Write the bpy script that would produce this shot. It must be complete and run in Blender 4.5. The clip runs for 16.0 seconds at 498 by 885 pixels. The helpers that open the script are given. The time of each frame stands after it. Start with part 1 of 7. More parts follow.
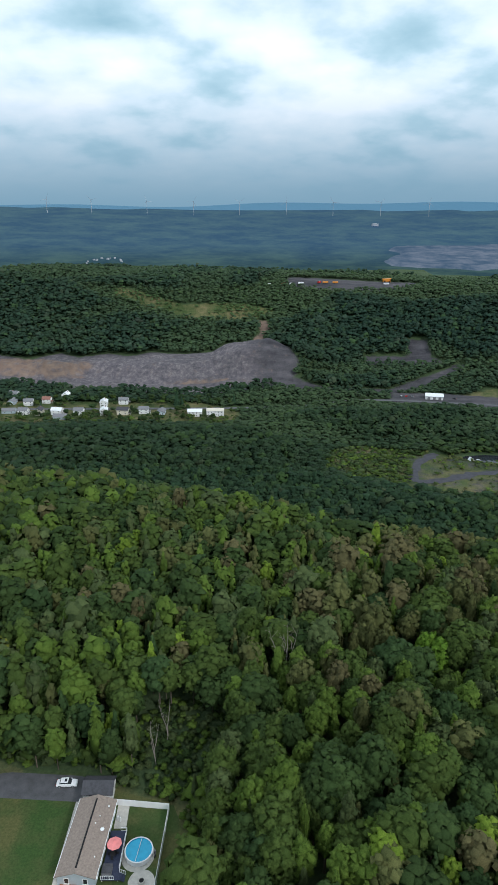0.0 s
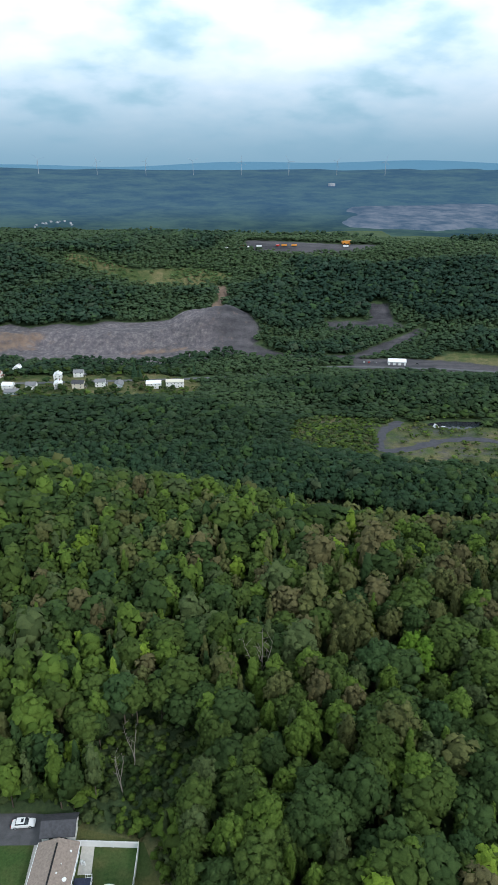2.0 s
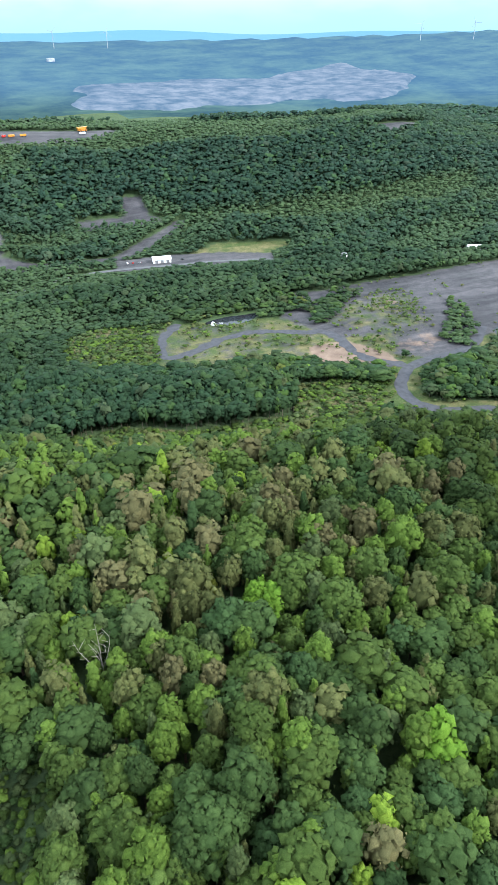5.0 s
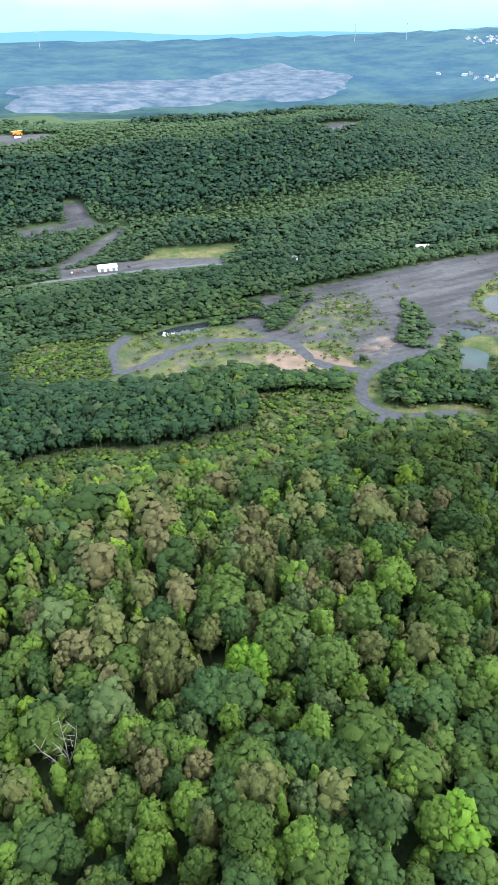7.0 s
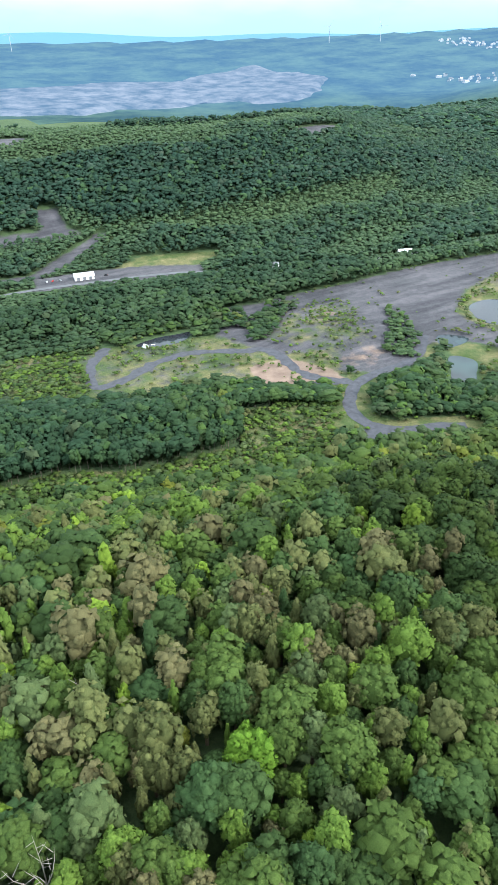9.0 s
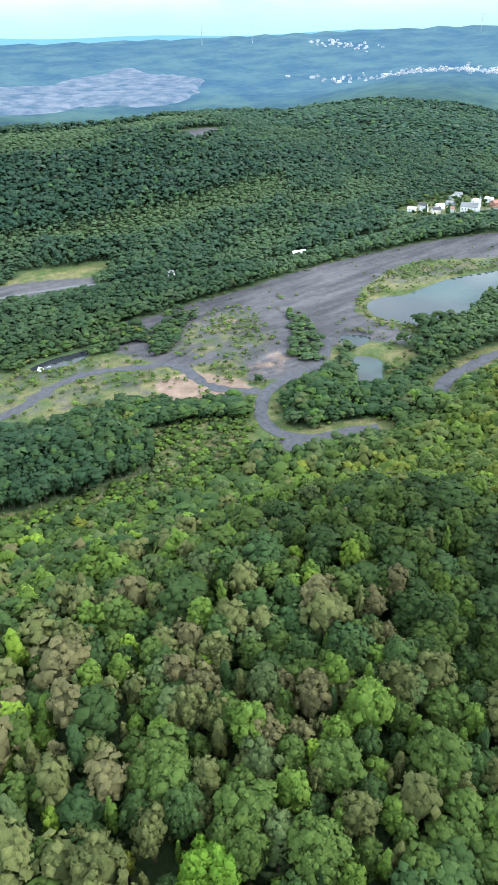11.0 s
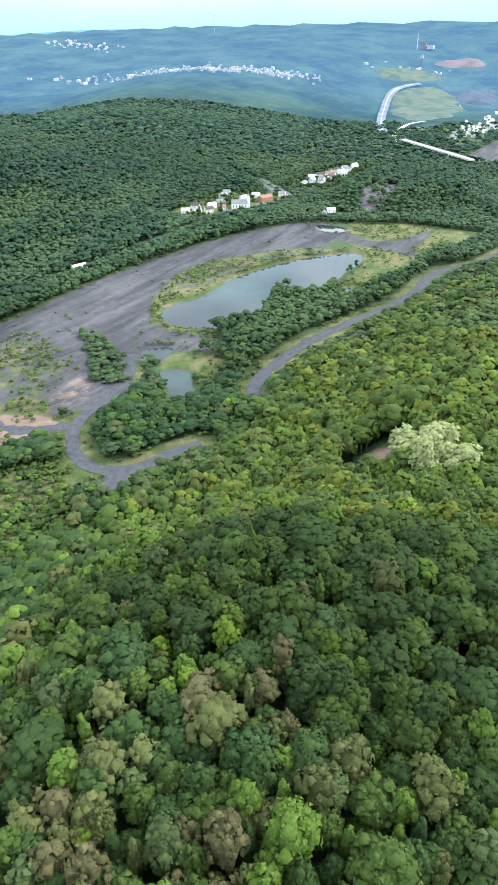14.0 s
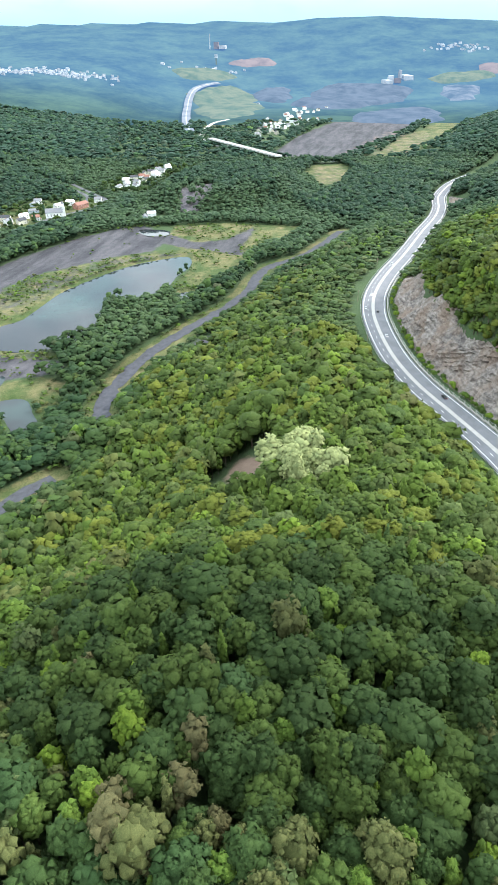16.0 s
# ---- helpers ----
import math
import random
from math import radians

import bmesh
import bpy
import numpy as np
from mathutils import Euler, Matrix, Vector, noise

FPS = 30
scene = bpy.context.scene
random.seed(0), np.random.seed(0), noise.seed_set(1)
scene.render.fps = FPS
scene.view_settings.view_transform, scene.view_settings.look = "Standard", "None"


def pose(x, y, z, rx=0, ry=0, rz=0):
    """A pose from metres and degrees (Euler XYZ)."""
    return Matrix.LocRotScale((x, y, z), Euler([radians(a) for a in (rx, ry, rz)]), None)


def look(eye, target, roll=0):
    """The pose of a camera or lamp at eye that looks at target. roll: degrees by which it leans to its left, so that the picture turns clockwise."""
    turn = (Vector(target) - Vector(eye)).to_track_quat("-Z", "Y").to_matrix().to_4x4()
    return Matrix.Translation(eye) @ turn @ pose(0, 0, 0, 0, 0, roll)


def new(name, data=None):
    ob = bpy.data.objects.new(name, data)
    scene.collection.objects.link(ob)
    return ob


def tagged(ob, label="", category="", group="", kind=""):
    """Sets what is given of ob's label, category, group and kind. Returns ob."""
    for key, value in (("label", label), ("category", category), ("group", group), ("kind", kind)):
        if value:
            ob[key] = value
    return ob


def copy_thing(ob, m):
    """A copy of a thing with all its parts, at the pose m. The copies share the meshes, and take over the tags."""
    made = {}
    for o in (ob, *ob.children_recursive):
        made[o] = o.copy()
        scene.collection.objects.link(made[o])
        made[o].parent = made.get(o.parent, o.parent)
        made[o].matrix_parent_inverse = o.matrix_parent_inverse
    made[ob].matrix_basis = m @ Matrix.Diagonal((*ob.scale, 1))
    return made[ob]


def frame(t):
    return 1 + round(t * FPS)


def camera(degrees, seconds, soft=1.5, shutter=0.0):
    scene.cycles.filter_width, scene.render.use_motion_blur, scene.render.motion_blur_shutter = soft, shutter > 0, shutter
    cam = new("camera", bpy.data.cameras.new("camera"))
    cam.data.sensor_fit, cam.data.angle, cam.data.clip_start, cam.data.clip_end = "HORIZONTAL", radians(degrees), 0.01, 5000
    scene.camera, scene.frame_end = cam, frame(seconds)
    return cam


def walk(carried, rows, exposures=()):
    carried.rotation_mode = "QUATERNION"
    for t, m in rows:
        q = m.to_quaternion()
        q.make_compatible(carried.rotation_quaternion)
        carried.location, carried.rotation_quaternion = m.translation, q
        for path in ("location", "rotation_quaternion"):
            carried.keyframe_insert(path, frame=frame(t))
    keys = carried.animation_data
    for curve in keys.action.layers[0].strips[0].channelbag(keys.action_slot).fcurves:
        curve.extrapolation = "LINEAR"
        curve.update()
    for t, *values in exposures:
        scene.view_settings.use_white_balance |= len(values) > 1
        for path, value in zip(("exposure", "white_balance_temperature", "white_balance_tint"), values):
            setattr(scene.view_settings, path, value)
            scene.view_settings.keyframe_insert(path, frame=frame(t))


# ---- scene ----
cam = camera(42.1, 16.0)
METRES, EYE, TILT, LEAN, TURN = 155.0, 127.0, -19.8, 0.0, 0.0
ROWS = [
    (0.0, 0.0, 0.0, 0.0, 0.0, 0.0, -0.0),
    (0.5, -0.0023, 0.0278, 0.0105, -0.18, 0.02, 0.08),
    (1.0, -0.0042, 0.0553, 0.021, -0.54, -0.05, 0.24),
    (1.5, -0.0057, 0.0825, 0.0321, -1.69, -0.64, 0.73),
    (2.0, -0.0067, 0.1114, 0.042, -3.48, -3.15, 1.45),
    (2.5, -0.0079, 0.1395, 0.0525, -5.39, -5.88, 2.19),
    (3.0, -0.0079, 0.1684, 0.062, -7.31, -8.42, 2.93),
    (3.5, -0.0078, 0.1965, 0.0727, -7.48, -10.33, 3.01),
    (4.0, -0.0067, 0.2231, 0.085, -10.87, -12.27, 4.28),
    (4.5, -0.0049, 0.2519, 0.0959, -19.7, -13.41, 7.42),
    (5.0, -0.001, 0.2823, 0.105, -23.9, -13.96, 8.9),
    (7.5, 0.0386, 0.427, 0.1567, -28.95, -14.75, 10.49),
    (8.0, 0.05, 0.4557, 0.1668, -29.29, -14.78, 10.6),
    (10.5, 0.1189, 0.5908, 0.2183, -36.36, -16.05, 12.77),
    (11.0, 0.1348, 0.6167, 0.2286, -39.91, -16.84, 13.8),
    (11.5, 0.1516, 0.6419, 0.2387, -43.6, -17.74, 14.78),
    (12.0, 0.1693, 0.6667, 0.248, -47.22, -18.67, 15.65),
    (12.5, 0.188, 0.6904, 0.2572, -50.46, -19.57, 16.4),
    (13.0, 0.2078, 0.713, 0.2659, -52.74, -20.22, 16.86),
    (13.5, 0.2284, 0.7347, 0.2747, -55.6, -21.07, 17.42),
    (14.0, 0.2504, 0.7555, 0.2826, -59.75, -22.33, 18.16),
    (14.5, 0.2735, 0.7758, 0.2899, -64.02, -23.69, 18.78),
    (15.0, 0.2974, 0.7945, 0.2971, -68.41, -25.13, 19.34),
    (15.5, 0.3228, 0.8118, 0.3038, -72.71, -26.58, 19.76),
    (16.0, 0.3493, 0.8274, 0.3083, -76.11, -27.72, 20.09),
]
EXPOSURES = [(0.0, -1.27, 5850, 12), (1.5, -1.22, 5850, 12), (2.5, -0.77, 5850, 11.5), (3.5, -0.25, 5800, 11), (4.5, 0.10, 5800, 10), (5.2, 0.25, 5850, 10), (8.0, 0.36, 5900, 10), (12.0, 0.34, 5800, 10), (16.0, 0.36, 6050, 11)]
walk(cam, [(t, pose(0, 0, EYE, TILT, LEAN, TURN) @ pose(METRES * x, METRES * y, METRES * z, 90 + pitch, roll, yaw)) for t, x, y, z, yaw, pitch, roll in ROWS], EXPOSURES)

# ---- world and sun: a bright broken overcast ----
SUN_EL, SUN_AZ = 36.0, 140.0          # degrees above the horizon, compass from +y clockwise
world = bpy.data.worlds.new("sky")
scene.world = world
world.use_nodes = True


def build_sky(nt):
    nt.nodes.clear()
    N, L = nt.nodes.new, nt.links.new
    out, bg = N("ShaderNodeOutputWorld"), N("ShaderNodeBackground")
    sky = N("ShaderNodeTexSky")
    sky.sky_type, sky.sun_disc = "NISHITA", False
    sky.sun_elevation, sky.sun_rotation = radians(SUN_EL), radians(SUN_AZ)
    tc, sep = N("ShaderNodeTexCoord"), N("ShaderNodeSeparateXYZ")
    L(tc.outputs["Generated"], sep.inputs[0])

    def m(op, a, b=None, clamp=False):
        n = N("ShaderNodeMath")
        n.operation, n.use_clamp = op, clamp
        for i, v in enumerate((a, b)):
            if v is None:
                continue
            if isinstance(v, (int, float)):
                n.inputs[i].default_value = v
            else:
                L(v, n.inputs[i])
        return n.outputs[0]
    z = m("MAXIMUM", sep.outputs["Z"], 0.0)
    k = m("ADD", z, 0.30)
    u, v = m("DIVIDE", sep.outputs["X"], k), m("DIVIDE", sep.outputs["Y"], k)
    comb = N("ShaderNodeCombineXYZ")
    L(u, comb.inputs[0]), L(v, comb.inputs[1])
    big, fine = N("ShaderNodeTexNoise"), N("ShaderNodeTexNoise")
    for n, s, d in ((big, 1.25, 4.0), (fine, 4.0, 8.0)):
        n.inputs["Scale"].default_value, n.inputs["Detail"].default_value = s, d
        L(comb.outputs[0], n.inputs["Vector"])
    cover = m("ADD", m("MULTIPLY", big.outputs["Fac"], 0.64), m("MULTIPLY", fine.outputs["Fac"], 0.36))
    ramp = N("ShaderNodeValToRGB")
    e = ramp.color_ramp.elements
    e[0].position, e[0].color = 0.35, (0.95, 1.46, 1.60, 1)
    e[1].position, e[1].color = 0.57, (2.75, 2.80, 2.72, 1)
    e.new(0.42).color = (1.40, 1.88, 1.98, 1)
    e.new(0.48).color = (2.15, 2.42, 2.46, 1)
    L(cover, ramp.inputs[0])
    # towards the horizon the cloud sheet thins to a pale blue haze
    low = N("ShaderNodeMapRange")
    low.interpolation_type = "SMOOTHSTEP"
    L(sep.outputs["Z"], low.inputs["Value"])
    low.inputs["From Min"].default_value, low.inputs["From Max"].default_value = 0.0, 0.20
    mix = N("ShaderNodeMixRGB")
    mix.inputs[1].default_value = (0.54, 0.90, 1.10, 1)
    L(low.outputs[0], mix.inputs[0]), L(ramp.outputs[0], mix.inputs[2])
    blue = N("ShaderNodeMixRGB")
    blue.blend_type, blue.inputs[0].default_value = "ADD", 1.0
    scale = N("ShaderNodeMixRGB")
    scale.blend_type, scale.inputs[0].default_value = "MULTIPLY", 1.0
    scale.inputs[2].default_value = (0.012, 0.012, 0.012, 1)
    L(sky.outputs[0], scale.inputs[1])
    L(mix.outputs[0], blue.inputs[1]), L(scale.outputs[0], blue.inputs[2])
    L(blue.outputs[0], bg.inputs[0])
    bg.inputs[1].default_value = 0.95
    L(bg.outputs[0], out.inputs[0])


build_sky(world.node_tree)
sun_data = bpy.data.lights.new("sun", "SUN")
sun_data.energy, sun_data.angle, sun_data.color = 4.0, radians(7), (1.0, 0.96, 0.87)
sun = new("sun", sun_data)
sun.matrix_world = look((500 * math.sin(radians(SUN_AZ)) , 500 * math.cos(radians(SUN_AZ)), 500 * math.tan(radians(SUN_EL))), (0, 0, 0))


# ---- materials ----
def mat(name, shade):
    ma = bpy.data.materials.new(name)
    ma.use_nodes = True
    nt = ma.node_tree
    nt.nodes.clear()
    out, bs = nt.nodes.new("ShaderNodeOutputMaterial"), nt.nodes.new("ShaderNodeBsdfPrincipled")
    nt.links.new(bs.outputs[0], out.inputs[0])
    shade(Nodes(nt, bs, out))
    return ma


class Nodes:
    def __init__(self, nt, bs, out):
        self.nt, self.bs, self.out = nt, bs, out

    def n(self, kind, **values):
        node = self.nt.nodes.new("ShaderNode" + kind)
        for k, v in values.items():
            setattr(node, k, v)
        return node

    def link(self, a, b):
        self.nt.links.new(a, b)

    def put(self, sock, v):
        if isinstance(v, (int, float)):
            sock.default_value = v
        elif isinstance(v, tuple):
            sock.default_value = (*v, 1)[:4]
        else:
            self.link(v, sock)

    def place(self):
        return self.n("NewGeometry").outputs["Position"]

    def noise(self, scale, detail=4.0, vec=None, rough=0.55):
        t = self.n("TexNoise")
        t.inputs["Scale"].default_value, t.inputs["Detail"].default_value, t.inputs["Roughness"].default_value = scale, detail, rough
        self.link(vec if vec is not None else self.place(), t.inputs["Vector"])
        return t.outputs["Fac"]

    def ramp(self, fac, *stops):
        r = self.n("ValToRGB")
        e = r.color_ramp.elements
        for i, (p, c) in enumerate(stops):
            el = e[i] if i < 2 else e.new(p)
            el.position, el.color = p, (*c, 1) if len(c) == 3 else c
        self.link(fac, r.inputs[0])
        return r.outputs[0]

    def mix(self, fac, a, b, mode="MIX"):
        x = self.n("MixRGB", blend_type=mode)
        for s, v in zip(x.inputs, (fac, a, b)):
            self.put(s, v)
        return x.outputs[0]

    def math(self, op, a, b=0.0):
        x = self.n("Math", operation=op)
        self.put(x.inputs[0], a), self.put(x.inputs[1], b)
        return x.outputs[0]

    def attr(self, name):
        return self.n("Attribute", attribute_name=name)

    def bump(self, height, dist, strength=0.6):
        b = self.n("Bump")
        b.inputs["Distance"].default_value, b.inputs["Strength"].default_value = dist, strength
        self.link(height, b.inputs["Height"])
        self.link(b.outputs[0], self.bs.inputs["Normal"])

    def base(self, v, rough=0.8, spec=0.3, metal=0.0):
        self.put(self.bs.inputs["Base Color"], v)
        self.put(self.bs.inputs["Roughness"], rough)
        self.bs.inputs["Specular IOR Level"].default_value = spec
        self.bs.inputs["Metallic"].default_value = metal


def plain(name, col, rough=0.7, spec=0.3, metal=0.0, scale=1.5, amount=0.25, bump=0.0):
    """A painted or mineral surface: coarse and fine mottling round one base colour."""
    def shade(s):
        a, b = s.noise(scale, 5), s.noise(scale * 9, 3)
        f = s.math("ADD", s.math("MULTIPLY", a, 0.7), s.math("MULTIPLY", b, 0.3))
        dark, light = tuple(c * (1 - amount) for c in col), tuple(min(1, c * (1 + amount)) for c in col)
        s.base(s.ramp(f, (0.3, dark), (0.7, light)), rough, spec, metal)
        if bump:
            s.bump(b, bump)
    return mat(name, shade)


def leaves(name, source):
    """Foliage: each tree's own colour, varied from clump to clump and leaf to leaf."""
    def shade(s):
        if source == "object":
            col = s.n("ObjectInfo").outputs["Color"]
        else:
            col = s.attr("leaf").outputs["Color"]
        isl = s.n("NewGeometry").outputs["Random Per Island"]
        vary = s.ramp(isl, (0.0, (0.76, 0.80, 0.78)), (1.0, (1.24, 1.20, 1.18)))
        c = s.mix(1.0, col, vary, "MULTIPLY")
        fine = s.noise(4.5, 3, rough=0.75)
        c = s.mix(1.0, c, s.ramp(fine, (0.32, (0.72, 0.74, 0.72)), (0.68, (1.28, 1.26, 1.24))), "MULTIPLY")
        s.base(c, 0.7, 0.06)
        s.bump(s.noise(3.2, 3, rough=0.8), 0.3, 0.5)
    return mat(name, shade)


LEAF_OBJECT, LEAF_JOINED = leaves("foliage", "object"), leaves("foliage_joined", "mesh")
BARK = plain("bark", (0.13, 0.10, 0.075), 0.9, 0.1, scale=2.0)
DEADWOOD = plain("dead_wood", (0.23, 0.205, 0.18), 0.9, 0.1, scale=3.0)


def ground_shade(s):
    """Earth under everything: forest floor, grass, spoil and clay by the plan's own zones, with ragged edges."""
    zone = s.attr("zone").outputs["Color"]
    sep = s.n("SeparateColor")
    s.link(zone, sep.inputs[0])
    rag = s.math("SUBTRACT", s.noise(0.09, 6, rough=0.65), 0.5)

    def edge(v, soft=0.16):
        mr = s.n("MapRange", interpolation_type="SMOOTHSTEP")
        s.link(s.math("ADD", v, s.math("MULTIPLY", rag, 0.9)), mr.inputs["Value"])
        mr.inputs["From Min"].default_value, mr.inputs["From Max"].default_value = 0.5 - soft, 0.5 + soft
        return mr.outputs[0]
    fine, mid, broad = s.noise(0.9, 5, rough=0.7), s.noise(0.12, 5), s.noise(0.018, 4)
    wood = s.ramp(fine, (0.3, (0.032, 0.054, 0.024)), (0.7, (0.070, 0.102, 0.042)))
    grass = s.ramp(mid, (0.34, (0.048, 0.070, 0.024)), (0.68, (0.185, 0.155, 0.092)), (0.50, (0.085, 0.094, 0.038)))
    grass = s.mix(0.6, grass, s.ramp(fine, (0.34, (0.030, 0.048, 0.018)), (0.70, (0.19, 0.175, 0.095))))
    spoil = s.ramp(mid, (0.3, (0.036, 0.036, 0.044)), (0.72, (0.072, 0.070, 0.080)))
    spoil = s.mix(0.35, spoil, s.ramp(fine, (0.3, (0.03, 0.03, 0.035)), (0.75, (0.14, 0.13, 0.13))))
    # wheel-worn and washed sweeps across the cinder
    m = s.n("Mapping")
    m.inputs["Rotation"].default_value = (0, 0, 0.5)
    m.inputs["Scale"].default_value = (0.012, 0.075, 0.05)
    s.link(s.place(), m.inputs["Vector"])
    spoil = s.mix(1.0, spoil, s.ramp(s.noise(1.0, 6, m.outputs[0], 0.65), (0.36, (0.68, 0.68, 0.70)), (0.64, (1.42, 1.38, 1.34))), "MULTIPLY")
    rubble = s.ramp(s.noise(0.16, 6, rough=0.75), (0.36, (0.075, 0.068, 0.078)), (0.66, (0.235, 0.205, 0.205)), (0.5, (0.125, 0.112, 0.122)))
    spoil = s.mix(s.math("MULTIPLY", s.attr("zone").outputs["Alpha"], 0.8), spoil, rubble)
    dry = s.ramp(s.noise(0.035, 4, rough=0.6), (0.42, (0.55, 0.75, 0.5)), (0.60, (1.25, 1.12, 1.05)))
    grass = s.mix(1.0, grass, dry, "MULTIPLY")
    clay = s.ramp(mid, (0.3, (0.150, 0.103, 0.080)), (0.7, (0.235, 0.168, 0.130)))
    c = s.mix(edge(sep.outputs["Green"]), wood, grass)
    c = s.mix(edge(sep.outputs["Red"]), c, spoil)
    c = s.mix(edge(sep.outputs["Blue"]), c, clay)
    c = s.mix(0.5, c, s.mix(1.0, c, s.ramp(broad, (0.35, (0.75, 0.78, 0.75)), (0.65, (1.25, 1.22, 1.2))), "MULTIPLY"))
    s.base(c, 0.92, 0.15)
    s.bump(s.noise(0.6, 6, rough=0.75), 0.6, 0.7)


GROUND = mat("ground_cover", ground_shade)


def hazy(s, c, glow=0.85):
    """Kilometres off: haze is painted as a blue glow over the colour."""
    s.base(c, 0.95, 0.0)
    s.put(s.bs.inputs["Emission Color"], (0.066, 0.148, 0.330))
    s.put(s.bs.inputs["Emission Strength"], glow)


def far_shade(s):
    """Wooded distance, with painted haze that glows stronger the farther it lies."""
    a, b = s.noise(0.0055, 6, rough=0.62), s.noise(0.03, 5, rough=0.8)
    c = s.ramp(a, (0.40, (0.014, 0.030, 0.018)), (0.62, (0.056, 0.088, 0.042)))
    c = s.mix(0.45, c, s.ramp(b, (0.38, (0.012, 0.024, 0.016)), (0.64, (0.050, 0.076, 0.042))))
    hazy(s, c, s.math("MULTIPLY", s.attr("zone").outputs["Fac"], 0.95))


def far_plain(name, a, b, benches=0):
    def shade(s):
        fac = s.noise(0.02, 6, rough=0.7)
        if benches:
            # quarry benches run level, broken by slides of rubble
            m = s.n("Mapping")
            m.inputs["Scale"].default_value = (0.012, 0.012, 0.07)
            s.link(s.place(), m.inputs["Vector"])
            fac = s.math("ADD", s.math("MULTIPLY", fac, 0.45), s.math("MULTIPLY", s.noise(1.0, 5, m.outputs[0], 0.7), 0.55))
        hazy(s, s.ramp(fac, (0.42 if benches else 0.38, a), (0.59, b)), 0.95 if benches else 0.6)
        # haze painted on as a blue-grey glow, walls and roads included
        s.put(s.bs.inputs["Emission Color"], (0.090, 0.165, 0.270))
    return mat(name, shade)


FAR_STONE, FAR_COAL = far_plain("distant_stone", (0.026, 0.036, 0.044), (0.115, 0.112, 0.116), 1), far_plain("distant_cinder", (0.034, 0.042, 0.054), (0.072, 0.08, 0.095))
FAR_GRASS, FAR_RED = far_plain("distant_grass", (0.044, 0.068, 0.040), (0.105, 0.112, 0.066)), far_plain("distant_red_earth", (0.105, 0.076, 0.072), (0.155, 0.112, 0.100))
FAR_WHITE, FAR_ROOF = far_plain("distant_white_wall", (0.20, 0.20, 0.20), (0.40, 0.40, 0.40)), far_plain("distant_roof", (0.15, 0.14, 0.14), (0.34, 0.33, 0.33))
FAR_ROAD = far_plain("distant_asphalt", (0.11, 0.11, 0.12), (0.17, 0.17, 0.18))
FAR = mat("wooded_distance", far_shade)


def water_shade(s):
    murk = s.ramp(s.noise(0.012, 3), (0.45, (0.022, 0.023, 0.028)), (0.70, (0.036, 0.062, 0.058)))
    s.base(murk, 0.05, 0.28)
    s.bs.inputs["IOR"].default_value = 1.33
    s.bump(s.noise(0.8, 3), 0.02, 0.25)


WATER = mat("pond_water", water_shade)


def lawn_shade(s):
    """Mown grass: green with worn olive-brown sweeps and a fine tufted grain."""
    broad, fine = s.noise(0.10, 5, rough=0.6), s.noise(1.6, 5, rough=0.75)
    c = s.ramp(broad, (0.38, (0.040, 0.074, 0.021)), (0.62, (0.086, 0.090, 0.034)), (0.5, (0.056, 0.078, 0.026)))
    c = s.mix(1.0, c, s.ramp(fine, (0.3, (0.72, 0.74, 0.7)), (0.7, (1.3, 1.28, 1.25))), "MULTIPLY")
    s.base(c, 0.92, 0.12)
    s.bump(fine, 0.06, 0.7)


LAWN_GRASS = mat("mown_grass", lawn_shade)
DIRT = plain("tan_dirt", (0.205, 0.160, 0.115), 0.95, 0.1, scale=0.3, amount=0.3, bump=0.05)
GRAVEL = plain("cinder_gravel", (0.062, 0.062, 0.071), 0.92, 0.2, scale=0.25, amount=0.35, bump=0.06)
ASPHALT = plain("asphalt", (0.155, 0.155, 0.165), 0.88, 0.25, scale=0.12, amount=0.22, bump=0.02)
WORN_ASPHALT = plain("worn_asphalt", (0.105, 0.105, 0.110), 0.9, 0.2, scale=0.15, amount=0.25, bump=0.02)
DARK_ASPHALT = plain("driveway_asphalt", (0.085, 0.085, 0.09), 0.9, 0.25, scale=0.5, amount=0.3, bump=0.02)
LINE_PAINT = plain("road_paint", (0.78, 0.78, 0.75), 0.7, 0.3, scale=0.8, amount=0.15)
PALE_CONCRETE = plain("pale_concrete", (0.46, 0.45, 0.43), 0.8, 0.3, scale=0.3, amount=0.12)
CONCRETE = plain("concrete", (0.38, 0.36, 0.33), 0.85, 0.3, scale=0.4, amount=0.2, bump=0.02)


# ---- small building tools ----
def smooth(t):
    t = np.clip(t, 0.0, 1.0)
    return t * t * (3 - 2 * t)


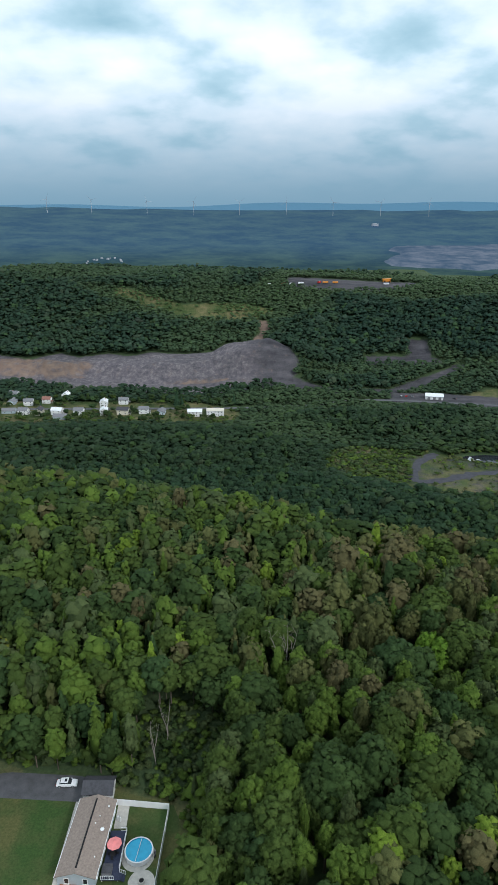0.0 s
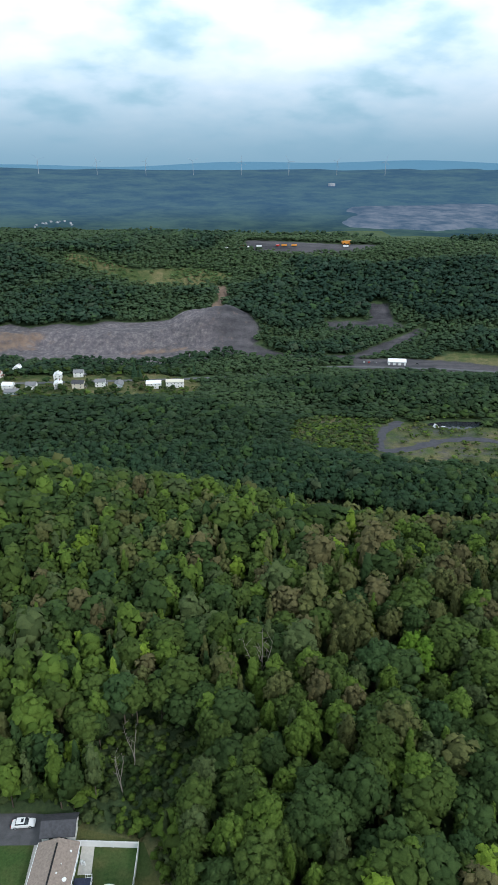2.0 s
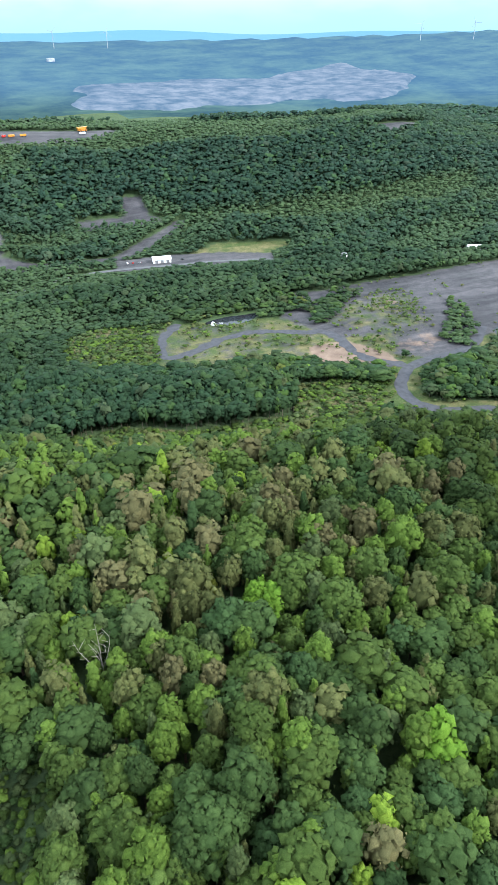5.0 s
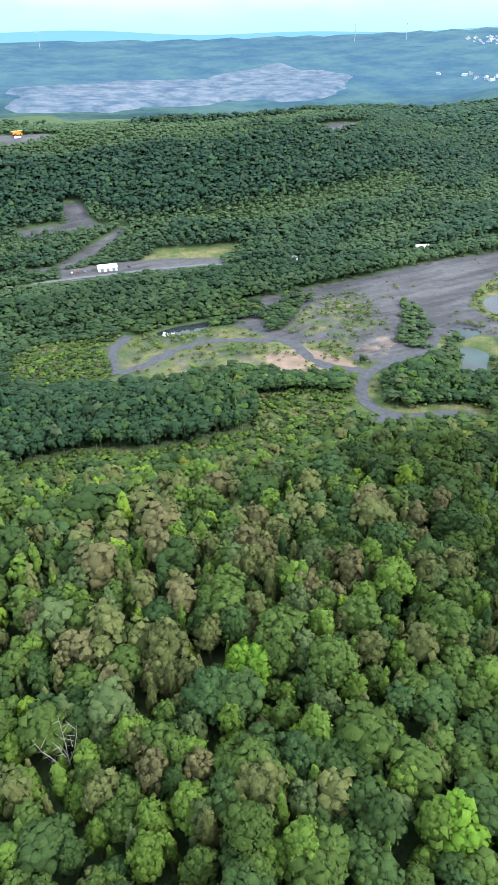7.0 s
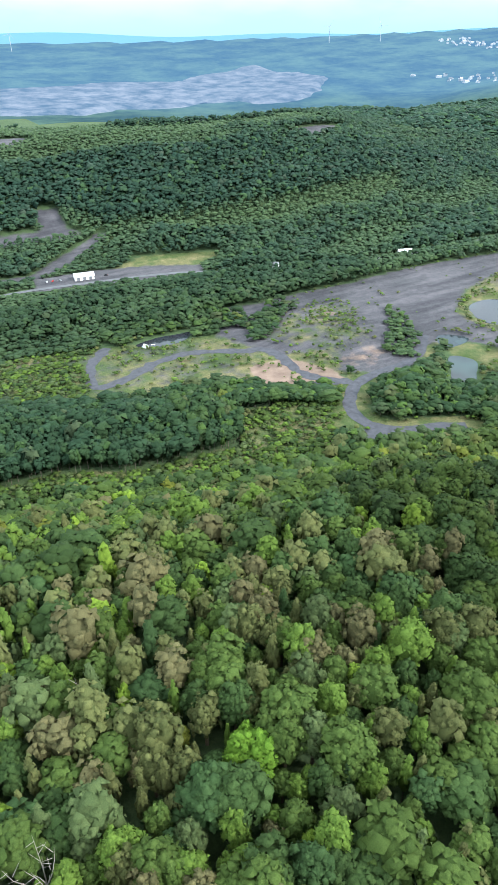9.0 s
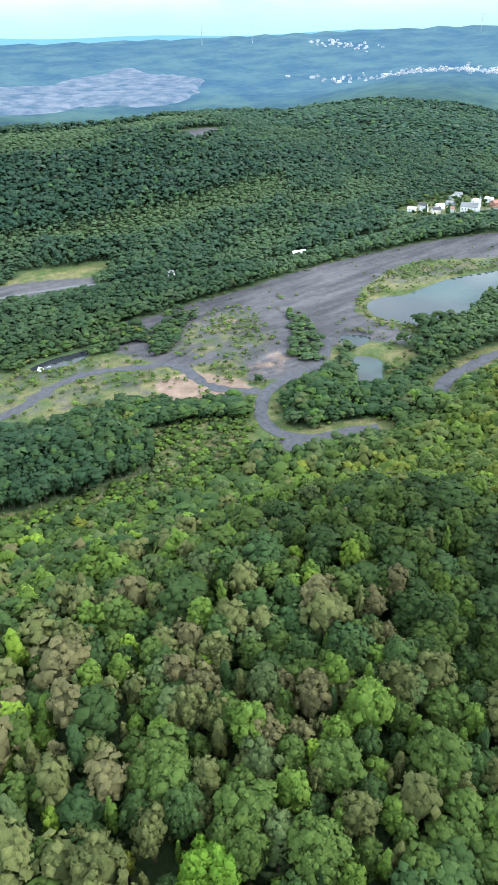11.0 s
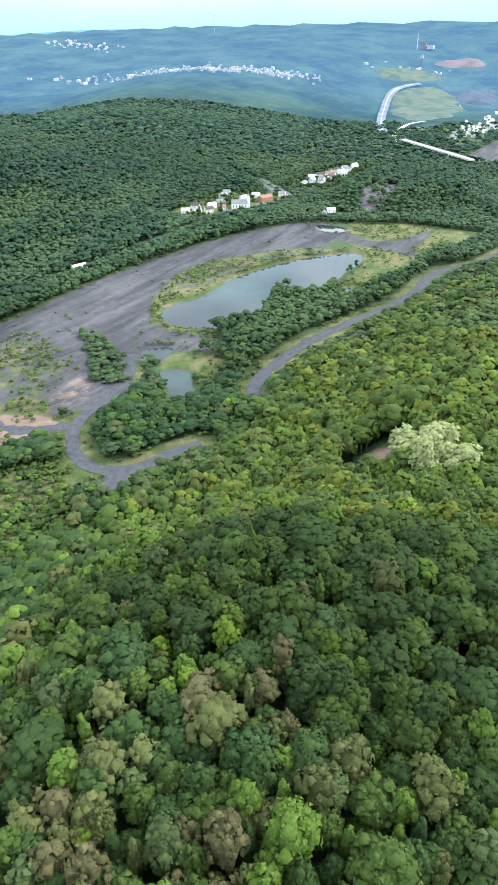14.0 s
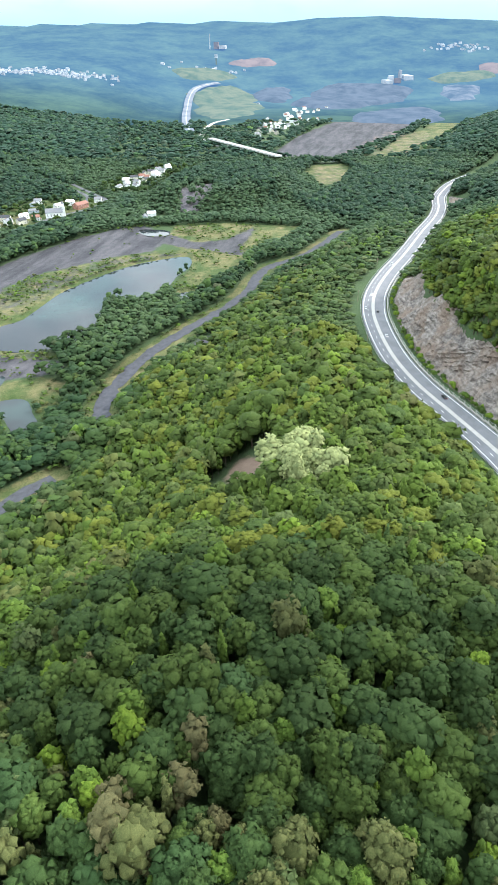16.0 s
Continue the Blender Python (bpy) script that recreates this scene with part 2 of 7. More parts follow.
def mesh_from(name, verts, tris, material, colors=None, attr="leaf", shade=False, normals=None):
    """One mesh from arrays of corners and of triangles or quads."""
    me = bpy.data.meshes.new(name)
    k = tris.shape[1]
    me.vertices.add(len(verts))
    me.vertices.foreach_set("co", np.ascontiguousarray(verts, dtype=np.float32).ravel())
    me.loops.add(tris.size)
    me.loops.foreach_set("vertex_index", np.ascontiguousarray(tris, dtype=np.int32).ravel())
    me.polygons.add(len(tris))
    me.polygons.foreach_set("loop_start", np.arange(0, tris.size, k, dtype=np.int32))
    me.polygons.foreach_set("use_smooth", np.full(len(tris), shade, dtype=bool))
    if colors is not None:
        at = me.attributes.new(attr, "FLOAT_COLOR", "POINT")
        rgba = np.ones((len(verts), 4), dtype=np.float32)
        rgba[:, :colors.shape[1]] = colors
        at.data.foreach_set("color", rgba.ravel())
    me.update(calc_edges=True)
    if normals is not None:
        me.polygons.foreach_set("use_smooth", np.ones(len(tris), dtype=bool))
        nn = np.asarray(normals, dtype=np.float32)
        nn = nn / np.maximum(np.linalg.norm(nn, axis=1), 1e-6)[:, None]
        free = me.attributes.new("custom_normal", "FLOAT_VECTOR", "POINT")
        free.data.foreach_set("vector", nn.ravel())
    me.materials.append(material)
    return me


def part(name, bm, material, parent, label=""):
    """A bmesh as ONE mesh object under a thing or a part."""
    me = bpy.data.meshes.new(name)
    bm.to_mesh(me)
    bm.free()
    me.materials.append(material)
    ob = new(name, me)
    ob.parent = parent
    return tagged(ob, label)


def part_mesh(name, me, parent, label=""):
    ob = new(name, me)
    ob.parent = parent
    return tagged(ob, label)


def thing(name, place, label, category, group="", kind=""):
    ob = new(name)
    ob.empty_display_size = 0.5
    ob.matrix_basis = place
    return tagged(ob, label, category, group, kind)


# ---- the lie of the land ----
FOOT_SOUTH = [(-1500, 560), (-300, 470), (-50, 440), (40, 400), (100, 372), (200, 345), (250, 322), (330, 300), (405, 308), (493, 308), (557, 288), (614, 268), (663, 252), (797, 215), (900, 190), (1072, 150), (1400, 150), (1650, 130), (2000, 70), (2500, -90), (5000, -700)]
FOOT_NORTH = [(-5000, 700), (-1500, 740), (-500, 790), (-290, 800), (0, 795), (100, 795), (228, 800), (416, 705), (583, 662), (760, 650), (925, 655), (1060, 610), (1250, 590), (1450, 600), (1750, 720), (2600, 980), (5000, 1500)]
HIGHWAY = [(150, -160, -34), (205, -30, -37), (260, 40, -39), (298, 66, -41), (332, 82, -42), (371, 101, -45), (408, 119, -48), (450, 134, -51), (500, 146, -54), (544, 153, -56), (592, 154, -58), (650, 147, -60), (727, 133, -63), (825, 117, -66), (918, 101, -70), (981, 95, -72), (1072, 92, -74), (1200, 60, -76), (1400, -40, -78)]


def curve_through(points, step=6.0):
    """A smooth line through the given points (Catmull-Rom), at even steps."""
    p = np.array(points, float)
    p = np.vstack([2 * p[0] - p[1], p, 2 * p[-1] - p[-2]])
    out = []
    for i in range(1, len(p) - 2):
        a, b, c, d = p[i - 1:i + 3]
        n = max(2, int(np.linalg.norm((c - b)[:2]) / step))
        t = np.linspace(0, 1, n, endpoint=False)[:, None]
        out.append(0.5 * (2 * b + (c - a) * t + (2 * a - 5 * b + 4 * c - d) * t ** 2 + (3 * b - a - 3 * c + d) * t ** 3))
    return np.vstack(out + [p[-2:-1]])


def to_line(x, y, line):
    """Distance to a line, positive to its left, and the height of the nearest point on it."""
    line = np.asarray(line, float)
    best, sign, height = np.full(x.shape, 1e18), np.ones(x.shape), np.zeros(x.shape)
    for a, b in zip(line[:-1], line[1:]):
        dx, dy = b[0] - a[0], b[1] - a[1]
        t = np.clip(((x - a[0]) * dx + (y - a[1]) * dy) / (dx * dx + dy * dy), 0, 1)
        ex, ey = x - a[0] - t * dx, y - a[1] - t * dy
        d = ex * ex + ey * ey
        near = d < best
        best = np.where(near, d, best)
        sign = np.where(near, np.where(dx * (y - a[1]) - dy * (x - a[0]) >= 0, 1.0, -1.0), sign)
        if line.shape[1] > 2:
            height = np.where(near, a[2] + t * (b[2] - a[2]), height)
    return np.sqrt(best) * sign, height


def in_area(x, y, area):
    """Signed distance to a closed outline, positive inside."""
    p = np.asarray(area, float)
    q = np.vstack([p, p[:1]])
    d = np.abs(to_line(x, y, q)[0])
    inside = np.zeros(x.shape, bool)
    for a, b in zip(q[:-1], q[1:]):
        if a[1] == b[1]:
            continue
        cross = ((a[1] > y) != (b[1] > y)) & (x < (b[0] - a[0]) * (y - a[1]) / (b[1] - a[1]) + a[0])
        inside ^= cross
    return np.where(inside, d, -d)


def field(x, y, size, seed=0, octaves=3):
    """Smooth random ground of the given grain in metres, about 0 to 1."""
    total, weight = np.zeros(np.shape(x)), 0.0
    for o in range(octaves):
        u, v = np.asarray(x) / size * 2 ** o + 31.7 * (seed + o), np.asarray(y) / size * 2 ** o + 17.3 * (seed + 2 * o)
        i, j = np.floor(u), np.floor(v)
        fu, fv = smooth(u - i), smooth(v - j)

        def at(a, b):
            h = np.sin(a * 127.1 + b * 311.7 + seed * 74.7) * 43758.5453
            return h - np.floor(h)
        n = (at(i, j) * (1 - fu) + at(i + 1, j) * fu) * (1 - fv) + (at(i, j + 1) * (1 - fu) + at(i + 1, j + 1) * fu) * fv
        total, weight = total + n * 0.5 ** o, weight + 0.5 ** o
    return total / weight


def wave(x, y):
    """Slow rolling of the hills, about -1 to 1."""
    return 0.5 * np.sin(x / 97 + 1.3) * np.sin(y / 121 + 0.4) + 0.3 * np.sin((x + y) / 61 + 2.0) + 0.2 * np.sin((x - 1.7 * y) / 39)


POND_BIG = [(541, 484), (555, 470), (587, 470), (628, 470), (665, 460), (707, 445), (735, 430), (761, 405), (779, 380), (742, 366), (704, 372), (673, 370), (646, 371), (619, 384), (632, 404), (613, 417), (578, 403), (545, 395), (518, 401), (500, 418), (489, 448), (509, 481)]
POND_A = [(428, 442), (438, 440), (449, 425), (432, 421), (419, 421), (420, 430)]
POND_B = [(402, 406), (411, 405), (417, 388), (398, 376), (382, 359), (372, 364), (369, 371), (388, 386)]
POND_C = [(884, 489), (886, 441), (861, 435), (852, 459)]
POND_D = [(649, 354), (659, 339), (644, 332), (634, 340)]
STREAM = [(200, 570), (217, 574), (238, 572), (258, 572), (239, 557), (215, 558)]
PONDS = [POND_BIG, POND_A, POND_B, POND_C, POND_D, STREAM]
HWY = curve_through(HIGHWAY, 12.0)


OLD_TIP = [(1010, 500), (1100, 540), (1230, 500), (1260, 400), (1200, 330), (1080, 320), (1000, 380), (980, 450)]


def crest(az):
    """Height of the far skyline by compass bearing."""
    return np.interp(az, [-180, -60, -20, -5, 10, 25, 40, 55, 68, 80, 86, 92, 98, 120, 180], [120, 135, 148, 128, 126, 127, 150, 186, 187, 190, 205, 182, 150, 140, 120])


def land(x, y):
    x, y = np.asarray(x, float), np.asarray(y, float)
    south, _ = to_line(x, y, FOOT_SOUTH)
    d = -south
    width = 188 + 42 * smooth((x - 140) / 120) + 100 * smooth((x - 330) / 150)
    up = smooth(d / width)
    h = -92 + 94 * up + 5 * up * wave(x, y)
    d, _ = to_line(x, y, FOOT_NORTH)
    width = 370 + 260 * smooth((x - 600) / 500)
    top = 100 - 36 * smooth((x - 650) / 650) + 24 * np.exp(-((x + 300) / 260) ** 2 - ((y - 1080) / 200) ** 2)
    up = smooth(d / width)
    h = h + top * up + 9 * up * wave(x * 0.6, y * 0.6) - 80 * smooth((d - width - 60) / 500)
    # level ground about the house
    pad = np.exp(-(np.maximum(np.hypot((x + 40) / 1.3, y - 98) - 24, 0) / 16) ** 2)
    h = h + (0.0 - h) * pad
    # tips on the spoil bank across the valley
    h = h + 17 * np.exp(-((x - 45) / 48) ** 2 - ((y - 872) / 34) ** 2) + 15 * smooth((120 - x) / 60) * smooth((x + 460) / 60) * np.exp(-((y - 868) / 36) ** 2)
    # wooded old tip between the flats and the bridge
    h = h + 20 * smooth(0.5 + in_area(x, y, OLD_TIP) / 60)
    # spoil mound on the flats
    h = h + 6 * np.exp(-((x - 350) / 45) ** 2 - ((y - 500) / 40) ** 2)
    # the highway: a bench with fill below and a cut above
    dh, zr = to_line(x, y, HWY)
    fill = np.exp(-(np.maximum(dh - 13, 0) / 75) ** 2)
    left = h + (zr - 0.4 - h) * fill
    cut = 34 * smooth((x - 335) / 40) * (1 - smooth((x - 590) / 60))
    k = np.maximum(-dh - 12, 0)
    right = zr - 0.4 + cut * smooth((k - 12) / 28) + np.minimum(0.42 * k * smooth(k / 40), 95 + 12 * wave(x, y))
    right = right + (h - right) * smooth((k - 420) / 300)
    near_hwy = smooth((1500 - x) / 300)
    h = h + (np.where(dh >= 0, left, right) - h) * near_hwy
    # far country rises to the skyline
    ex, ey = x - 30, y - 80
    r, az = np.hypot(ex, ey), np.degrees(np.arctan2(ex, ey))
    start = np.interp(az, [-180, -60, 50, 66, 76, 95, 110, 180], [1500, 1700, 2000, 2100, 2900, 2900, 1800, 1500])
    rise = np.clip((r - start) / (4600 - start), 0, 1) ** 1.15
    z = h + (crest(az) + 14 * wave(x / 5, y / 5) * (1 - rise) - h) * rise
    z = z - 0.35 * np.maximum(r - 4600, 0)
    for pond in PONDS:
        x0, y0 = np.min(pond, axis=0) - 20
        x1, y1 = np.max(pond, axis=0) + 20
        m = (x > x0) & (x < x1) & (y > y0) & (y < y1)
        if m.any():
            s = in_area(x[m], y[m], pond)
            z[m] = np.where(s > -8, z[m] - 3.0 * smooth((s + 5) / 8), z[m])
    return z


def land_at(x, y):
    return float(land(np.array([x]), np.array([y]))[0])

# ---- the zones of the plan ----
COAL_FLAT = [(269, 549), (305, 602), (337, 597), (389, 599), (459, 595), (541, 600), (641, 590), (736, 573), (827, 542), (881, 511), (880, 469), (853, 426), (788, 427), (757, 464), (727, 486), (680, 521), (630, 534), (586, 525), (539, 512), (481, 470), (478, 427), (482, 394), (461, 380), (435, 432), (405, 434), (375, 411), (337, 415), (311, 435), (338, 463), (285, 487)]
COAL_EAST = [(871, 515), (900, 483), (864, 434), (832, 389), (851, 354), (926, 331), (856, 326), (817, 328), (785, 312), (800, 355), (806, 392), (820, 426), (822, 472)]
MEADOW_WEST = [(77, 580), (108, 593), (158, 582), (199, 570), (246, 555), (299, 546), (337, 547), (409, 536), (412, 499), (364, 438), (319, 427), (281, 434), (253, 440), (222, 471), (175, 473), (129, 491), (94, 513), (68, 540)]
MEADOW_EAST = [(907, 441), (934, 376), (931, 266), (879, 273), (809, 308), (733, 304), (692, 313), (654, 332), (649, 354), (673, 368), (722, 362), (784, 378), (825, 428)]
LOOP_CLEARING = [(298, 429), (310, 416), (284, 394), (279, 354), (289, 354), (323, 335), (314, 327), (288, 331), (263, 330), (237, 350), (233, 369), (260, 379)]
BRUSH = [(214, 422), (245, 413), (272, 396), (238, 340), (228, 330), (195, 337), (158, 348), (126, 360), (95, 370), (67, 392), (37, 398), (42, 418), (85, 416), (120, 394), (155, 387), (190, 382)]
DARK_PATCH = [(47, 396), (70, 388), (84, 370), (85, 365), (60, 374)]
CLAY_BANK = [(258, 480), (292, 476), (310, 440), (309, 420), (276, 420), (246, 445)]
TAN_CLIFF = [(-420, 850), (-330, 835), (-215, 830), (-205, 868), (-300, 880), (-420, 880)]
TAN_STREAK = [(-125, 822), (-60, 818), (-10, 826), (-30, 842), (-90, 836)]
SPOIL_MOUND = [(284, 520), (330, 560), (400, 575), (428, 555), (400, 500), (392, 470), (370, 455), (335, 452), (305, 480)]
PINK_CLIFF = [(308, 446), (340, 418), (380, 448), (366, 462), (340, 458)]
TAN_SPOT = [(370, 530), (382, 524), (390, 536), (378, 542)]
MARSH = [(430, 428), (452, 397), (444, 369), (413, 359), (384, 358), (419, 385), (408, 410)]
MARSH_NORTH = [(497, 487), (534, 505), (605, 516), (656, 497), (631, 460), (558, 469), (515, 473), (472, 458)]
LAWN = [(-100, 55), (-11, 55), (-10, 98), (-16, 111), (-32, 116), (-50, 119), (-60, 120), (-100, 121)]
ROW_GREEN = [(-420, 672), (-300, 668), (-150, 668), (-40, 666), (-14, 676), (-10, 712), (-60, 750), (-300, 755), (-420, 750)]
SPOIL_BANK = [(-420, 800), (-300, 815), (-188, 800), (-120, 795), (-66, 786), (12, 806), (60, 830), (68, 850), (52, 880), (20, 935), (-34, 940), (-54, 914), (-100, 905), (-143, 913), (-165, 890), (-200, 905), (-235, 880), (-265, 905), (-300, 870), (-350, 890), (-420, 880)]
SPOIL_TRACK = [(12, 815), (60, 832), (100, 815), (180, 810), (230, 850), (290, 880), (300, 870), (240, 830), (190, 795), (120, 790)]
TRUCK_YARD = [(60, 1120), (120, 1100), (230, 1100), (300, 1130), (290, 1180), (160, 1185), (70, 1170)]
YARD = [(165, 745), (245, 735), (300, 722), (345, 712), (362, 740), (310, 770), (250, 790), (180, 795)]
FOOT_CINDER = [(505, 292), (519, 302), (546, 292), (545, 282), (521, 276)]
FAR_FLAT = [(1480, 430), (1432, 290), (1600, 250), (1763, 194), (2258, 102), (2500, 120), (2162, 359), (1800, 420)]
FAR_FIELD = [(1450, 240), (1600, 200), (1763, 180), (2200, 60), (2100, 0), (1700, 100), (1500, 180)]
BUFF_FIELD = [(1305, 328), (1406, 322), (1428, 272), (1346, 238), (1193, 251), (1169, 270)]
TAN_FIELDS = [[(185, 350), (224, 349), (222, 332), (195, 338)], [(132, 366), (168, 356), (160, 350), (128, 361)], [(1526, 300), (1907, 225), (1973, 118), (1900, 70), (1546, 140), (1480, 200)], BUFF_FIELD, [(907, 441), (934, 376), (880, 385), (850, 430)]]
GREEN_FIELD = [(1900, 690), (2450, 850), (2500, 700), (2200, 620), (1950, 600)]
RIDGE_CLEARING = [(-225, 1062), (-213, 1046), (-156, 1022), (-86, 1002), (7, 1005), (45, 1022), (21, 1040), (-31, 1048), (-103, 1036), (-160, 1056), (-205, 1075)]
YOUNG_RIDGE = [(130, 1080), (270, 1040), (370, 1045), (620, 1030), (800, 1100), (700, 1250), (280, 1260), (60, 1210), (0, 1090)]
YOUNG_STRIP = [(350, 858), (399, 816), (432, 794), (500, 790), (564, 790), (640, 776), (720, 800), (760, 850), (658, 828), (582, 816), (507, 830), (457, 839), (400, 850)]
OLD_BAND = [(124, 925), (207, 921), (267, 941), (302, 884), (380, 858), (457, 848), (507, 838), (586, 826), (658, 838), (767, 866), (905, 878), (980, 841), (1060, 930), (842, 945), (792, 967), (672, 935), (579, 968), (485, 980), (411, 1020), (336, 1042), (230, 1032), (144, 1062)]
OLD_CREST = [(420, 1140), (560, 1118), (690, 1088), (700, 1110), (560, 1150), (430, 1175)]
VALLEY_STAND = [(-420, 480), (-50, 450), (60, 440), (67, 392), (150, 388), (215, 425), (200, 470), (100, 520), (60, 590), (-50, 660), (-420, 660)]
YOUNG_GLADE = [(-300, 1080), (-230, 1030), (-86, 985), (60, 995), (160, 1090), (20, 1100), (-120, 1065)]
CLAY_SCAR = [(12, 1004), (26, 1002), (34, 985), (20, 960), (32, 932), (12, 930), (4, 948), (18, 975)]
GREY_SCAR = [(232, 955), (264, 950), (260, 905), (278, 886), (165, 890), (165, 912), (228, 912)]
HIGH_SCAR = [(645, 990), (680, 958), (840, 1045), (835, 1060), (750, 1034)]
BARN_GREEN = [(262, 782), (310, 802), (400, 765), (360, 742), (300, 735)]
MARSH_EDGE = [(482, 394), (461, 430), (478, 470), (539, 512), (586, 525), (630, 534), (680, 521), (727, 486), (757, 464), (788, 427), (800, 395), (779, 380), (735, 430), (665, 460), (541, 484), (489, 448), (500, 418)]
BRUSH_WEST = [(56, 540), (70, 582), (108, 598), (150, 590), (172, 580), (150, 560), (140, 515), (129, 488), (94, 508)]
BRUSH_EAST = [(285, 412), (300, 404), (285, 392), (262, 384), (238, 396), (250, 425), (270, 432)]
GROVE_WEST = [(286, 520), (300, 512), (318, 530), (352, 560), (366, 565), (358, 582), (340, 580), (300, 545)]
GROVE_EAST = [(362, 438), (372, 420), (385, 420), (412, 448), (444, 508), (440, 520), (426, 510), (398, 472)]
GROVE_ROAD = [(268, 560), (300, 546), (312, 560), (305, 584), (285, 578)]
CHURCH_GREEN = [(838, 700), (900, 712), (1010, 705), (1045, 600), (985, 588), (915, 604), (850, 645)]
HILL_SCAR = [(952, 456), (1003, 467), (1036, 480), (1072, 474), (1104, 436), (1060, 424), (1012, 418), (962, 424)]
VILLAGE = [(1095, 650), (1340, 632), (1345, 548), (1090, 536)]
TOWN_EAST = [(1700, 440), (2150, 470), (2300, 560), (2000, 560), (1720, 520)]
BRUSH_TRACK = [(92, 374), (126, 364), (141, 359), (158, 354), (180, 352), (200, 345), (223, 345), (246, 342), (258, 338)]
LOOP_ROAD = [(418, 450), (390, 426), (363, 415), (337, 415), (313, 411), (296, 400), (283, 386), (277, 370), (279, 354), (292, 340), (312, 333), (330, 322)]
SPUR_ROAD = [(281, 352), (272, 344), (260, 337)]
WEST_ROAD = [(308, 413), (287, 442), (288, 493), (267, 510), (232, 528), (200, 526), (172, 514), (156, 509), (144, 512), (146, 531), (157, 555), (178, 576)]
CLAY_ROAD = [(310, 415), (281, 427), (257, 440), (232, 456)]
FOOT_ROAD = [(400, 324), (430, 332), (493, 330), (557, 313), (614, 292), (663, 282), (707, 283), (748, 276), (797, 242), (900, 215)]
VALLEY_ROAD = [(-800, 700), (-500, 715), (-289, 721), (-150, 724), (-27, 726), (60, 735), (140, 760), (228, 750), (330, 725), (420, 668), (583, 640), (760, 632), (900, 632), (985, 600), (1040, 600), (1080, 640), (1130, 700)]
HILL_ROAD = [(985, 612), (1010, 622), (1059, 640), (1100, 690), (1130, 760)]


def areas(x, y):
    """How far each spot lies inside spoil, grass and clay (0..1, one half on the outline)."""
    def soft(shape, w=9.0):
        return np.clip(0.5 + in_area(x, y, shape) / (2 * w), 0, 1)
    spoil = np.max([soft(a) for a in (COAL_FLAT, COAL_EAST, FOOT_CINDER, DARK_PATCH, SPOIL_BANK, SPOIL_TRACK, TRUCK_YARD, FAR_FLAT, YARD, GREY_SCAR, HIGH_SCAR)], axis=0)
    scar = np.max([soft(a, 14) for a in (HILL_SCAR,)], axis=0)
    grass = np.max([soft(a) for a in (MEADOW_WEST, MEADOW_EAST, LOOP_CLEARING, BRUSH, MARSH, MARSH_NORTH, LAWN, FAR_FIELD, BUFF_FIELD, GREEN_FIELD, RIDGE_CLEARING, CHURCH_GREEN, ROW_GREEN, BARN_GREEN)], axis=0)
    for road, w in ((LOOP_ROAD, 13), (FOOT_ROAD, 14), (SPUR_ROAD, 12)):
        grass = np.maximum(grass, np.clip(0.5 + (w - np.abs(to_line(x, y, road)[0])) / 10, 0, 1))
    clay = np.maximum(soft(CLAY_BANK, 6), 0.58 * np.max([soft(a, 10) for a in (TAN_CLIFF, TAN_STREAK)], axis=0))
    clay = np.maximum(clay, np.clip(1.2 - np.hypot((x - 309) / 1.3, y - 201) / 14, 0, 1))
    clay = np.maximum(clay, np.max([soft(CLAY_SCAR, 6), 0.47 * soft(PINK_CLIFF, 7), 0.8 * soft(TAN_SPOT, 6)], axis=0))
    clay = np.maximum(clay, 0.30 * soft(SPOIL_BANK, 14))
    clay = np.maximum(clay, 0.42 * np.max([soft(a, 14) for a in TAN_FIELDS], axis=0))
    rim = soft(MARSH_EDGE, 12)
    grass, spoil = np.maximum(grass, rim), np.maximum(spoil, 0.46 * rim)
    mound = soft(SPOIL_MOUND, 20)
    spoil = np.minimum(spoil, 1 - 0.50 * mound)
    grass = np.maximum(grass, mound)
    spoil = np.maximum(spoil, np.maximum(0.42 * soft(MEADOW_WEST), 0.3 * soft(BRUSH)))
    return np.maximum(spoil, 0.8 * scar), grass, clay


def forest_mask(x, y):
    """True where tall trees stand."""
    spoil, grass, clay = areas(x, y)
    open_ = np.maximum(np.maximum(spoil, grass), clay) > 0.5
    for road, w in ((LOOP_ROAD, 11), (FOOT_ROAD, 14), (WEST_ROAD, 8), (SPUR_ROAD, 10), (VALLEY_ROAD, 7), (HILL_ROAD, 8)):
        open_ |= np.abs(to_line(x, y, road)[0]) < w
    dh = to_line(x, y, HWY)[0]
    open_ |= (dh < 13 + 6 * (x < 700)) & (dh > -14)
    open_ |= (dh < 0) & (dh > -38) & (x > 330) & (x < 640)
    open_ |= (dh < 0) & (dh > -40) & (x > 968) & (x < 1062)
    for pond in PONDS:
        open_ |= in_area(x, y, pond) > -5
    open_ |= (np.hypot(x - 802, y - 412) < 24) | (np.hypot(x - 858, y - 442) < 48) | (np.hypot(x - 944, y - 483) < 19)
    for a in (VILLAGE, TOWN_EAST):
        open_ |= (in_area(x, y, a) > 0) & (np.sin(x * 12.9898 + y * 78.233) > -0.85)
    for a in (GROVE_WEST, GROVE_EAST, GROVE_ROAD):
        open_ &= in_area(x, y, a) < 0
    return ~open_


def grid_lines(lo, a, b, hi, fine, grow=1.11):
    out = list(np.arange(a, b + fine, fine))
    s, v = fine, out[-1]
    while v < hi:
        s = min(s * grow, 130)
        v += s
        out.append(v)
    s, v = fine, out[0]
    while v > lo:
        s = min(s * grow, 130)
        v -= s
        out.insert(0, v)
    return np.array(out)


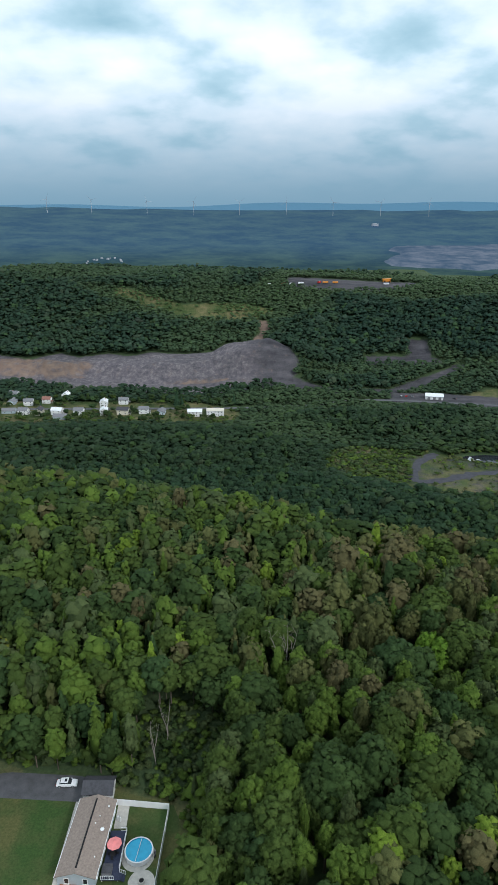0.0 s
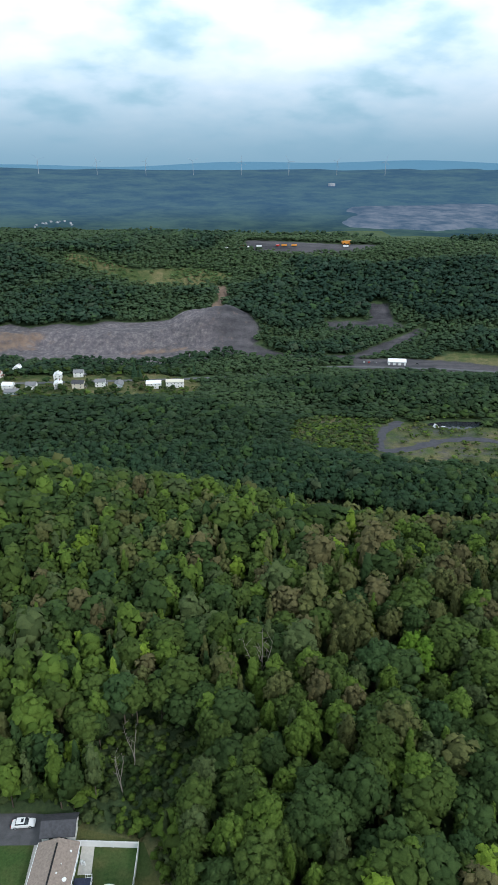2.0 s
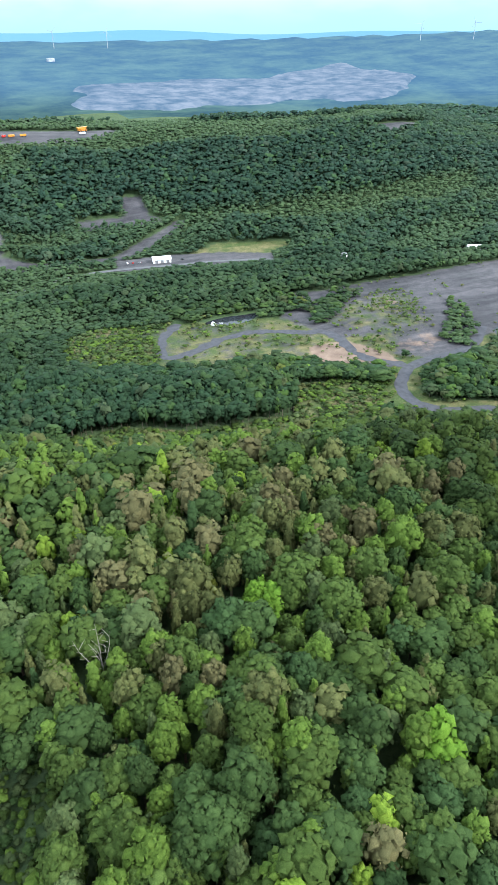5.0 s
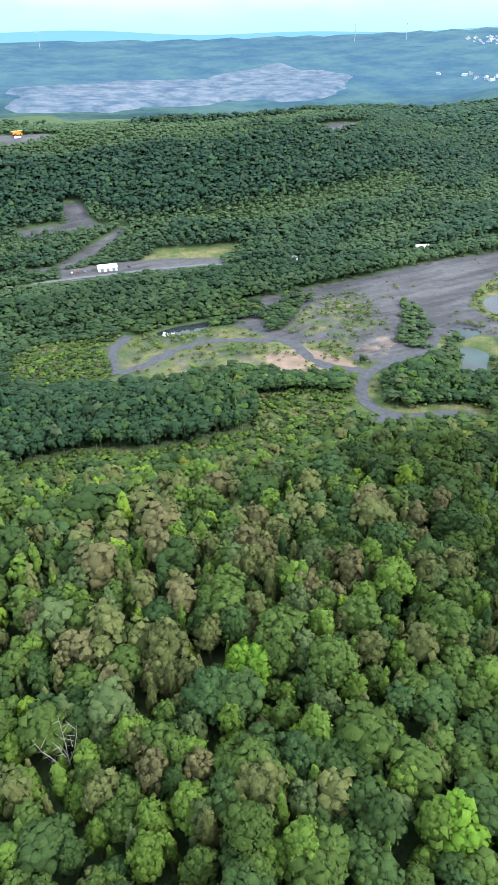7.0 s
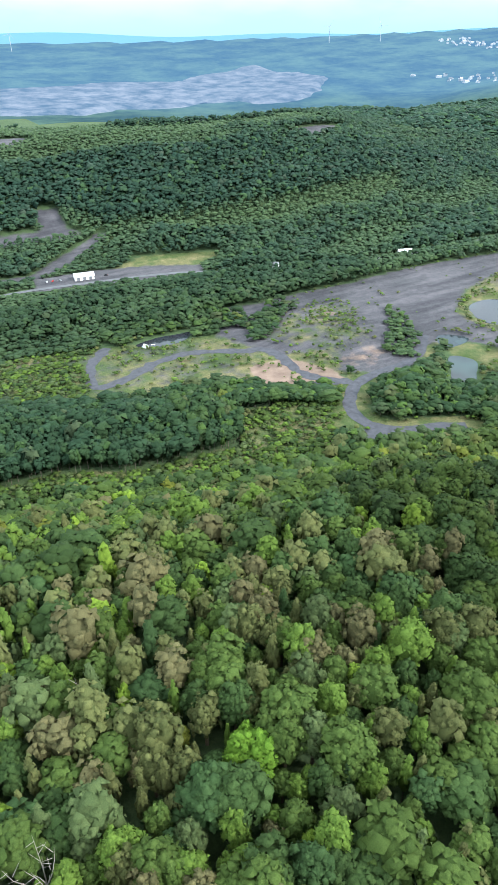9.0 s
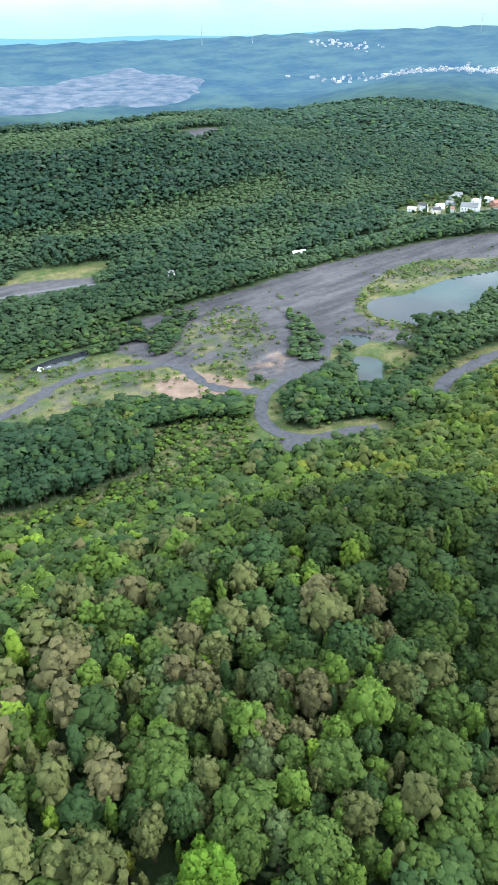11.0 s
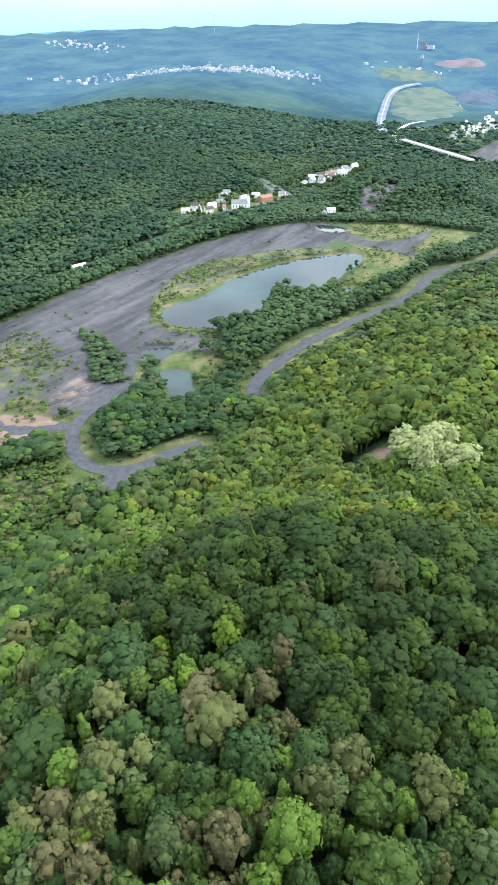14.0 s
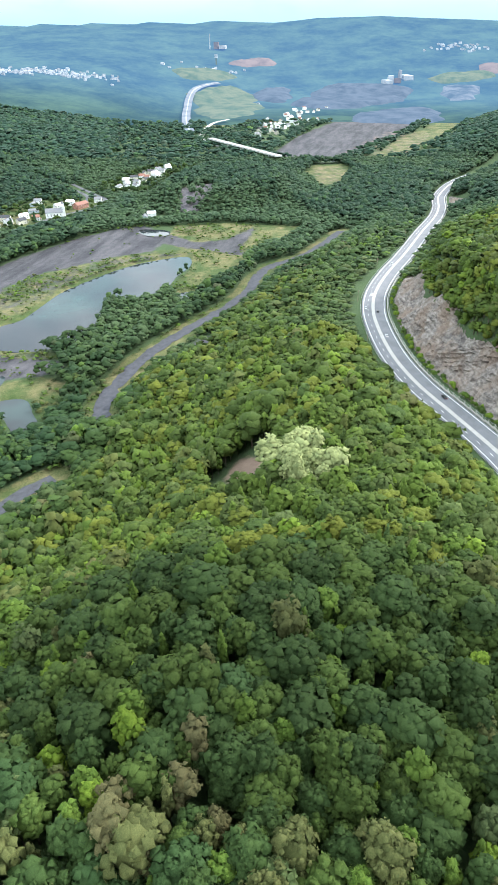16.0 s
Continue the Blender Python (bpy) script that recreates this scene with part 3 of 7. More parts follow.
def build_ground():
    gx, gy = grid_lines(-5600, -330, 1050, 5600, 6.0), grid_lines(-5600, 40, 960, 5600, 6.0)
    X, Y = np.meshgrid(gx, gy)
    x, y = X.ravel(), Y.ravel()
    z = land(x, y)
    spoil, grass, clay = areas(x, y)
    # gullies on the spoil bank
    bank = np.clip(in_area(x, y, SPOIL_BANK) / 20, 0, 1)
    z += bank * (9 * (field(x, y, 46, 12, 4) - 0.5) + 2.0 * np.sin(y / 6.5 + 3 * field(x, y, 40, 2, 2)))
    # a brown tip poured out at the bank's east end
    tip = np.clip(1 - np.hypot((x + 2) / 62, (y - 886) / 50), 0, 1)
    z += 13 * smooth(tip * 1.6) + 0.8 * tip * np.sin(np.arctan2(y - 900, x + 2) * 22)
    n, m = len(gx), len(gy)
    i = (np.arange(m - 1)[:, None] * n + np.arange(n - 1)[None]).ravel()
    quads = np.stack([i, i + 1, i + n + 1, i + n], axis=1)
    r = np.hypot(x - 30, y - 80)[quads].mean(axis=1)
    debris = np.max([np.clip(0.5 + in_area(x, y, a) / 24, 0, 1) for a in (SPOIL_BANK, HILL_SCAR)], axis=0)
    debris = debris * np.where(y < 920, smooth((30 - x) / 40) + (x > 150), 1.0)
    zone = np.stack([spoil, grass, clay, debris], axis=1)
    near, far = quads[r <= 2080], quads[r > 2080]
    me = mesh_from("ground", np.stack([x, y, z], 1), near, GROUND, zone, "zone", True)
    tagged(new("ground", me), "wooded hills and valley floor with grass, cinder and clay", "ground", kind="structure")
    used, inv = np.unique(far, return_inverse=True)
    # strength of the painted haze glow, rising with distance from the path
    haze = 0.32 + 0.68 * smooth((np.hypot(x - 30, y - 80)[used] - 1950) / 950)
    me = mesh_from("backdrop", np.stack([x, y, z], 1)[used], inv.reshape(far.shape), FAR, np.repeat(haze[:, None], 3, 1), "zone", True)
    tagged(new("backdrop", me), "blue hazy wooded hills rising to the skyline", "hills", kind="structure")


build_ground()


def build_lawn():
    """Mown grass about the house."""
    p = np.array([(-100, 55), (-13, 55), (-12, 98), (-17, 110), (-32, 114.5), (-50, 117.5), (-60, 118.5), (-100, 120)], float)
    bm = bmesh.new()
    top = [bm.verts.new((x, y, 0.03)) for x, y in p]
    low = [bm.verts.new((x, y, -0.4)) for x, y in p]
    bm.faces.new(top), bm.faces.new(low[::-1])
    for i in range(len(p)):
        k = (i + 1) % len(p)
        bm.faces.new((low[i], low[k], top[k], top[i]))
    bmesh.ops.recalc_face_normals(bm, faces=bm.faces[:])
    tagged(part("lawn", bm, LAWN_GRASS, None), "mown green lawn round the house", "lawn", kind="structure")


build_lawn()


# ---- roads and water ----
def ribbon(name, line, width, material, lift, label, category, ragged=0.0, follow=True, offset=0.0, step=5.0):
    """A road surface or painted line laid along a line of the plan."""
    p = curve_through(line, step)
    t = np.gradient(p[:, :2], axis=0)
    t /= np.linalg.norm(t, axis=1)[:, None]
    nrm = np.stack([-t[:, 1], t[:, 0]], 1)
    cols, rng = 5, np.random.default_rng(3)
    verts = []
    for k in range(cols):
        w = (k / (cols - 1) - 0.5) * width
        wob = ragged * rng.normal(size=len(p)) if k in (0, cols - 1) else 0.0
        q = p[:, :2] + nrm * (offset + w + wob)[:, None] if ragged and k in (0, cols - 1) else p[:, :2] + nrm * (offset + w)
        z = land(q[:, 0], q[:, 1]) + lift if follow else p[:, 2] + lift
        verts.append(np.column_stack([q, z]))
    v = np.stack(verts, 1).reshape(-1, 3)
    i = (np.arange(len(p) - 1)[:, None] * cols + np.arange(cols - 1)[None]).ravel()
    quads = np.stack([i, i + cols, i + cols + 1, i + 1], 1)
    me = mesh_from(name, v, quads[:, ::-1], material, shade=True)
    return tagged(new(name, me), label, category, kind="structure")


ribbon("road", LOOP_ROAD, 9.5, GRAVEL, 0.20, "dark cinder haul road curving through the flats", "road", 0.35)
ribbon("road", SPUR_ROAD, 15.0, GRAVEL, 0.30, "dark cinder turning place at the wood's edge", "road", 1.2)
ribbon("road", WEST_ROAD, 9.0, GRAVEL, 0.18, "dark cinder track winding through dry grass", "road", 1.0)
ribbon("road", CLAY_ROAD, 7.0, GRAVEL, 0.15, "pale cinder track below the clay bank", "road", 1.0)
ribbon("road", BRUSH_TRACK, 3.4, DIRT, 0.25, "tan dirt track through the brush", "road", 0.7)
ribbon("road", FOOT_ROAD, 11.0, GRAVEL, 0.40, "dark cinder road along the foot of the hill", "road", 0.8)
ribbon("road", VALLEY_ROAD, 7.0, WORN_ASPHALT, 0.40, "grey asphalt valley road past the houses", "road")
ribbon("road", HILL_ROAD, 7.0, WORN_ASPHALT, 0.40, "grey asphalt side road climbing into the woods", "road")
ribbon("highway", HIGHWAY, 19.0, ASPHALT, 0.25, "four-lane asphalt highway curving round the hill", "highway", follow=False)
ribbon("trim", HIGHWAY, 2.5, CONCRETE, 0.34, "pale concrete median of the highway", "median", follow=False, offset=0.6)
for off in (-8.0, 8.0):
    ribbon("trim", HIGHWAY, 0.35, LINE_PAINT, 0.33, "solid white edge line of the highway", "road line", follow=False, offset=off)


def rounded(outline, times=3):
    p = np.array(outline, float)
    for _ in range(times):
        q = np.roll(p, -1, 0)
        p = np.stack([0.75 * p + 0.25 * q, 0.25 * p + 0.75 * q], 1).reshape(-1, 2)
    return p


def build_water(outline, z, label):
    p = rounded(outline)
    c = p.mean(axis=0)
    d = p - c
    p = p + d / np.linalg.norm(d, axis=1)[:, None] * 2.5
    bm = bmesh.new()
    bm.faces.new([bm.verts.new((x, y, z)) for x, y in p])
    bmesh.ops.triangulate(bm, faces=bm.faces[:])
    bmesh.ops.recalc_face_normals(bm, faces=bm.faces[:])
    if sum(f.normal.z for f in bm.faces) < 0:
        bmesh.ops.reverse_faces(bm, faces=bm.faces[:])
    ob = part("water", bm, WATER, None)
    return tagged(ob, label, "pond", kind="structure")


build_water(POND_BIG, -93.2, "large still grey-green pond in the coal flats")
for o in (POND_A, POND_B, POND_C, POND_D, STREAM):
    build_water(o, -93.0, "small dark still pond with grassy banks")


# ---- trees ----
def ico(level):
    bm = bmesh.new()
    bmesh.ops.create_icosphere(bm, subdivisions=level, radius=1.0)
    v = np.array([x.co[:] for x in bm.verts])
    f = np.array([[q.index for q in x.verts] for x in bm.faces])
    bm.free()
    return v, f


ICO = {k: ico(k) for k in (1, 2)}


def dome(sides, rings):
    """A unit cap of leaves: corners and triangles, open below."""
    v, f = [(0, 0, 1.0)], []
    for k, deg in enumerate(rings):
        p = radians(deg)
        for i in range(sides):
            t = 2 * math.pi * (i + 0.5 * (k % 2)) / sides
            v.append((math.sin(p) * math.cos(t), math.sin(p) * math.sin(t), math.cos(p)))
    for i in range(sides):
        j = (i + 1) % sides
        f.append((0, 1 + i, 1 + j))
        for k in range(len(rings) - 1):
            a, b = 1 + k * sides, 1 + (k + 1) * sides
            f += [(a + i, b + i, b + j), (a + i, b + j, a + j)] if k % 2 else [(a + i, b + i, a + j), (b + i, b + j, a + j)]
    return np.array(v), np.array(f)


def unit(a):
    return a / np.maximum(np.linalg.norm(a, axis=1), 1e-9)[:, None]


# how each kind of crown grows: bough length, flatness of its clumps, lift of its foot, taper, raggedness
FORMS = {"oak": (0.40, 0.80, 0.25, 0.0, 0.10), "maple": (0.39, 1.00, 0.18, 0.25, 0.16), "locust": (0.44, 0.85, 0.22, 0.1, 0.34), "pole": (0.36, 1.35, 0.10, 0.72, 0.20)}
FORM_NAMES = list(FORMS)


def crown_template(seed, form, tufts, sides, rings, leaf_count, leaf_size, aspect=0.62, core=1):
    """A crown of unit height and width: boughs swell out of a dark heart, and a shell of small leafy tufts covers them.
    Returns corners, triangles and the corners' normals."""
    rng = np.random.default_rng(seed)
    reach, flat, low, taper, ragged = FORMS[form]
    mid, half = 0.5 * (1 + low), 0.5 * (1 - low)
    boughs = unit(rng.normal(size=(int(rng.integers(5, 9)), 3)) + np.array([0, 0, 0.5]))
    length = rng.uniform(0.18, 0.42, len(boughs))

    def spread(d):
        """How far the boughs carry the crown in direction d."""
        return 0.76 + (length * np.clip(d @ boughs.T, 0, 1) ** 5).max(axis=1)

    def shell(d, out):
        high = 0.5 + 0.5 * d[:, 2]
        wide = reach * out * (1 - taper * high)
        return np.stack([d[:, 0] * wide, d[:, 1] * wide, mid + d[:, 2] * half * 0.86 * (0.3 + 0.7 * out)], 1)
    k = np.arange(tufts)
    z = 1 - 1.3 * (k + 0.35) / tufts
    t, q = k * 2.39996 + rng.normal(size=tufts) * 0.35, np.sqrt(np.clip(1 - z * z, 0, 1))
    d = unit(np.stack([q * np.cos(t), q * np.sin(t), z], 1) + rng.normal(size=(tufts, 3)) * (0.05 + 0.6 / tufts ** 0.5))
    c = shell(d, spread(d) * (1 + (0.07 + 0.5 * ragged) * rng.uniform(-1, 1, tufts)))
    r = math.sqrt(2.6 / tufts) * rng.uniform(0.6, 1.5, tufts) * (1.0 - 0.4 * taper * (0.5 + 0.5 * d[:, 2]))
    dv, df = dome(sides, rings)
    V, F, N, n0 = [], [], [], 0
    if core:
        cv, cf = ICO[core]
        V.append(shell(cv, 0.86 * spread(cv)))
        F.append(cf), N.append(cv)
        n0 = len(cv)
    L, LN = [], []
    each = rng.multinomial(leaf_count, (r ** 2) / (r ** 2).sum())
    up = np.array([0, 0, 1.0])
    for i in range(tufts):
        axis = d[i] * 0.75 + up * 0.5 + rng.normal(size=3) * 0.28
        axis /= np.linalg.norm(axis)
        x = np.cross(axis, rng.normal(size=3))
        x /= np.linalg.norm(x)
        M = np.stack([x, np.cross(axis, x), axis])
        size = 0.5 * r[i] * np.array([1, 1, flat * aspect])
        w = dv @ M
        V.append(c[i] + (w - 0.35 * axis) * size * rng.uniform(0.76, 1.24, (len(dv), 1)))
        N.append(unit(0.9 * w + 0.35 * d[i] + 0.12 * up))
        F.append(df + n0)
        n0 += len(dv)
        if each[i]:
            u = rng.normal(size=(each[i], 3))
            u[:, 2] = np.abs(u[:, 2])
            u = unit(u) @ M
            L.append(c[i] + (u - 0.35 * axis) * size * rng.uniform(0.85, 1.25, (len(u), 1)))
            LN.append(unit(0.8 * u + 0.4 * d[i] + 0.12 * up))
    if L:
        p, g = np.vstack(L), np.vstack(LN)
        m = len(p)
        n = unit(g + rng.normal(size=(m, 3)) * 0.6)
        t = unit(np.cross(n, rng.normal(size=(m, 3))))
        b = np.cross(n, t)
        s = leaf_size * rng.uniform(0.6, 1.4, (m, 1)) * np.array([[1, 1, aspect]])
        V.append(np.stack([p + t * 0.62 * s, p + (b * 0.5 - t * 0.35) * s, p - (b * 0.5 + t * 0.3) * s], 1).reshape(-1, 3))
        F.append(np.arange(3 * m).reshape(-1, 3) + n0)
        N.append(np.repeat(unit(0.6 * g + 0.6 * n), 3, axis=0))
    return np.vstack(V), np.vstack(F), np.vstack(N)


def crown_set(seed, tufts, sides, rings, leaf_count, leaf_size, each=4, core=1):
    """Crowns of every form, in the order of FORM_NAMES."""
    more = {"oak": 1.25, "maple": 1.0, "locust": 0.8, "pole": 0.8}
    return [[crown_template(seed + 40 * a + i, f, max(2, round(tufts * more[f])), sides, rings, leaf_count, leaf_size, core=core) for i in range(each)] for a, f in enumerate(FORM_NAMES)]


def trunk_template(sides=3):
    a = np.arange(sides) * 2 * math.pi / sides
    v = np.vstack([np.column_stack([np.cos(a) * 0.028, np.sin(a) * 0.028, np.zeros(sides) - 0.05]), np.column_stack([np.cos(a) * 0.014, np.sin(a) * 0.014, np.full(sides, 0.6)])])
    f = []
    for i in range(sides):
        j = (i + 1) % sides
        f += [[i, j, sides + j], [i, sides + j, sides + i]]
    return v, np.array(f)


PALETTE = {
    "dark": (0.031, 0.053, 0.016), "oak": (0.047, 0.073, 0.017), "fresh": (0.069, 0.110, 0.019), "lime": (0.112, 0.168, 0.020),
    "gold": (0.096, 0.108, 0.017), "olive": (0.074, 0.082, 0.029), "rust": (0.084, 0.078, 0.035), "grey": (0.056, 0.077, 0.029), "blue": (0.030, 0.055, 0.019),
    "pale": (0.21, 0.235, 0.100)}
SPECIES = list(PALETTE)
SHADES = np.array([PALETTE[k] for k in SPECIES])
GROWTH = {"dark": (0, 0, 1), "oak": (0, 0, 1, 1), "fresh": (1, 1, 3), "lime": (1, 1, 3), "gold": (0, 1), "olive": (2, 2, 3), "rust": (2, 2, 2), "grey": (2, 3, 1), "blue": (0, 0, 3), "pale": (2,)}


def pick_colours(x, y, rng, forms=False):
    """Which tree grows where: browned locusts on the hilltop, dark oaks east of them, bright maples on the slope, darker woods across the valley."""
    n = len(x)
    patch, patch2 = field(x, y, 34, 3, 2), field(x, y, 26, 5, 2)
    w = np.zeros((n, len(SPECIES)))
    S = SPECIES.index
    w[:, S("dark")] = 0.20 + 0.3 * smooth((patch2 - 0.5) / 0.15)
    w[:, S("oak")] = 0.34
    w[:, S("fresh")] = 0.16 + 0.25 * smooth((0.42 - patch2) / 0.12)
    w[:, S("grey")] = 0.10
    w[:, S("blue")] = 0.06
    w[:, S("lime")] = 0.022
    top = np.exp(-((x - 50) / 85) ** 2 - ((y - 180) / 58) ** 2) * smooth((128 - x) / 22)
    w[:, S("olive")] = 0.05 + 0.55 * top * (0.35 + 0.65 * smooth((patch - 0.40) / 0.15))
    browned = np.max([np.exp(-((x - a) ** 2 + (y - b) ** 2) / 15 ** 2) for a, b in ((80, 164), (94, 156), (14, 178), (6, 200), (104, 170), (40, 190))], axis=0)
    w[:, S("rust")] = 0.004 + 0.10 * top * smooth((patch - 0.5) / 0.10) + 0.24 * browned
    slope = smooth((x - 165) / 70) * smooth((330 - y) / 60) * smooth((700 - x) / 200)
    deep = smooth((x - 100) / 25) * smooth((205 - x) / 35) * smooth((260 - y) / 40)
    w[:, S("oak")] += 0.5 * deep
    w[:, S("dark")] += 0.45 * deep
    w[:, S("grey")] *= 1 - 0.6 * deep
    w[:, S("gold")] = 0.004 + 0.6 * slope * smooth((patch - 0.36) / 0.2)
    w[:, S("lime")] += 0.05 * slope + 0.03 * deep
    w[:, S("fresh")] += 0.25 * slope
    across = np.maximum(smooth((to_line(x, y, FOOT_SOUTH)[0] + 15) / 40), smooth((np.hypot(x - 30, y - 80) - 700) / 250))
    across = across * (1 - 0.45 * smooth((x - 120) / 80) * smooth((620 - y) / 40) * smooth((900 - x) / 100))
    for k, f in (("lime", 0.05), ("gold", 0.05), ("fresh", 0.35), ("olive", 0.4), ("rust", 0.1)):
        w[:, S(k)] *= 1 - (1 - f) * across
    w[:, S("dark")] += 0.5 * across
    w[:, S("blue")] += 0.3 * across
    c = np.cumsum(w / w.sum(axis=1)[:, None], axis=1)
    k = (rng.random(n)[:, None] > c).sum(axis=1).clip(0, len(SPECIES) - 1)
    col = SHADES[k] * (0.84 + 0.34 * rng.random((n, 1)))
    # the slope catches more of the season's yellow
    col = col + (np.array([0.068, 0.090, 0.018]) - col) * (0.40 * slope)[:, None]
    col = col * (1 - 0.32 * deep)[:, None]
    # distance haze painted into the leaf colour: cooler and bluer across the valley
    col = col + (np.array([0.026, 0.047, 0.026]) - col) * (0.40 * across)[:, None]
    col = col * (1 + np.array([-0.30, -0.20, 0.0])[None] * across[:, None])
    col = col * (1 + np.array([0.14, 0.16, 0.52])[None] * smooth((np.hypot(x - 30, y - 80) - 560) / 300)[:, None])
    if not forms:
        return col
    pick = rng.random(n)
    grow = np.array([GROWTH[SPECIES[a]][int(b * len(GROWTH[SPECIES[a]]))] for a, b in zip(k, pick)])
    return col, grow


def in_view(x, y, lo=-28.0, hi=104.0, ox=0.0, oy=-40.0):
    az = np.degrees(np.arctan2(x - ox, y - oy))
    return (az > lo) & (az < hi)


def scatter(x0, x1, y0, y1, s, rng):
    """Loose even sowing over a rectangle, on a lattice turned out of the compass lines."""
    cx, cy, h = (x0 + x1) / 2, (y0 + y1) / 2, math.hypot(x1 - x0, y1 - y0) / 2
    g = np.arange(-h, h, s)
    u, v = np.meshgrid(g, g * 0.9)
    u = u + 0.5 * s * (np.arange(len(g)) % 2)[:, None]
    u, v = u.ravel() + rng.uniform(-0.38, 0.38, u.size) * s, v.ravel() + rng.uniform(-0.38, 0.38, u.size) * s
    c, q = math.cos(0.63), math.sin(0.63)
    x, y = cx + u * c - v * q, cy + u * q + v * c
    keep = (x > x0) & (x < x1) & (y > y0) & (y < y1)
    return x[keep], y[keep]


def plant(name, templates, x, y, height, width, colours, label, rng, trunk=True, material=None, category="woods", grow=None):
    """Many trees joined into one stretch of woods; they stay low beside the cinder roads and the villages.
    templates holds a list of crowns for each form, and grow names every tree's form."""
    z = land(x, y)
    if trunk or name == "valley_woods":
        near = np.min([np.abs(to_line(x, y, q)[0]) for q in (FOOT_ROAD, LOOP_ROAD)], axis=0)
        near = np.where((to_line(x, y, FOOT_ROAD)[0] > 0) & (x > 400), 60, near)
        near = np.minimum(near, np.where(x < 900, np.abs(to_line(x, y, HWY)[0]), 60))
        near = np.minimum(near, np.maximum(-np.max([in_area(x, y, q) for q in (CHURCH_GREEN, VILLAGE, ROW_GREEN, YARD, CLAY_BANK, MEADOW_WEST, POND_B)], axis=0), 0))
        height = height * (0.42 + 0.58 * smooth((near - 8) / 42))
    each = len(templates[0])
    grow = rng.integers(len(templates), size=len(x)) if grow is None else grow
    which = grow * each + rng.integers(each, size=len(x))
    V, F, C, count = [], [], [], 0
    tv, tf = trunk_template()
    R = []
    for k, (v, f, nn) in enumerate(t for form in templates for t in form):
        if trunk:
            f = np.vstack([f, tf + len(v)])
            bark = np.r_[np.zeros(len(v)), np.ones(len(tv))]
            v = np.vstack([v, tv])
            nn = np.vstack([nn, tv * np.array([30, 30, 0]) + np.array([0, 0, 0.01])])
        else:
            bark = np.zeros(len(v))
        m = which == k
        n = int(m.sum())
        if not n:
            continue
        a = rng.uniform(0, 6.283, n)
        ca, sa = np.cos(a)[:, None], np.sin(a)[:, None]
        wx = width[m][:, None] * rng.uniform(0.88, 1.12, (n, 1))
        px = (v[None, :, 0] * ca - v[None, :, 1] * sa) * wx + x[m][:, None]
        py = (v[None, :, 0] * sa + v[None, :, 1] * ca) * width[m][:, None] + y[m][:, None]
        pz = v[None, :, 2] * height[m][:, None] + z[m][:, None]
        V.append(np.stack([px, py, pz], 2).reshape(-1, 3))
        R.append(np.stack([nn[None, :, 0] * ca - nn[None, :, 1] * sa, nn[None, :, 0] * sa + nn[None, :, 1] * ca, np.repeat(nn[None, :, 2], n, 0)], 2).reshape(-1, 3))
        F.append((f[None] + (np.arange(n) * len(v))[:, None, None] + count).reshape(-1, 3))
        col = np.where(bark[None, :, None] > 0, np.array([0.12, 0.10, 0.08])[None, None], colours[m][:, None, :])
        C.append(col.reshape(-1, 3))
        count += n * len(v)
    me = mesh_from(name, np.vstack(V), np.vstack(F), material or LEAF_JOINED, np.vstack(C), normals=np.vstack(R))
    return tagged(new(name, me), label, category, kind="stuff")


def back_slope(x, y):
    """The ridge's far side, falling away to the north."""
    d = to_line(x, y, FOOT_NORTH)[0]
    return (d > 470 + 260 * smooth((x - 600) / 500)) & (x < 1300)


def stand_age(x, y):
    """0 for young scrubby growth, 1 for tall old woods, in bands and patches along the slopes."""
    u, v = x * 0.94 + y * 0.34, y * 0.94 - x * 0.34
    age = smooth((field(u / 2.6, v, 62, 9, 3) - 0.36) / 0.2)
    age = 0.3 + 0.55 * age
    for area, value in ((OLD_BAND, 1.0), (YOUNG_RIDGE, 0.12), (YOUNG_STRIP, 0.05), (YOUNG_GLADE, 0.1), (OLD_CREST, 1.0), (VALLEY_STAND, 0.85)):
        k = smooth(0.5 + (in_area(x, y, area) + 14 * (field(x, y, 40, 4, 2) - 0.5)) / 14)
        age = age + (value - age) * k
    return age


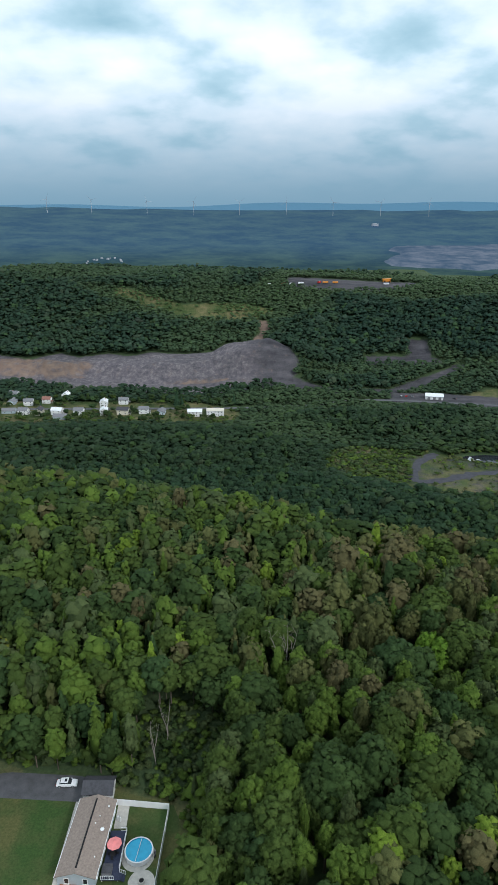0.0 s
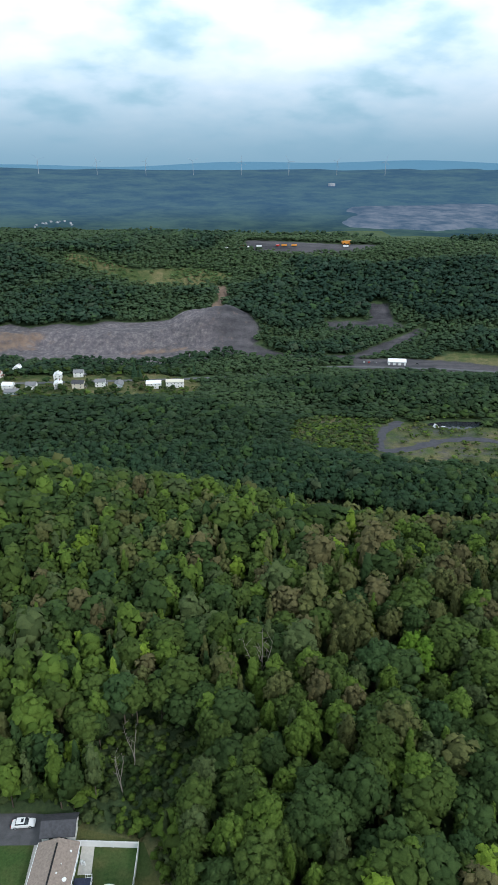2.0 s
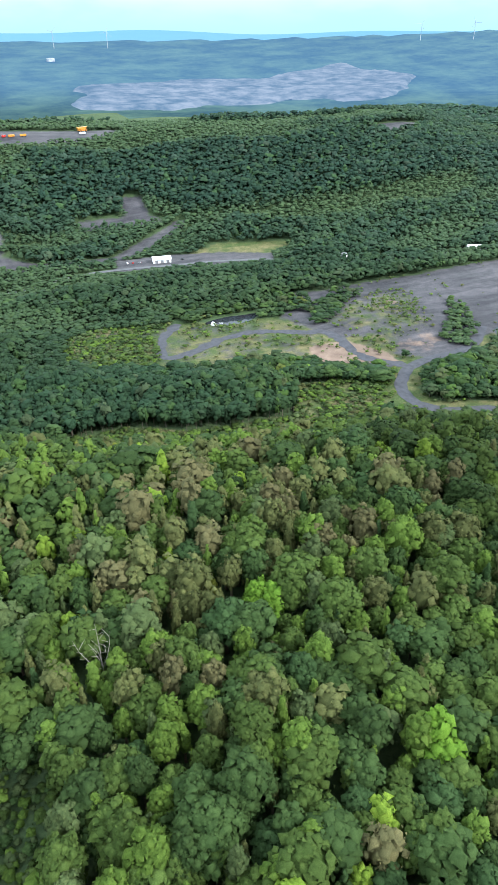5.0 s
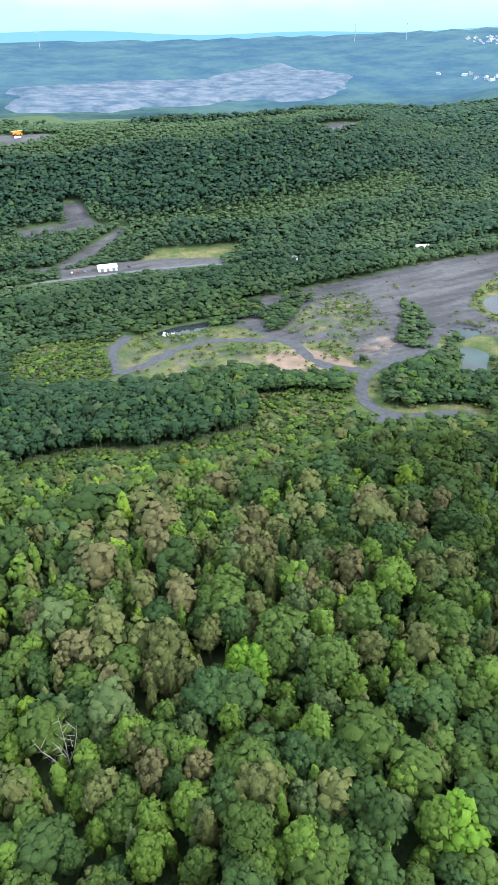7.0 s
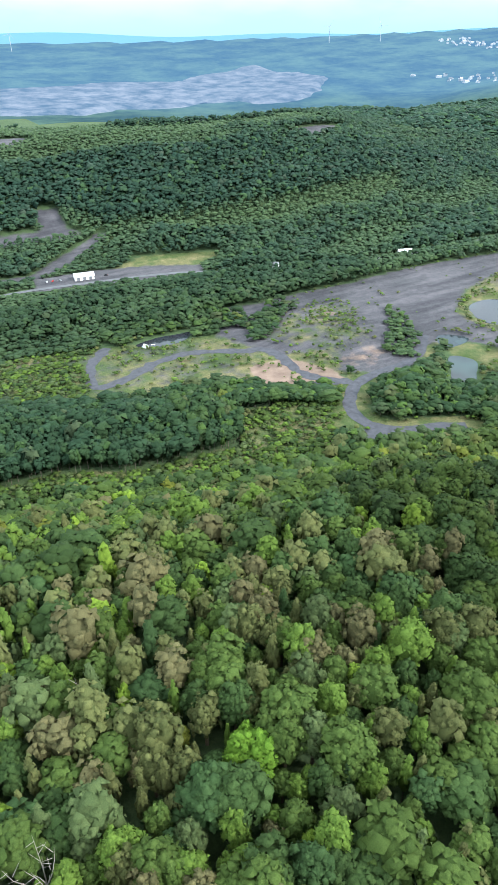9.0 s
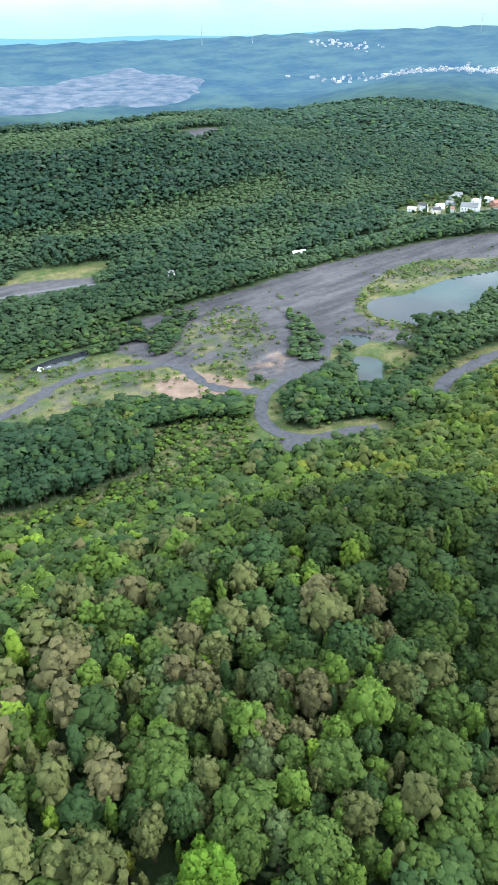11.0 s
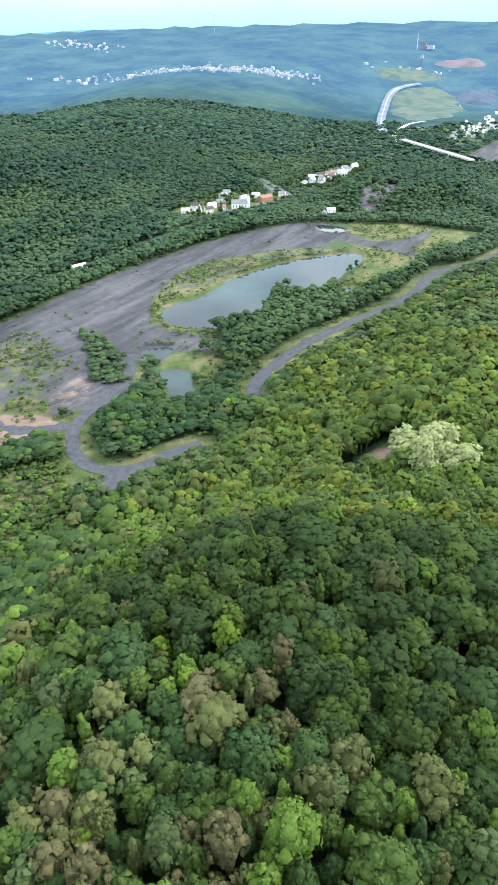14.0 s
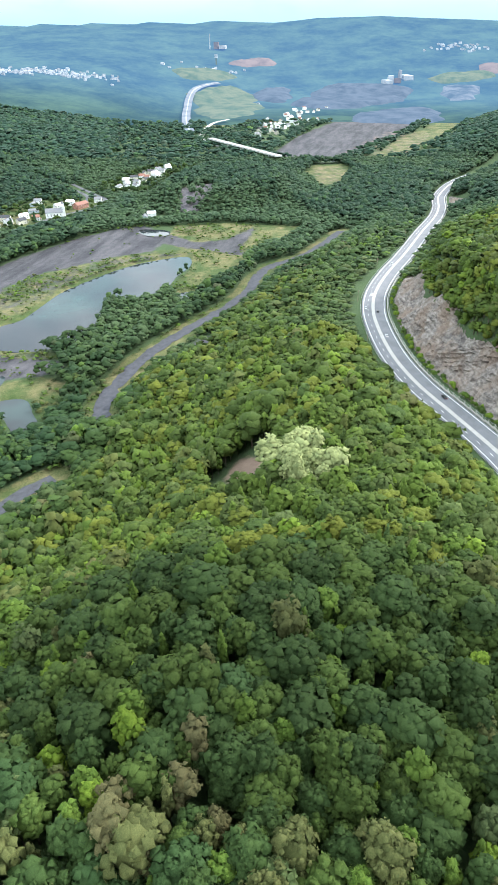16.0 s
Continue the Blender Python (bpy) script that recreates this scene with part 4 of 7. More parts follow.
def build_woods():
    rng = np.random.default_rng(11)
    fine = crown_set(100, 88, 5, (76,), 900, 0.050, core=2)
    close = crown_set(300, 60, 4, (78,), 150, 0.064, core=2)
    mid = crown_set(500, 34, 4, (78,), 36, 0.095)
    slim = crown_set(700, 14, 4, (80,), 12, 0.14)
    low = crown_set(900, 8, 4, (80,), 0, 0.1, 6, core=0)
    small = crown_set(1000, 6, 4, (82,), 0, 0.1, 6, core=0)
    tiny = crown_set(1100, 4, 4, (82,), 0, 0.1, core=0)
    wide = np.array([9.6, 7.9, 7.4, 5.4])
    tall = np.array([13.6, 14.4, 15.6, 14.6])
    # hill under and ahead of the path
    x, y = scatter(-190, 470, 40, 510, 4.95, rng)
    keep = forest_mask(x, y) & in_view(x, y, -30, 110) & ((to_line(x, y, FOOT_SOUTH)[0] < 12) | (np.hypot(x - 30, y - 80) < 470))
    keep &= (np.hypot((x + 17) / 1.0, (y - 124) / 1.3) > 11) & (np.hypot((x - 297) / 1.7, y - 198) > 19)
    x, y = x[keep], y[keep]
    col, grow = pick_colours(x, y, rng, True)
    size = np.exp(rng.normal(size=len(x)) * 0.2).clip(0.6, 1.5) * (1 + 0.20 * smooth((x - 110) / 60))
    h, w = tall[grow] * size ** 0.7 * rng.uniform(0.9, 1.1, len(x)), wide[grow] * size * rng.uniform(0.85, 1.15, len(x))
    # the stretch that the path passes nearest: trees of their own
    d = np.abs(to_line(x, y, [(4, 104), (40, 138), (78, 156), (112, 142)])[0])
    order = np.argsort(d)[:300]
    own = np.zeros(len(x), bool)
    own[order] = True
    pale = (np.hypot((x - 281), (y - 174)) < 13) | (np.hypot(x - 259, y - 161) < 9)
    col[pale], grow[pale] = PALETTE["pale"], 0
    h[pale] *= 1.25
    spring = (np.hypot(x - 49, y - 147) < 4.6) | (np.hypot(x - 64, y - 101) < 3.4)
    col[spring], grow[spring] = (0.088, 0.160, 0.018), 1
    # fuller crowns on the hilltop and on the slope above the highway
    d = d - 75 * smooth((x - 110) / 60) * smooth((400 - x) / 60) * smooth((285 - y) / 40)
    d[own] = -1000
    rank = np.argsort(np.argsort(d))
    rank[pale] = 600
    ring = (rank >= 300) & (rank < 1850)
    rest = (rank >= 1850) & (rank < 3900)
    last = rank >= 3900
    plant("hill_woods", close, x[ring], y[ring], h[ring], w[ring], col[ring], "dense mixed green and browning woods on the hilltop", rng, grow=grow[ring])
    plant("slope_woods", slim, x[last], y[last], h[last], w[last], col[last], "dense bright green woods on the hill's slopes", rng, grow=grow[last])
    plant("slope_woods", mid, x[rest], y[rest], h[rest], w[rest], col[rest], "dense bright green woods on the hill's slopes", rng, grow=grow[rest])
    meshes = [[mesh_from("crown", v, f, LEAF_OBJECT, normals=nn) for v, f, nn in form] for form in fine]
    tv, tf = trunk_template(7)
    trunk_me = mesh_from("trunk", tv, tf, BARK, shade=True)
    zs = land(x[own], y[own])
    for i, (tx, ty, tz, th, tw, tc, tg) in enumerate(zip(x[own], y[own], zs, h[own], w[own], col[own], grow[own])):
        brown = tc[0] > tc[1] * 0.97
        bright = tc[1] > 0.13
        label = "browning broadleaf tree with a lobed crown" if brown else "bright green broadleaf tree with a lobed crown" if bright else "dark green broadleaf tree with a lobed crown"
        tree = thing("tree", pose(tx, ty, tz, 0, 0, (i * 137.5) % 360), label, "tree", "trees on the hill")
        crown = part_mesh("crown", meshes[tg][i % len(meshes[tg])], tree)
        crown.scale, crown.color = (tw, tw, th), (*tc, 1)
        trunk = part_mesh("trunk", trunk_me, tree)
        trunk.scale = (th, th, th)
    # valley floor and the hillside across it
    for lo, hi, step, crowns in ((150, 500, 6.3, slim), (500, 800, 6.4, low), (800, 1450, 6.4, small)):
        x, y = scatter(-420, 1500, -330, 1300, step, rng)
        r = np.hypot(x - 30, y - 80)
        keep = in_view(x, y, -28, 112) & (r < hi) & (r >= lo)
        x, y, r = x[keep], y[keep], r[keep]
        hill = (x > -190) & (x < 470) & (y > 40) & (y < 510) & ((to_line(x, y, FOOT_SOUTH)[0] < 12) | (r < 470))
        keep = (forest_mask(x, y) | ((in_area(x, y, HILL_SCAR) > -8) & (rng.random(len(x)) < 0.3))) & ~hill & ~back_slope(x, y)
        x, y = x[keep], y[keep]
        old = stand_age(x, y)
        size = rng.uniform(0.7, 1.3, len(x))
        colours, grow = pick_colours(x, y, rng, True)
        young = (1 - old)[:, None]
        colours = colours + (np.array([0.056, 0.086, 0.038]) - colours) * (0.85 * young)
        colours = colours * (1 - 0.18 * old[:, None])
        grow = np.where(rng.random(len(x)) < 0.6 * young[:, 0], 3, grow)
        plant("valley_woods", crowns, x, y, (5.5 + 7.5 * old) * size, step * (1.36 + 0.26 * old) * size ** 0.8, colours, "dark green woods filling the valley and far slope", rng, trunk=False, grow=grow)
    x, y = scatter(330, 860, -40, 160, 5.2, rng)
    dh = to_line(x, y, HWY)[0]
    keep = (dh < -36) & (dh > -105)
    x, y = x[keep], y[keep]
    size = rng.uniform(0.6, 1.2, len(x))
    plant("bank_woods", slim, x, y, 10.0 * size, 10.5 * size, pick_colours(x, y, rng), "green woods on the steep bank above the rock", rng)
    # beyond the crest
    x, y = scatter(-1000, 2300, -500, 2300, 11.0, rng)
    r = np.hypot(x - 30, y - 80)
    keep = forest_mask(x, y) & ~back_slope(x, y) & in_view(x, y) & (r >= 1450) & (r < 2100) & ((land(x, y) > -82) | (rng.random(len(x)) < 0.4))
    x, y = x[keep], y[keep]
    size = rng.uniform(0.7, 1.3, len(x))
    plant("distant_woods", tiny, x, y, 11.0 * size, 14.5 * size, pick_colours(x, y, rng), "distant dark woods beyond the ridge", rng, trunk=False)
    # the hill behind the start
    for step, crowns in ((7.2, slim), (14.0, low)):
        x, y = scatter(-700, 420, -700, 44, step, rng)
        close_by = (x > -260) & (x < 330) & (y > -90)
        keep = forest_mask(x, y) & (to_line(x, y, HWY)[0] > 30) & ~((x > -190) & (y > 38)) & (close_by if step < 10 else ~close_by)
        x, y = x[keep], y[keep]
        size = rng.uniform(0.75, 1.25, len(x))
        plant("hill_woods", crowns, x, y, 13.5 * size, 1.45 * step * size, pick_colours(x, y, rng), "dark woods on the hill's back", rng, trunk=False)
    # shrubs on the open ground
    x, y = scatter(20, 940, 300, 620, 4.2, rng)
    spoil, grass, clay = areas(x, y)
    dens = np.where(in_area(x, y, BRUSH) > 0, 0.8, np.where(spoil > 0.5, 0.02, np.where(grass > 0.5, 0.24, 0.0)))
    dens = np.where((in_area(x, y, SPOIL_MOUND) > 4) | (in_area(x, y, MARSH_EDGE) > 3), 0.36, dens)
    dens = np.where((in_area(x, y, BRUSH_EAST) > 0), 0.6, dens)
    dens = np.maximum(dens, np.where((spoil > 0.4) & (spoil < 0.7), 0.16, 0))
    water = np.max([in_area(x, y, p) for p in PONDS], axis=0)
    dens = np.where((water < -5) & (water > -12), 0.6, dens)
    dens = np.where(water > -5, 0, dens)
    for road in (LOOP_ROAD, FOOT_ROAD, WEST_ROAD, SPUR_ROAD):
        dens = np.where(np.abs(to_line(x, y, road)[0]) < 7, 0, dens)
    keep = rng.random(len(x)) < dens * np.clip(1 + 1.7 * wave(x * 3, y * 3), 0, 2)
    x, y = x[keep], y[keep]
    size = rng.uniform(0.4, 1.3, len(x))
    col = SHADES[rng.choice([1, 1, 2, 2, 5, 7], len(x))] * rng.uniform(0.8, 1.25, (len(x), 1))
    plant("shrubs", low, x, y, 2.6 * size, 3.8 * size, col, "low green shrubs on the open flats", rng, trunk=False, category="shrubs")
    x, y = scatter(20, 330, 325, 610, 2.7, rng)
    keep = (in_area(x, y, BRUSH) > 1) | (in_area(x, y, BRUSH_EAST) > 0) | (in_area(x, y, BRUSH_WEST) > 0)
    keep &= (rng.random(len(x)) < np.clip(0.70 + 0.9 * wave(x * 4, y * 4), 0.2, 0.95)) & (np.abs(to_line(x, y, LOOP_ROAD)[0]) > 7) & (np.abs(to_line(x, y, BRUSH_TRACK)[0]) > 3.5) & (in_area(x, y, DARK_PATCH) < 0)
    x, y = x[keep], y[keep]
    size = rng.uniform(0.5, 1.5, len(x)) ** 1.5
    col = SHADES[rng.choice([0, 1, 1, 2, 7], len(x))] * rng.uniform(0.75, 1.15, (len(x), 1))
    plant("brush", low, x, y, 1.9 * size, 3.6 * size, col, "dense bright green brush at the foot of the hill", rng, trunk=False, category="shrubs")
    x, y = scatter(-420, -5, 664, 756, 7.0, rng)
    dens = np.where(y < 692, 0.62, 0.16) * (in_area(x, y, ROW_GREEN) > 0) * (np.abs(to_line(x, y, VALLEY_ROAD)[0]) > 7)
    keep = rng.random(len(x)) < dens
    x, y = x[keep], y[keep]
    size = rng.uniform(0.5, 1.3, len(x))
    plant("garden_shrubs", low, x, y, 4.2 * size, 6.0 * size, SHADES[rng.choice([0, 1, 1, 8, 2], len(x))], "dark green garden shrubs about the houses", rng, trunk=False, category="shrubs")
    # undergrowth along the lawn and in the gap by the dead tree, low boughs at the wood's edge
    x, y = scatter(-105, 6, 56, 150, 1.7, rng)
    edge = in_area(x, y, LAWN)
    gap = np.hypot(x + 17, (y - 124) / 1.3) < 13
    keep = ((edge < 1.0) & (edge > -8)) | (gap & (edge < 1))
    keep &= ~((x < -32) & (y < 120.5)) & (rng.random(len(x)) < 0.8)
    keep &= ~((x < -60) & (x > -80) & (y < 152))
    x, y, edge, gap = x[keep], y[keep], edge[keep], gap[keep]
    size = rng.uniform(0.5, 1.4, len(x)) * (1 + 1.9 * smooth((-edge - 1.5) / 3) * ~gap)
    col = SHADES[rng.choice([0, 1, 1, 2, 7], len(x))] * rng.uniform(0.65, 1.0, (len(x), 1))
    plant("undergrowth", slim, x, y, 1.8 * size, 2.4 * size, col, "dark green undergrowth at the wood's edge", rng, trunk=False, category="shrubs")
    # young growth in the clearing on the far ridge
    x, y = scatter(-300, 150, 985, 1110, 6.0, rng)
    keep = (np.maximum(in_area(x, y, RIDGE_CLEARING), in_area(x, y, YOUNG_GLADE)) > 0) & (rng.random(len(x)) < np.clip(0.45 + 0.9 * wave(x * 3, y * 3), 0.05, 0.9)) & (in_area(x, y, CLAY_SCAR) < 0) & (in_area(x, y, TRUCK_YARD) < 0)
    x, y = x[keep], y[keep]
    size = rng.uniform(0.5, 1.3, len(x))
    plant("saplings", low, x, y, 4.0 * size, 6.0 * size, np.array([0.066, 0.112, 0.042]) * rng.uniform(0.8, 1.2, (len(x), 1)), "pale green saplings in a ridge clearing", rng, trunk=False, category="shrubs")
    # bushes between the guard fence and the rock
    pts = curve_through(HIGHWAY, 3.0)
    t = np.gradient(pts[:, :2], axis=0)
    t /= np.linalg.norm(t, axis=1)[:, None]
    off = rng.uniform(13.5, 17.5, len(pts))
    x, y = pts[:, 0] + t[:, 1] * off, pts[:, 1] - t[:, 0] * off
    keep = (x > 330) & (x < 760) & (rng.random(len(x)) < 0.75)
    x, y = x[keep], y[keep]
    size = rng.uniform(0.5, 1.4, len(x))
    plant("roadside_bushes", mid, x, y, 3.4 * size, 4.2 * size, SHADES[rng.choice([1, 2, 2, 3], len(x))], "green bushes below the rock cut", rng, trunk=False, category="shrubs")


build_woods()


# ---- materials of the built things ----
WHITE = plain("white_siding", (0.74, 0.74, 0.72), 0.6, 0.35, scale=0.8, amount=0.1)
CREAM = plain("cream_siding", (0.60, 0.56, 0.46), 0.65, 0.3, scale=0.8, amount=0.12)
BLUE_GREY = plain("blue_grey_siding", (0.42, 0.49, 0.53), 0.6, 0.35, scale=0.8, amount=0.12)
BRICK = plain("red_brick", (0.30, 0.15, 0.11), 0.85, 0.2, scale=3.0, amount=0.25)
SHINGLE = plain("brown_grey_shingle", (0.262, 0.212, 0.178), 0.9, 0.2, scale=2.2, amount=0.28, bump=0.02)
DARK_ROOF = plain("dark_shingle", (0.065, 0.065, 0.072), 0.85, 0.25, scale=1.5, amount=0.3)
GREY_ROOF = plain("grey_shingle", (0.19, 0.19, 0.20), 0.85, 0.25, scale=1.5, amount=0.25)
RED_ROOF = plain("rust_roof", (0.26, 0.13, 0.10), 0.85, 0.25, scale=1.5, amount=0.25)
WHITE_METAL = plain("white_sheet_metal", (0.76, 0.77, 0.78), 0.4, 0.5, scale=0.4, amount=0.08)
GALV = plain("galvanised_steel", (0.52, 0.53, 0.54), 0.45, 0.5, 0.7, scale=1.0, amount=0.15)
DECK_BLUE = plain("dark_blue_deck_boards", (0.035, 0.042, 0.075), 0.75, 0.3, scale=1.4, amount=0.25)
VINYL = plain("white_vinyl", (0.80, 0.80, 0.79), 0.45, 0.4, scale=1.0, amount=0.06)
CORAL = plain("coral_canvas", (0.80, 0.27, 0.26), 0.85, 0.2, scale=1.5, amount=0.12)
TIMBER = plain("orange_timber", (0.42, 0.17, 0.055), 0.7, 0.3, scale=1.5, amount=0.25)
TYRE = plain("black_rubber", (0.02, 0.02, 0.021), 0.85, 0.2, amount=0.1)
CAR_WHITE = plain("white_car_paint", (0.80, 0.80, 0.80), 0.18, 0.6, scale=0.5, amount=0.03)
CAR_BLACK = plain("black_car_paint", (0.015, 0.015, 0.017), 0.15, 0.6, scale=0.5, amount=0.05)
CAR_SILVER = plain("silver_car_paint", (0.45, 0.46, 0.47), 0.22, 0.6, 0.5, scale=0.5, amount=0.05)
CAR_RED = plain("red_car_paint", (0.45, 0.035, 0.03), 0.2, 0.6, scale=0.5, amount=0.05)
ORANGE = plain("orange_machine_paint", (0.62, 0.24, 0.03), 0.45, 0.4, scale=0.5, amount=0.15)
GLASS = plain("dark_window_glass", (0.03, 0.035, 0.04), 0.08, 0.6, scale=0.5, amount=0.1)
LAMP = plain("lamp_lens", (0.7, 0.68, 0.62), 0.2, 0.5, amount=0.05)
TAIL = plain("red_lens", (0.4, 0.02, 0.02), 0.25, 0.5, amount=0.05)
POOL_BLUE = plain("pool_water", (0.035, 0.36, 0.56), 0.05, 0.5, scale=0.9, amount=0.14, bump=0.02)
STONE = plain("pale_flagstone", (0.50, 0.47, 0.42), 0.85, 0.25, scale=1.2, amount=0.2)
TARP = plain("white_tarpaulin", (0.76, 0.77, 0.78), 0.6, 0.3, amount=0.08)
POLE_WOOD = plain("weathered_pole", (0.24, 0.19, 0.15), 0.9, 0.15, scale=2.0, amount=0.25)


def rock_shade(s):
    """Bedded grey-brown rock: tilted strata, rusty stains and pale broken faces."""
    pos = s.place()
    mp = s.n("Mapping")
    mp.inputs["Rotation"].default_value = (0.5, 0.35, 0.7)
    mp.inputs["Scale"].default_value = (0.09, 0.16, 0.9)
    s.link(pos, mp.inputs["Vector"])
    beds, grain, stain = s.noise(0.8, 7, mp.outputs[0], 0.7), s.noise(0.33, 7, rough=0.8), s.noise(0.06, 5)
    c = s.ramp(beds, (0.36, (0.050, 0.042, 0.042)), (0.68, (0.400, 0.350, 0.310)), (0.52, (0.180, 0.150, 0.132)))
    c = s.mix(0.45, c, s.ramp(grain, (0.38, (0.045, 0.040, 0.038)), (0.66, (0.420, 0.375, 0.335))))
    c = s.mix(s.ramp(stain, (0.45, (0.0, 0.0, 0.0)), (0.62, (0.6, 0.6, 0.6))), c, (0.17, 0.115, 0.080))
    s.base(c, 0.92, 0.2)
    s.bump(grain, 0.8, 0.9)


ROCK = mat("bedded_rock", rock_shade)


# ---- solids ----
def box(bm, cx, cy, cz, sx, sy, sz, turn=0.0, bevel=0.0):
    m = Matrix.Translation((cx, cy, cz)) @ Matrix.Rotation(turn, 4, "Z") @ Matrix.Diagonal((sx, sy, sz, 1))
    made = bmesh.ops.create_cube(bm, size=1.0, matrix=m)
    if bevel:
        edges = list({e for v in made["verts"] for e in v.link_edges})
        bmesh.ops.bevel(bm, geom=edges, offset=bevel, segments=1, affect="EDGES")
    return bm


def rod(bm, a, b, r0, r1=None, sides=8):
    a, b = Vector(a), Vector(b)
    d = b - a
    m = Matrix.Translation((a + b) / 2) @ d.to_track_quat("Z", "Y").to_matrix().to_4x4()
    bmesh.ops.create_cone(bm, cap_ends=True, segments=sides, radius1=r0, radius2=r0 if r1 is None else r1, depth=d.length, matrix=m)
    return bm


def prism(bm, outline, y0, y1):
    """A solid with the given x, z outline, drawn out along y."""
    a, b = [bm.verts.new((x, y0, z)) for x, z in outline], [bm.verts.new((x, y1, z)) for x, z in outline]
    n = len(outline)
    bm.faces.new(a), bm.faces.new(b[::-1])
    for i in range(n):
        bm.faces.new((a[i], b[i], b[(i + 1) % n], a[(i + 1) % n]))
    bmesh.ops.recalc_face_normals(bm, faces=bm.faces[:])
    return bm


def B():
    return bmesh.new()


def window(parent, x, y, z, w, h, side, sill=True):
    """A window with frame, pane and sill; side: the wall's outward normal along x or y."""
    nx, ny = side
    sx, sy = (0.12, w) if nx else (w, 0.12)
    fr = part("window", box(B(), x, y, z, sx, sy, h), VINYL, parent)
    part("pane", box(B(), x + nx * 0.045, y + ny * 0.045, z, 0.06 if nx else w - 0.24, 0.06 if ny else w - 0.24, h - 0.24), GLASS, fr)
    if sill:
        part("sill", box(B(), x + nx * 0.08, y + ny * 0.08, z - h / 2 - 0.03, 0.2 if nx else w + 0.2, 0.2 if ny else w + 0.2, 0.08), VINYL, fr)
    return fr


def gable_house(place, L, W, H, rise, wall, roof, label, storeys=2, chimney=True, porch=True, group="", rows=2, glazed=True):
    """A gabled house, ridge along y: walls, two roof slopes, door, porch, chimney and windows storey by storey."""
    ob = thing("house", place, label, "house", group)
    part("wall", prism(B(), [(-W / 2, -1.0), (W / 2, -1.0), (W / 2, H), (0, H + rise), (-W / 2, H)], -L / 2, L / 2), wall, ob)
    for s in (-1, 1):
        part("roof", prism(B(), [(s * (W / 2 + 0.45), H - rise * 0.9 / W), (0, H + rise + 0.02), (0, H + rise + 0.26), (s * (W / 2 + 0.45), H - rise * 0.9 / W + 0.22)], -L / 2 - 0.4, L / 2 + 0.4), roof, ob)
    step = H / storeys
    for k in range(storeys if glazed else 0):
        z = step * (k + 0.55)
        for i in range(rows):
            y = (i + 0.5) / rows * L - L / 2
            for s in (-1, 1):
                window(ob, s * W / 2, y, z, 1.1, 1.5, (s, 0), False)
        for i in (-1, 1):
            for s in (-1, 1):
                window(ob, i * W * 0.26, s * L / 2, z, 1.1, 1.5, (0, s), False)
    d = part("door", box(B(), 0, -L / 2, 1.05, 1.0, 0.14, 2.1), POLE_WOOD, ob)
    part("handle", box(B(), 0.36, -L / 2 - 0.09, 1.0, 0.08, 0.06, 0.14), GALV, d)
    if chimney:
        part("chimney", box(B(), W * 0.18, L * 0.2, H + rise * 0.75, 0.8, 0.8, 2.4), BRICK, ob)
    if porch:
        p = part("porch", box(B(), 0, -L / 2 - 1.2, 2.75, W * 0.8, 2.4, 0.2), roof, ob)
        for s in (-1, 1):
            part("post", rod(B(), (s * W * 0.36, -L / 2 - 2.2, -0.6), (s * W * 0.36, -L / 2 - 2.2, 2.65), 0.09), VINYL, p)
    return ob


def at_land(x, y, turn=0.0, lift=0.0):
    return pose(x, y, land_at(x, y) + lift, 0, 0, turn)


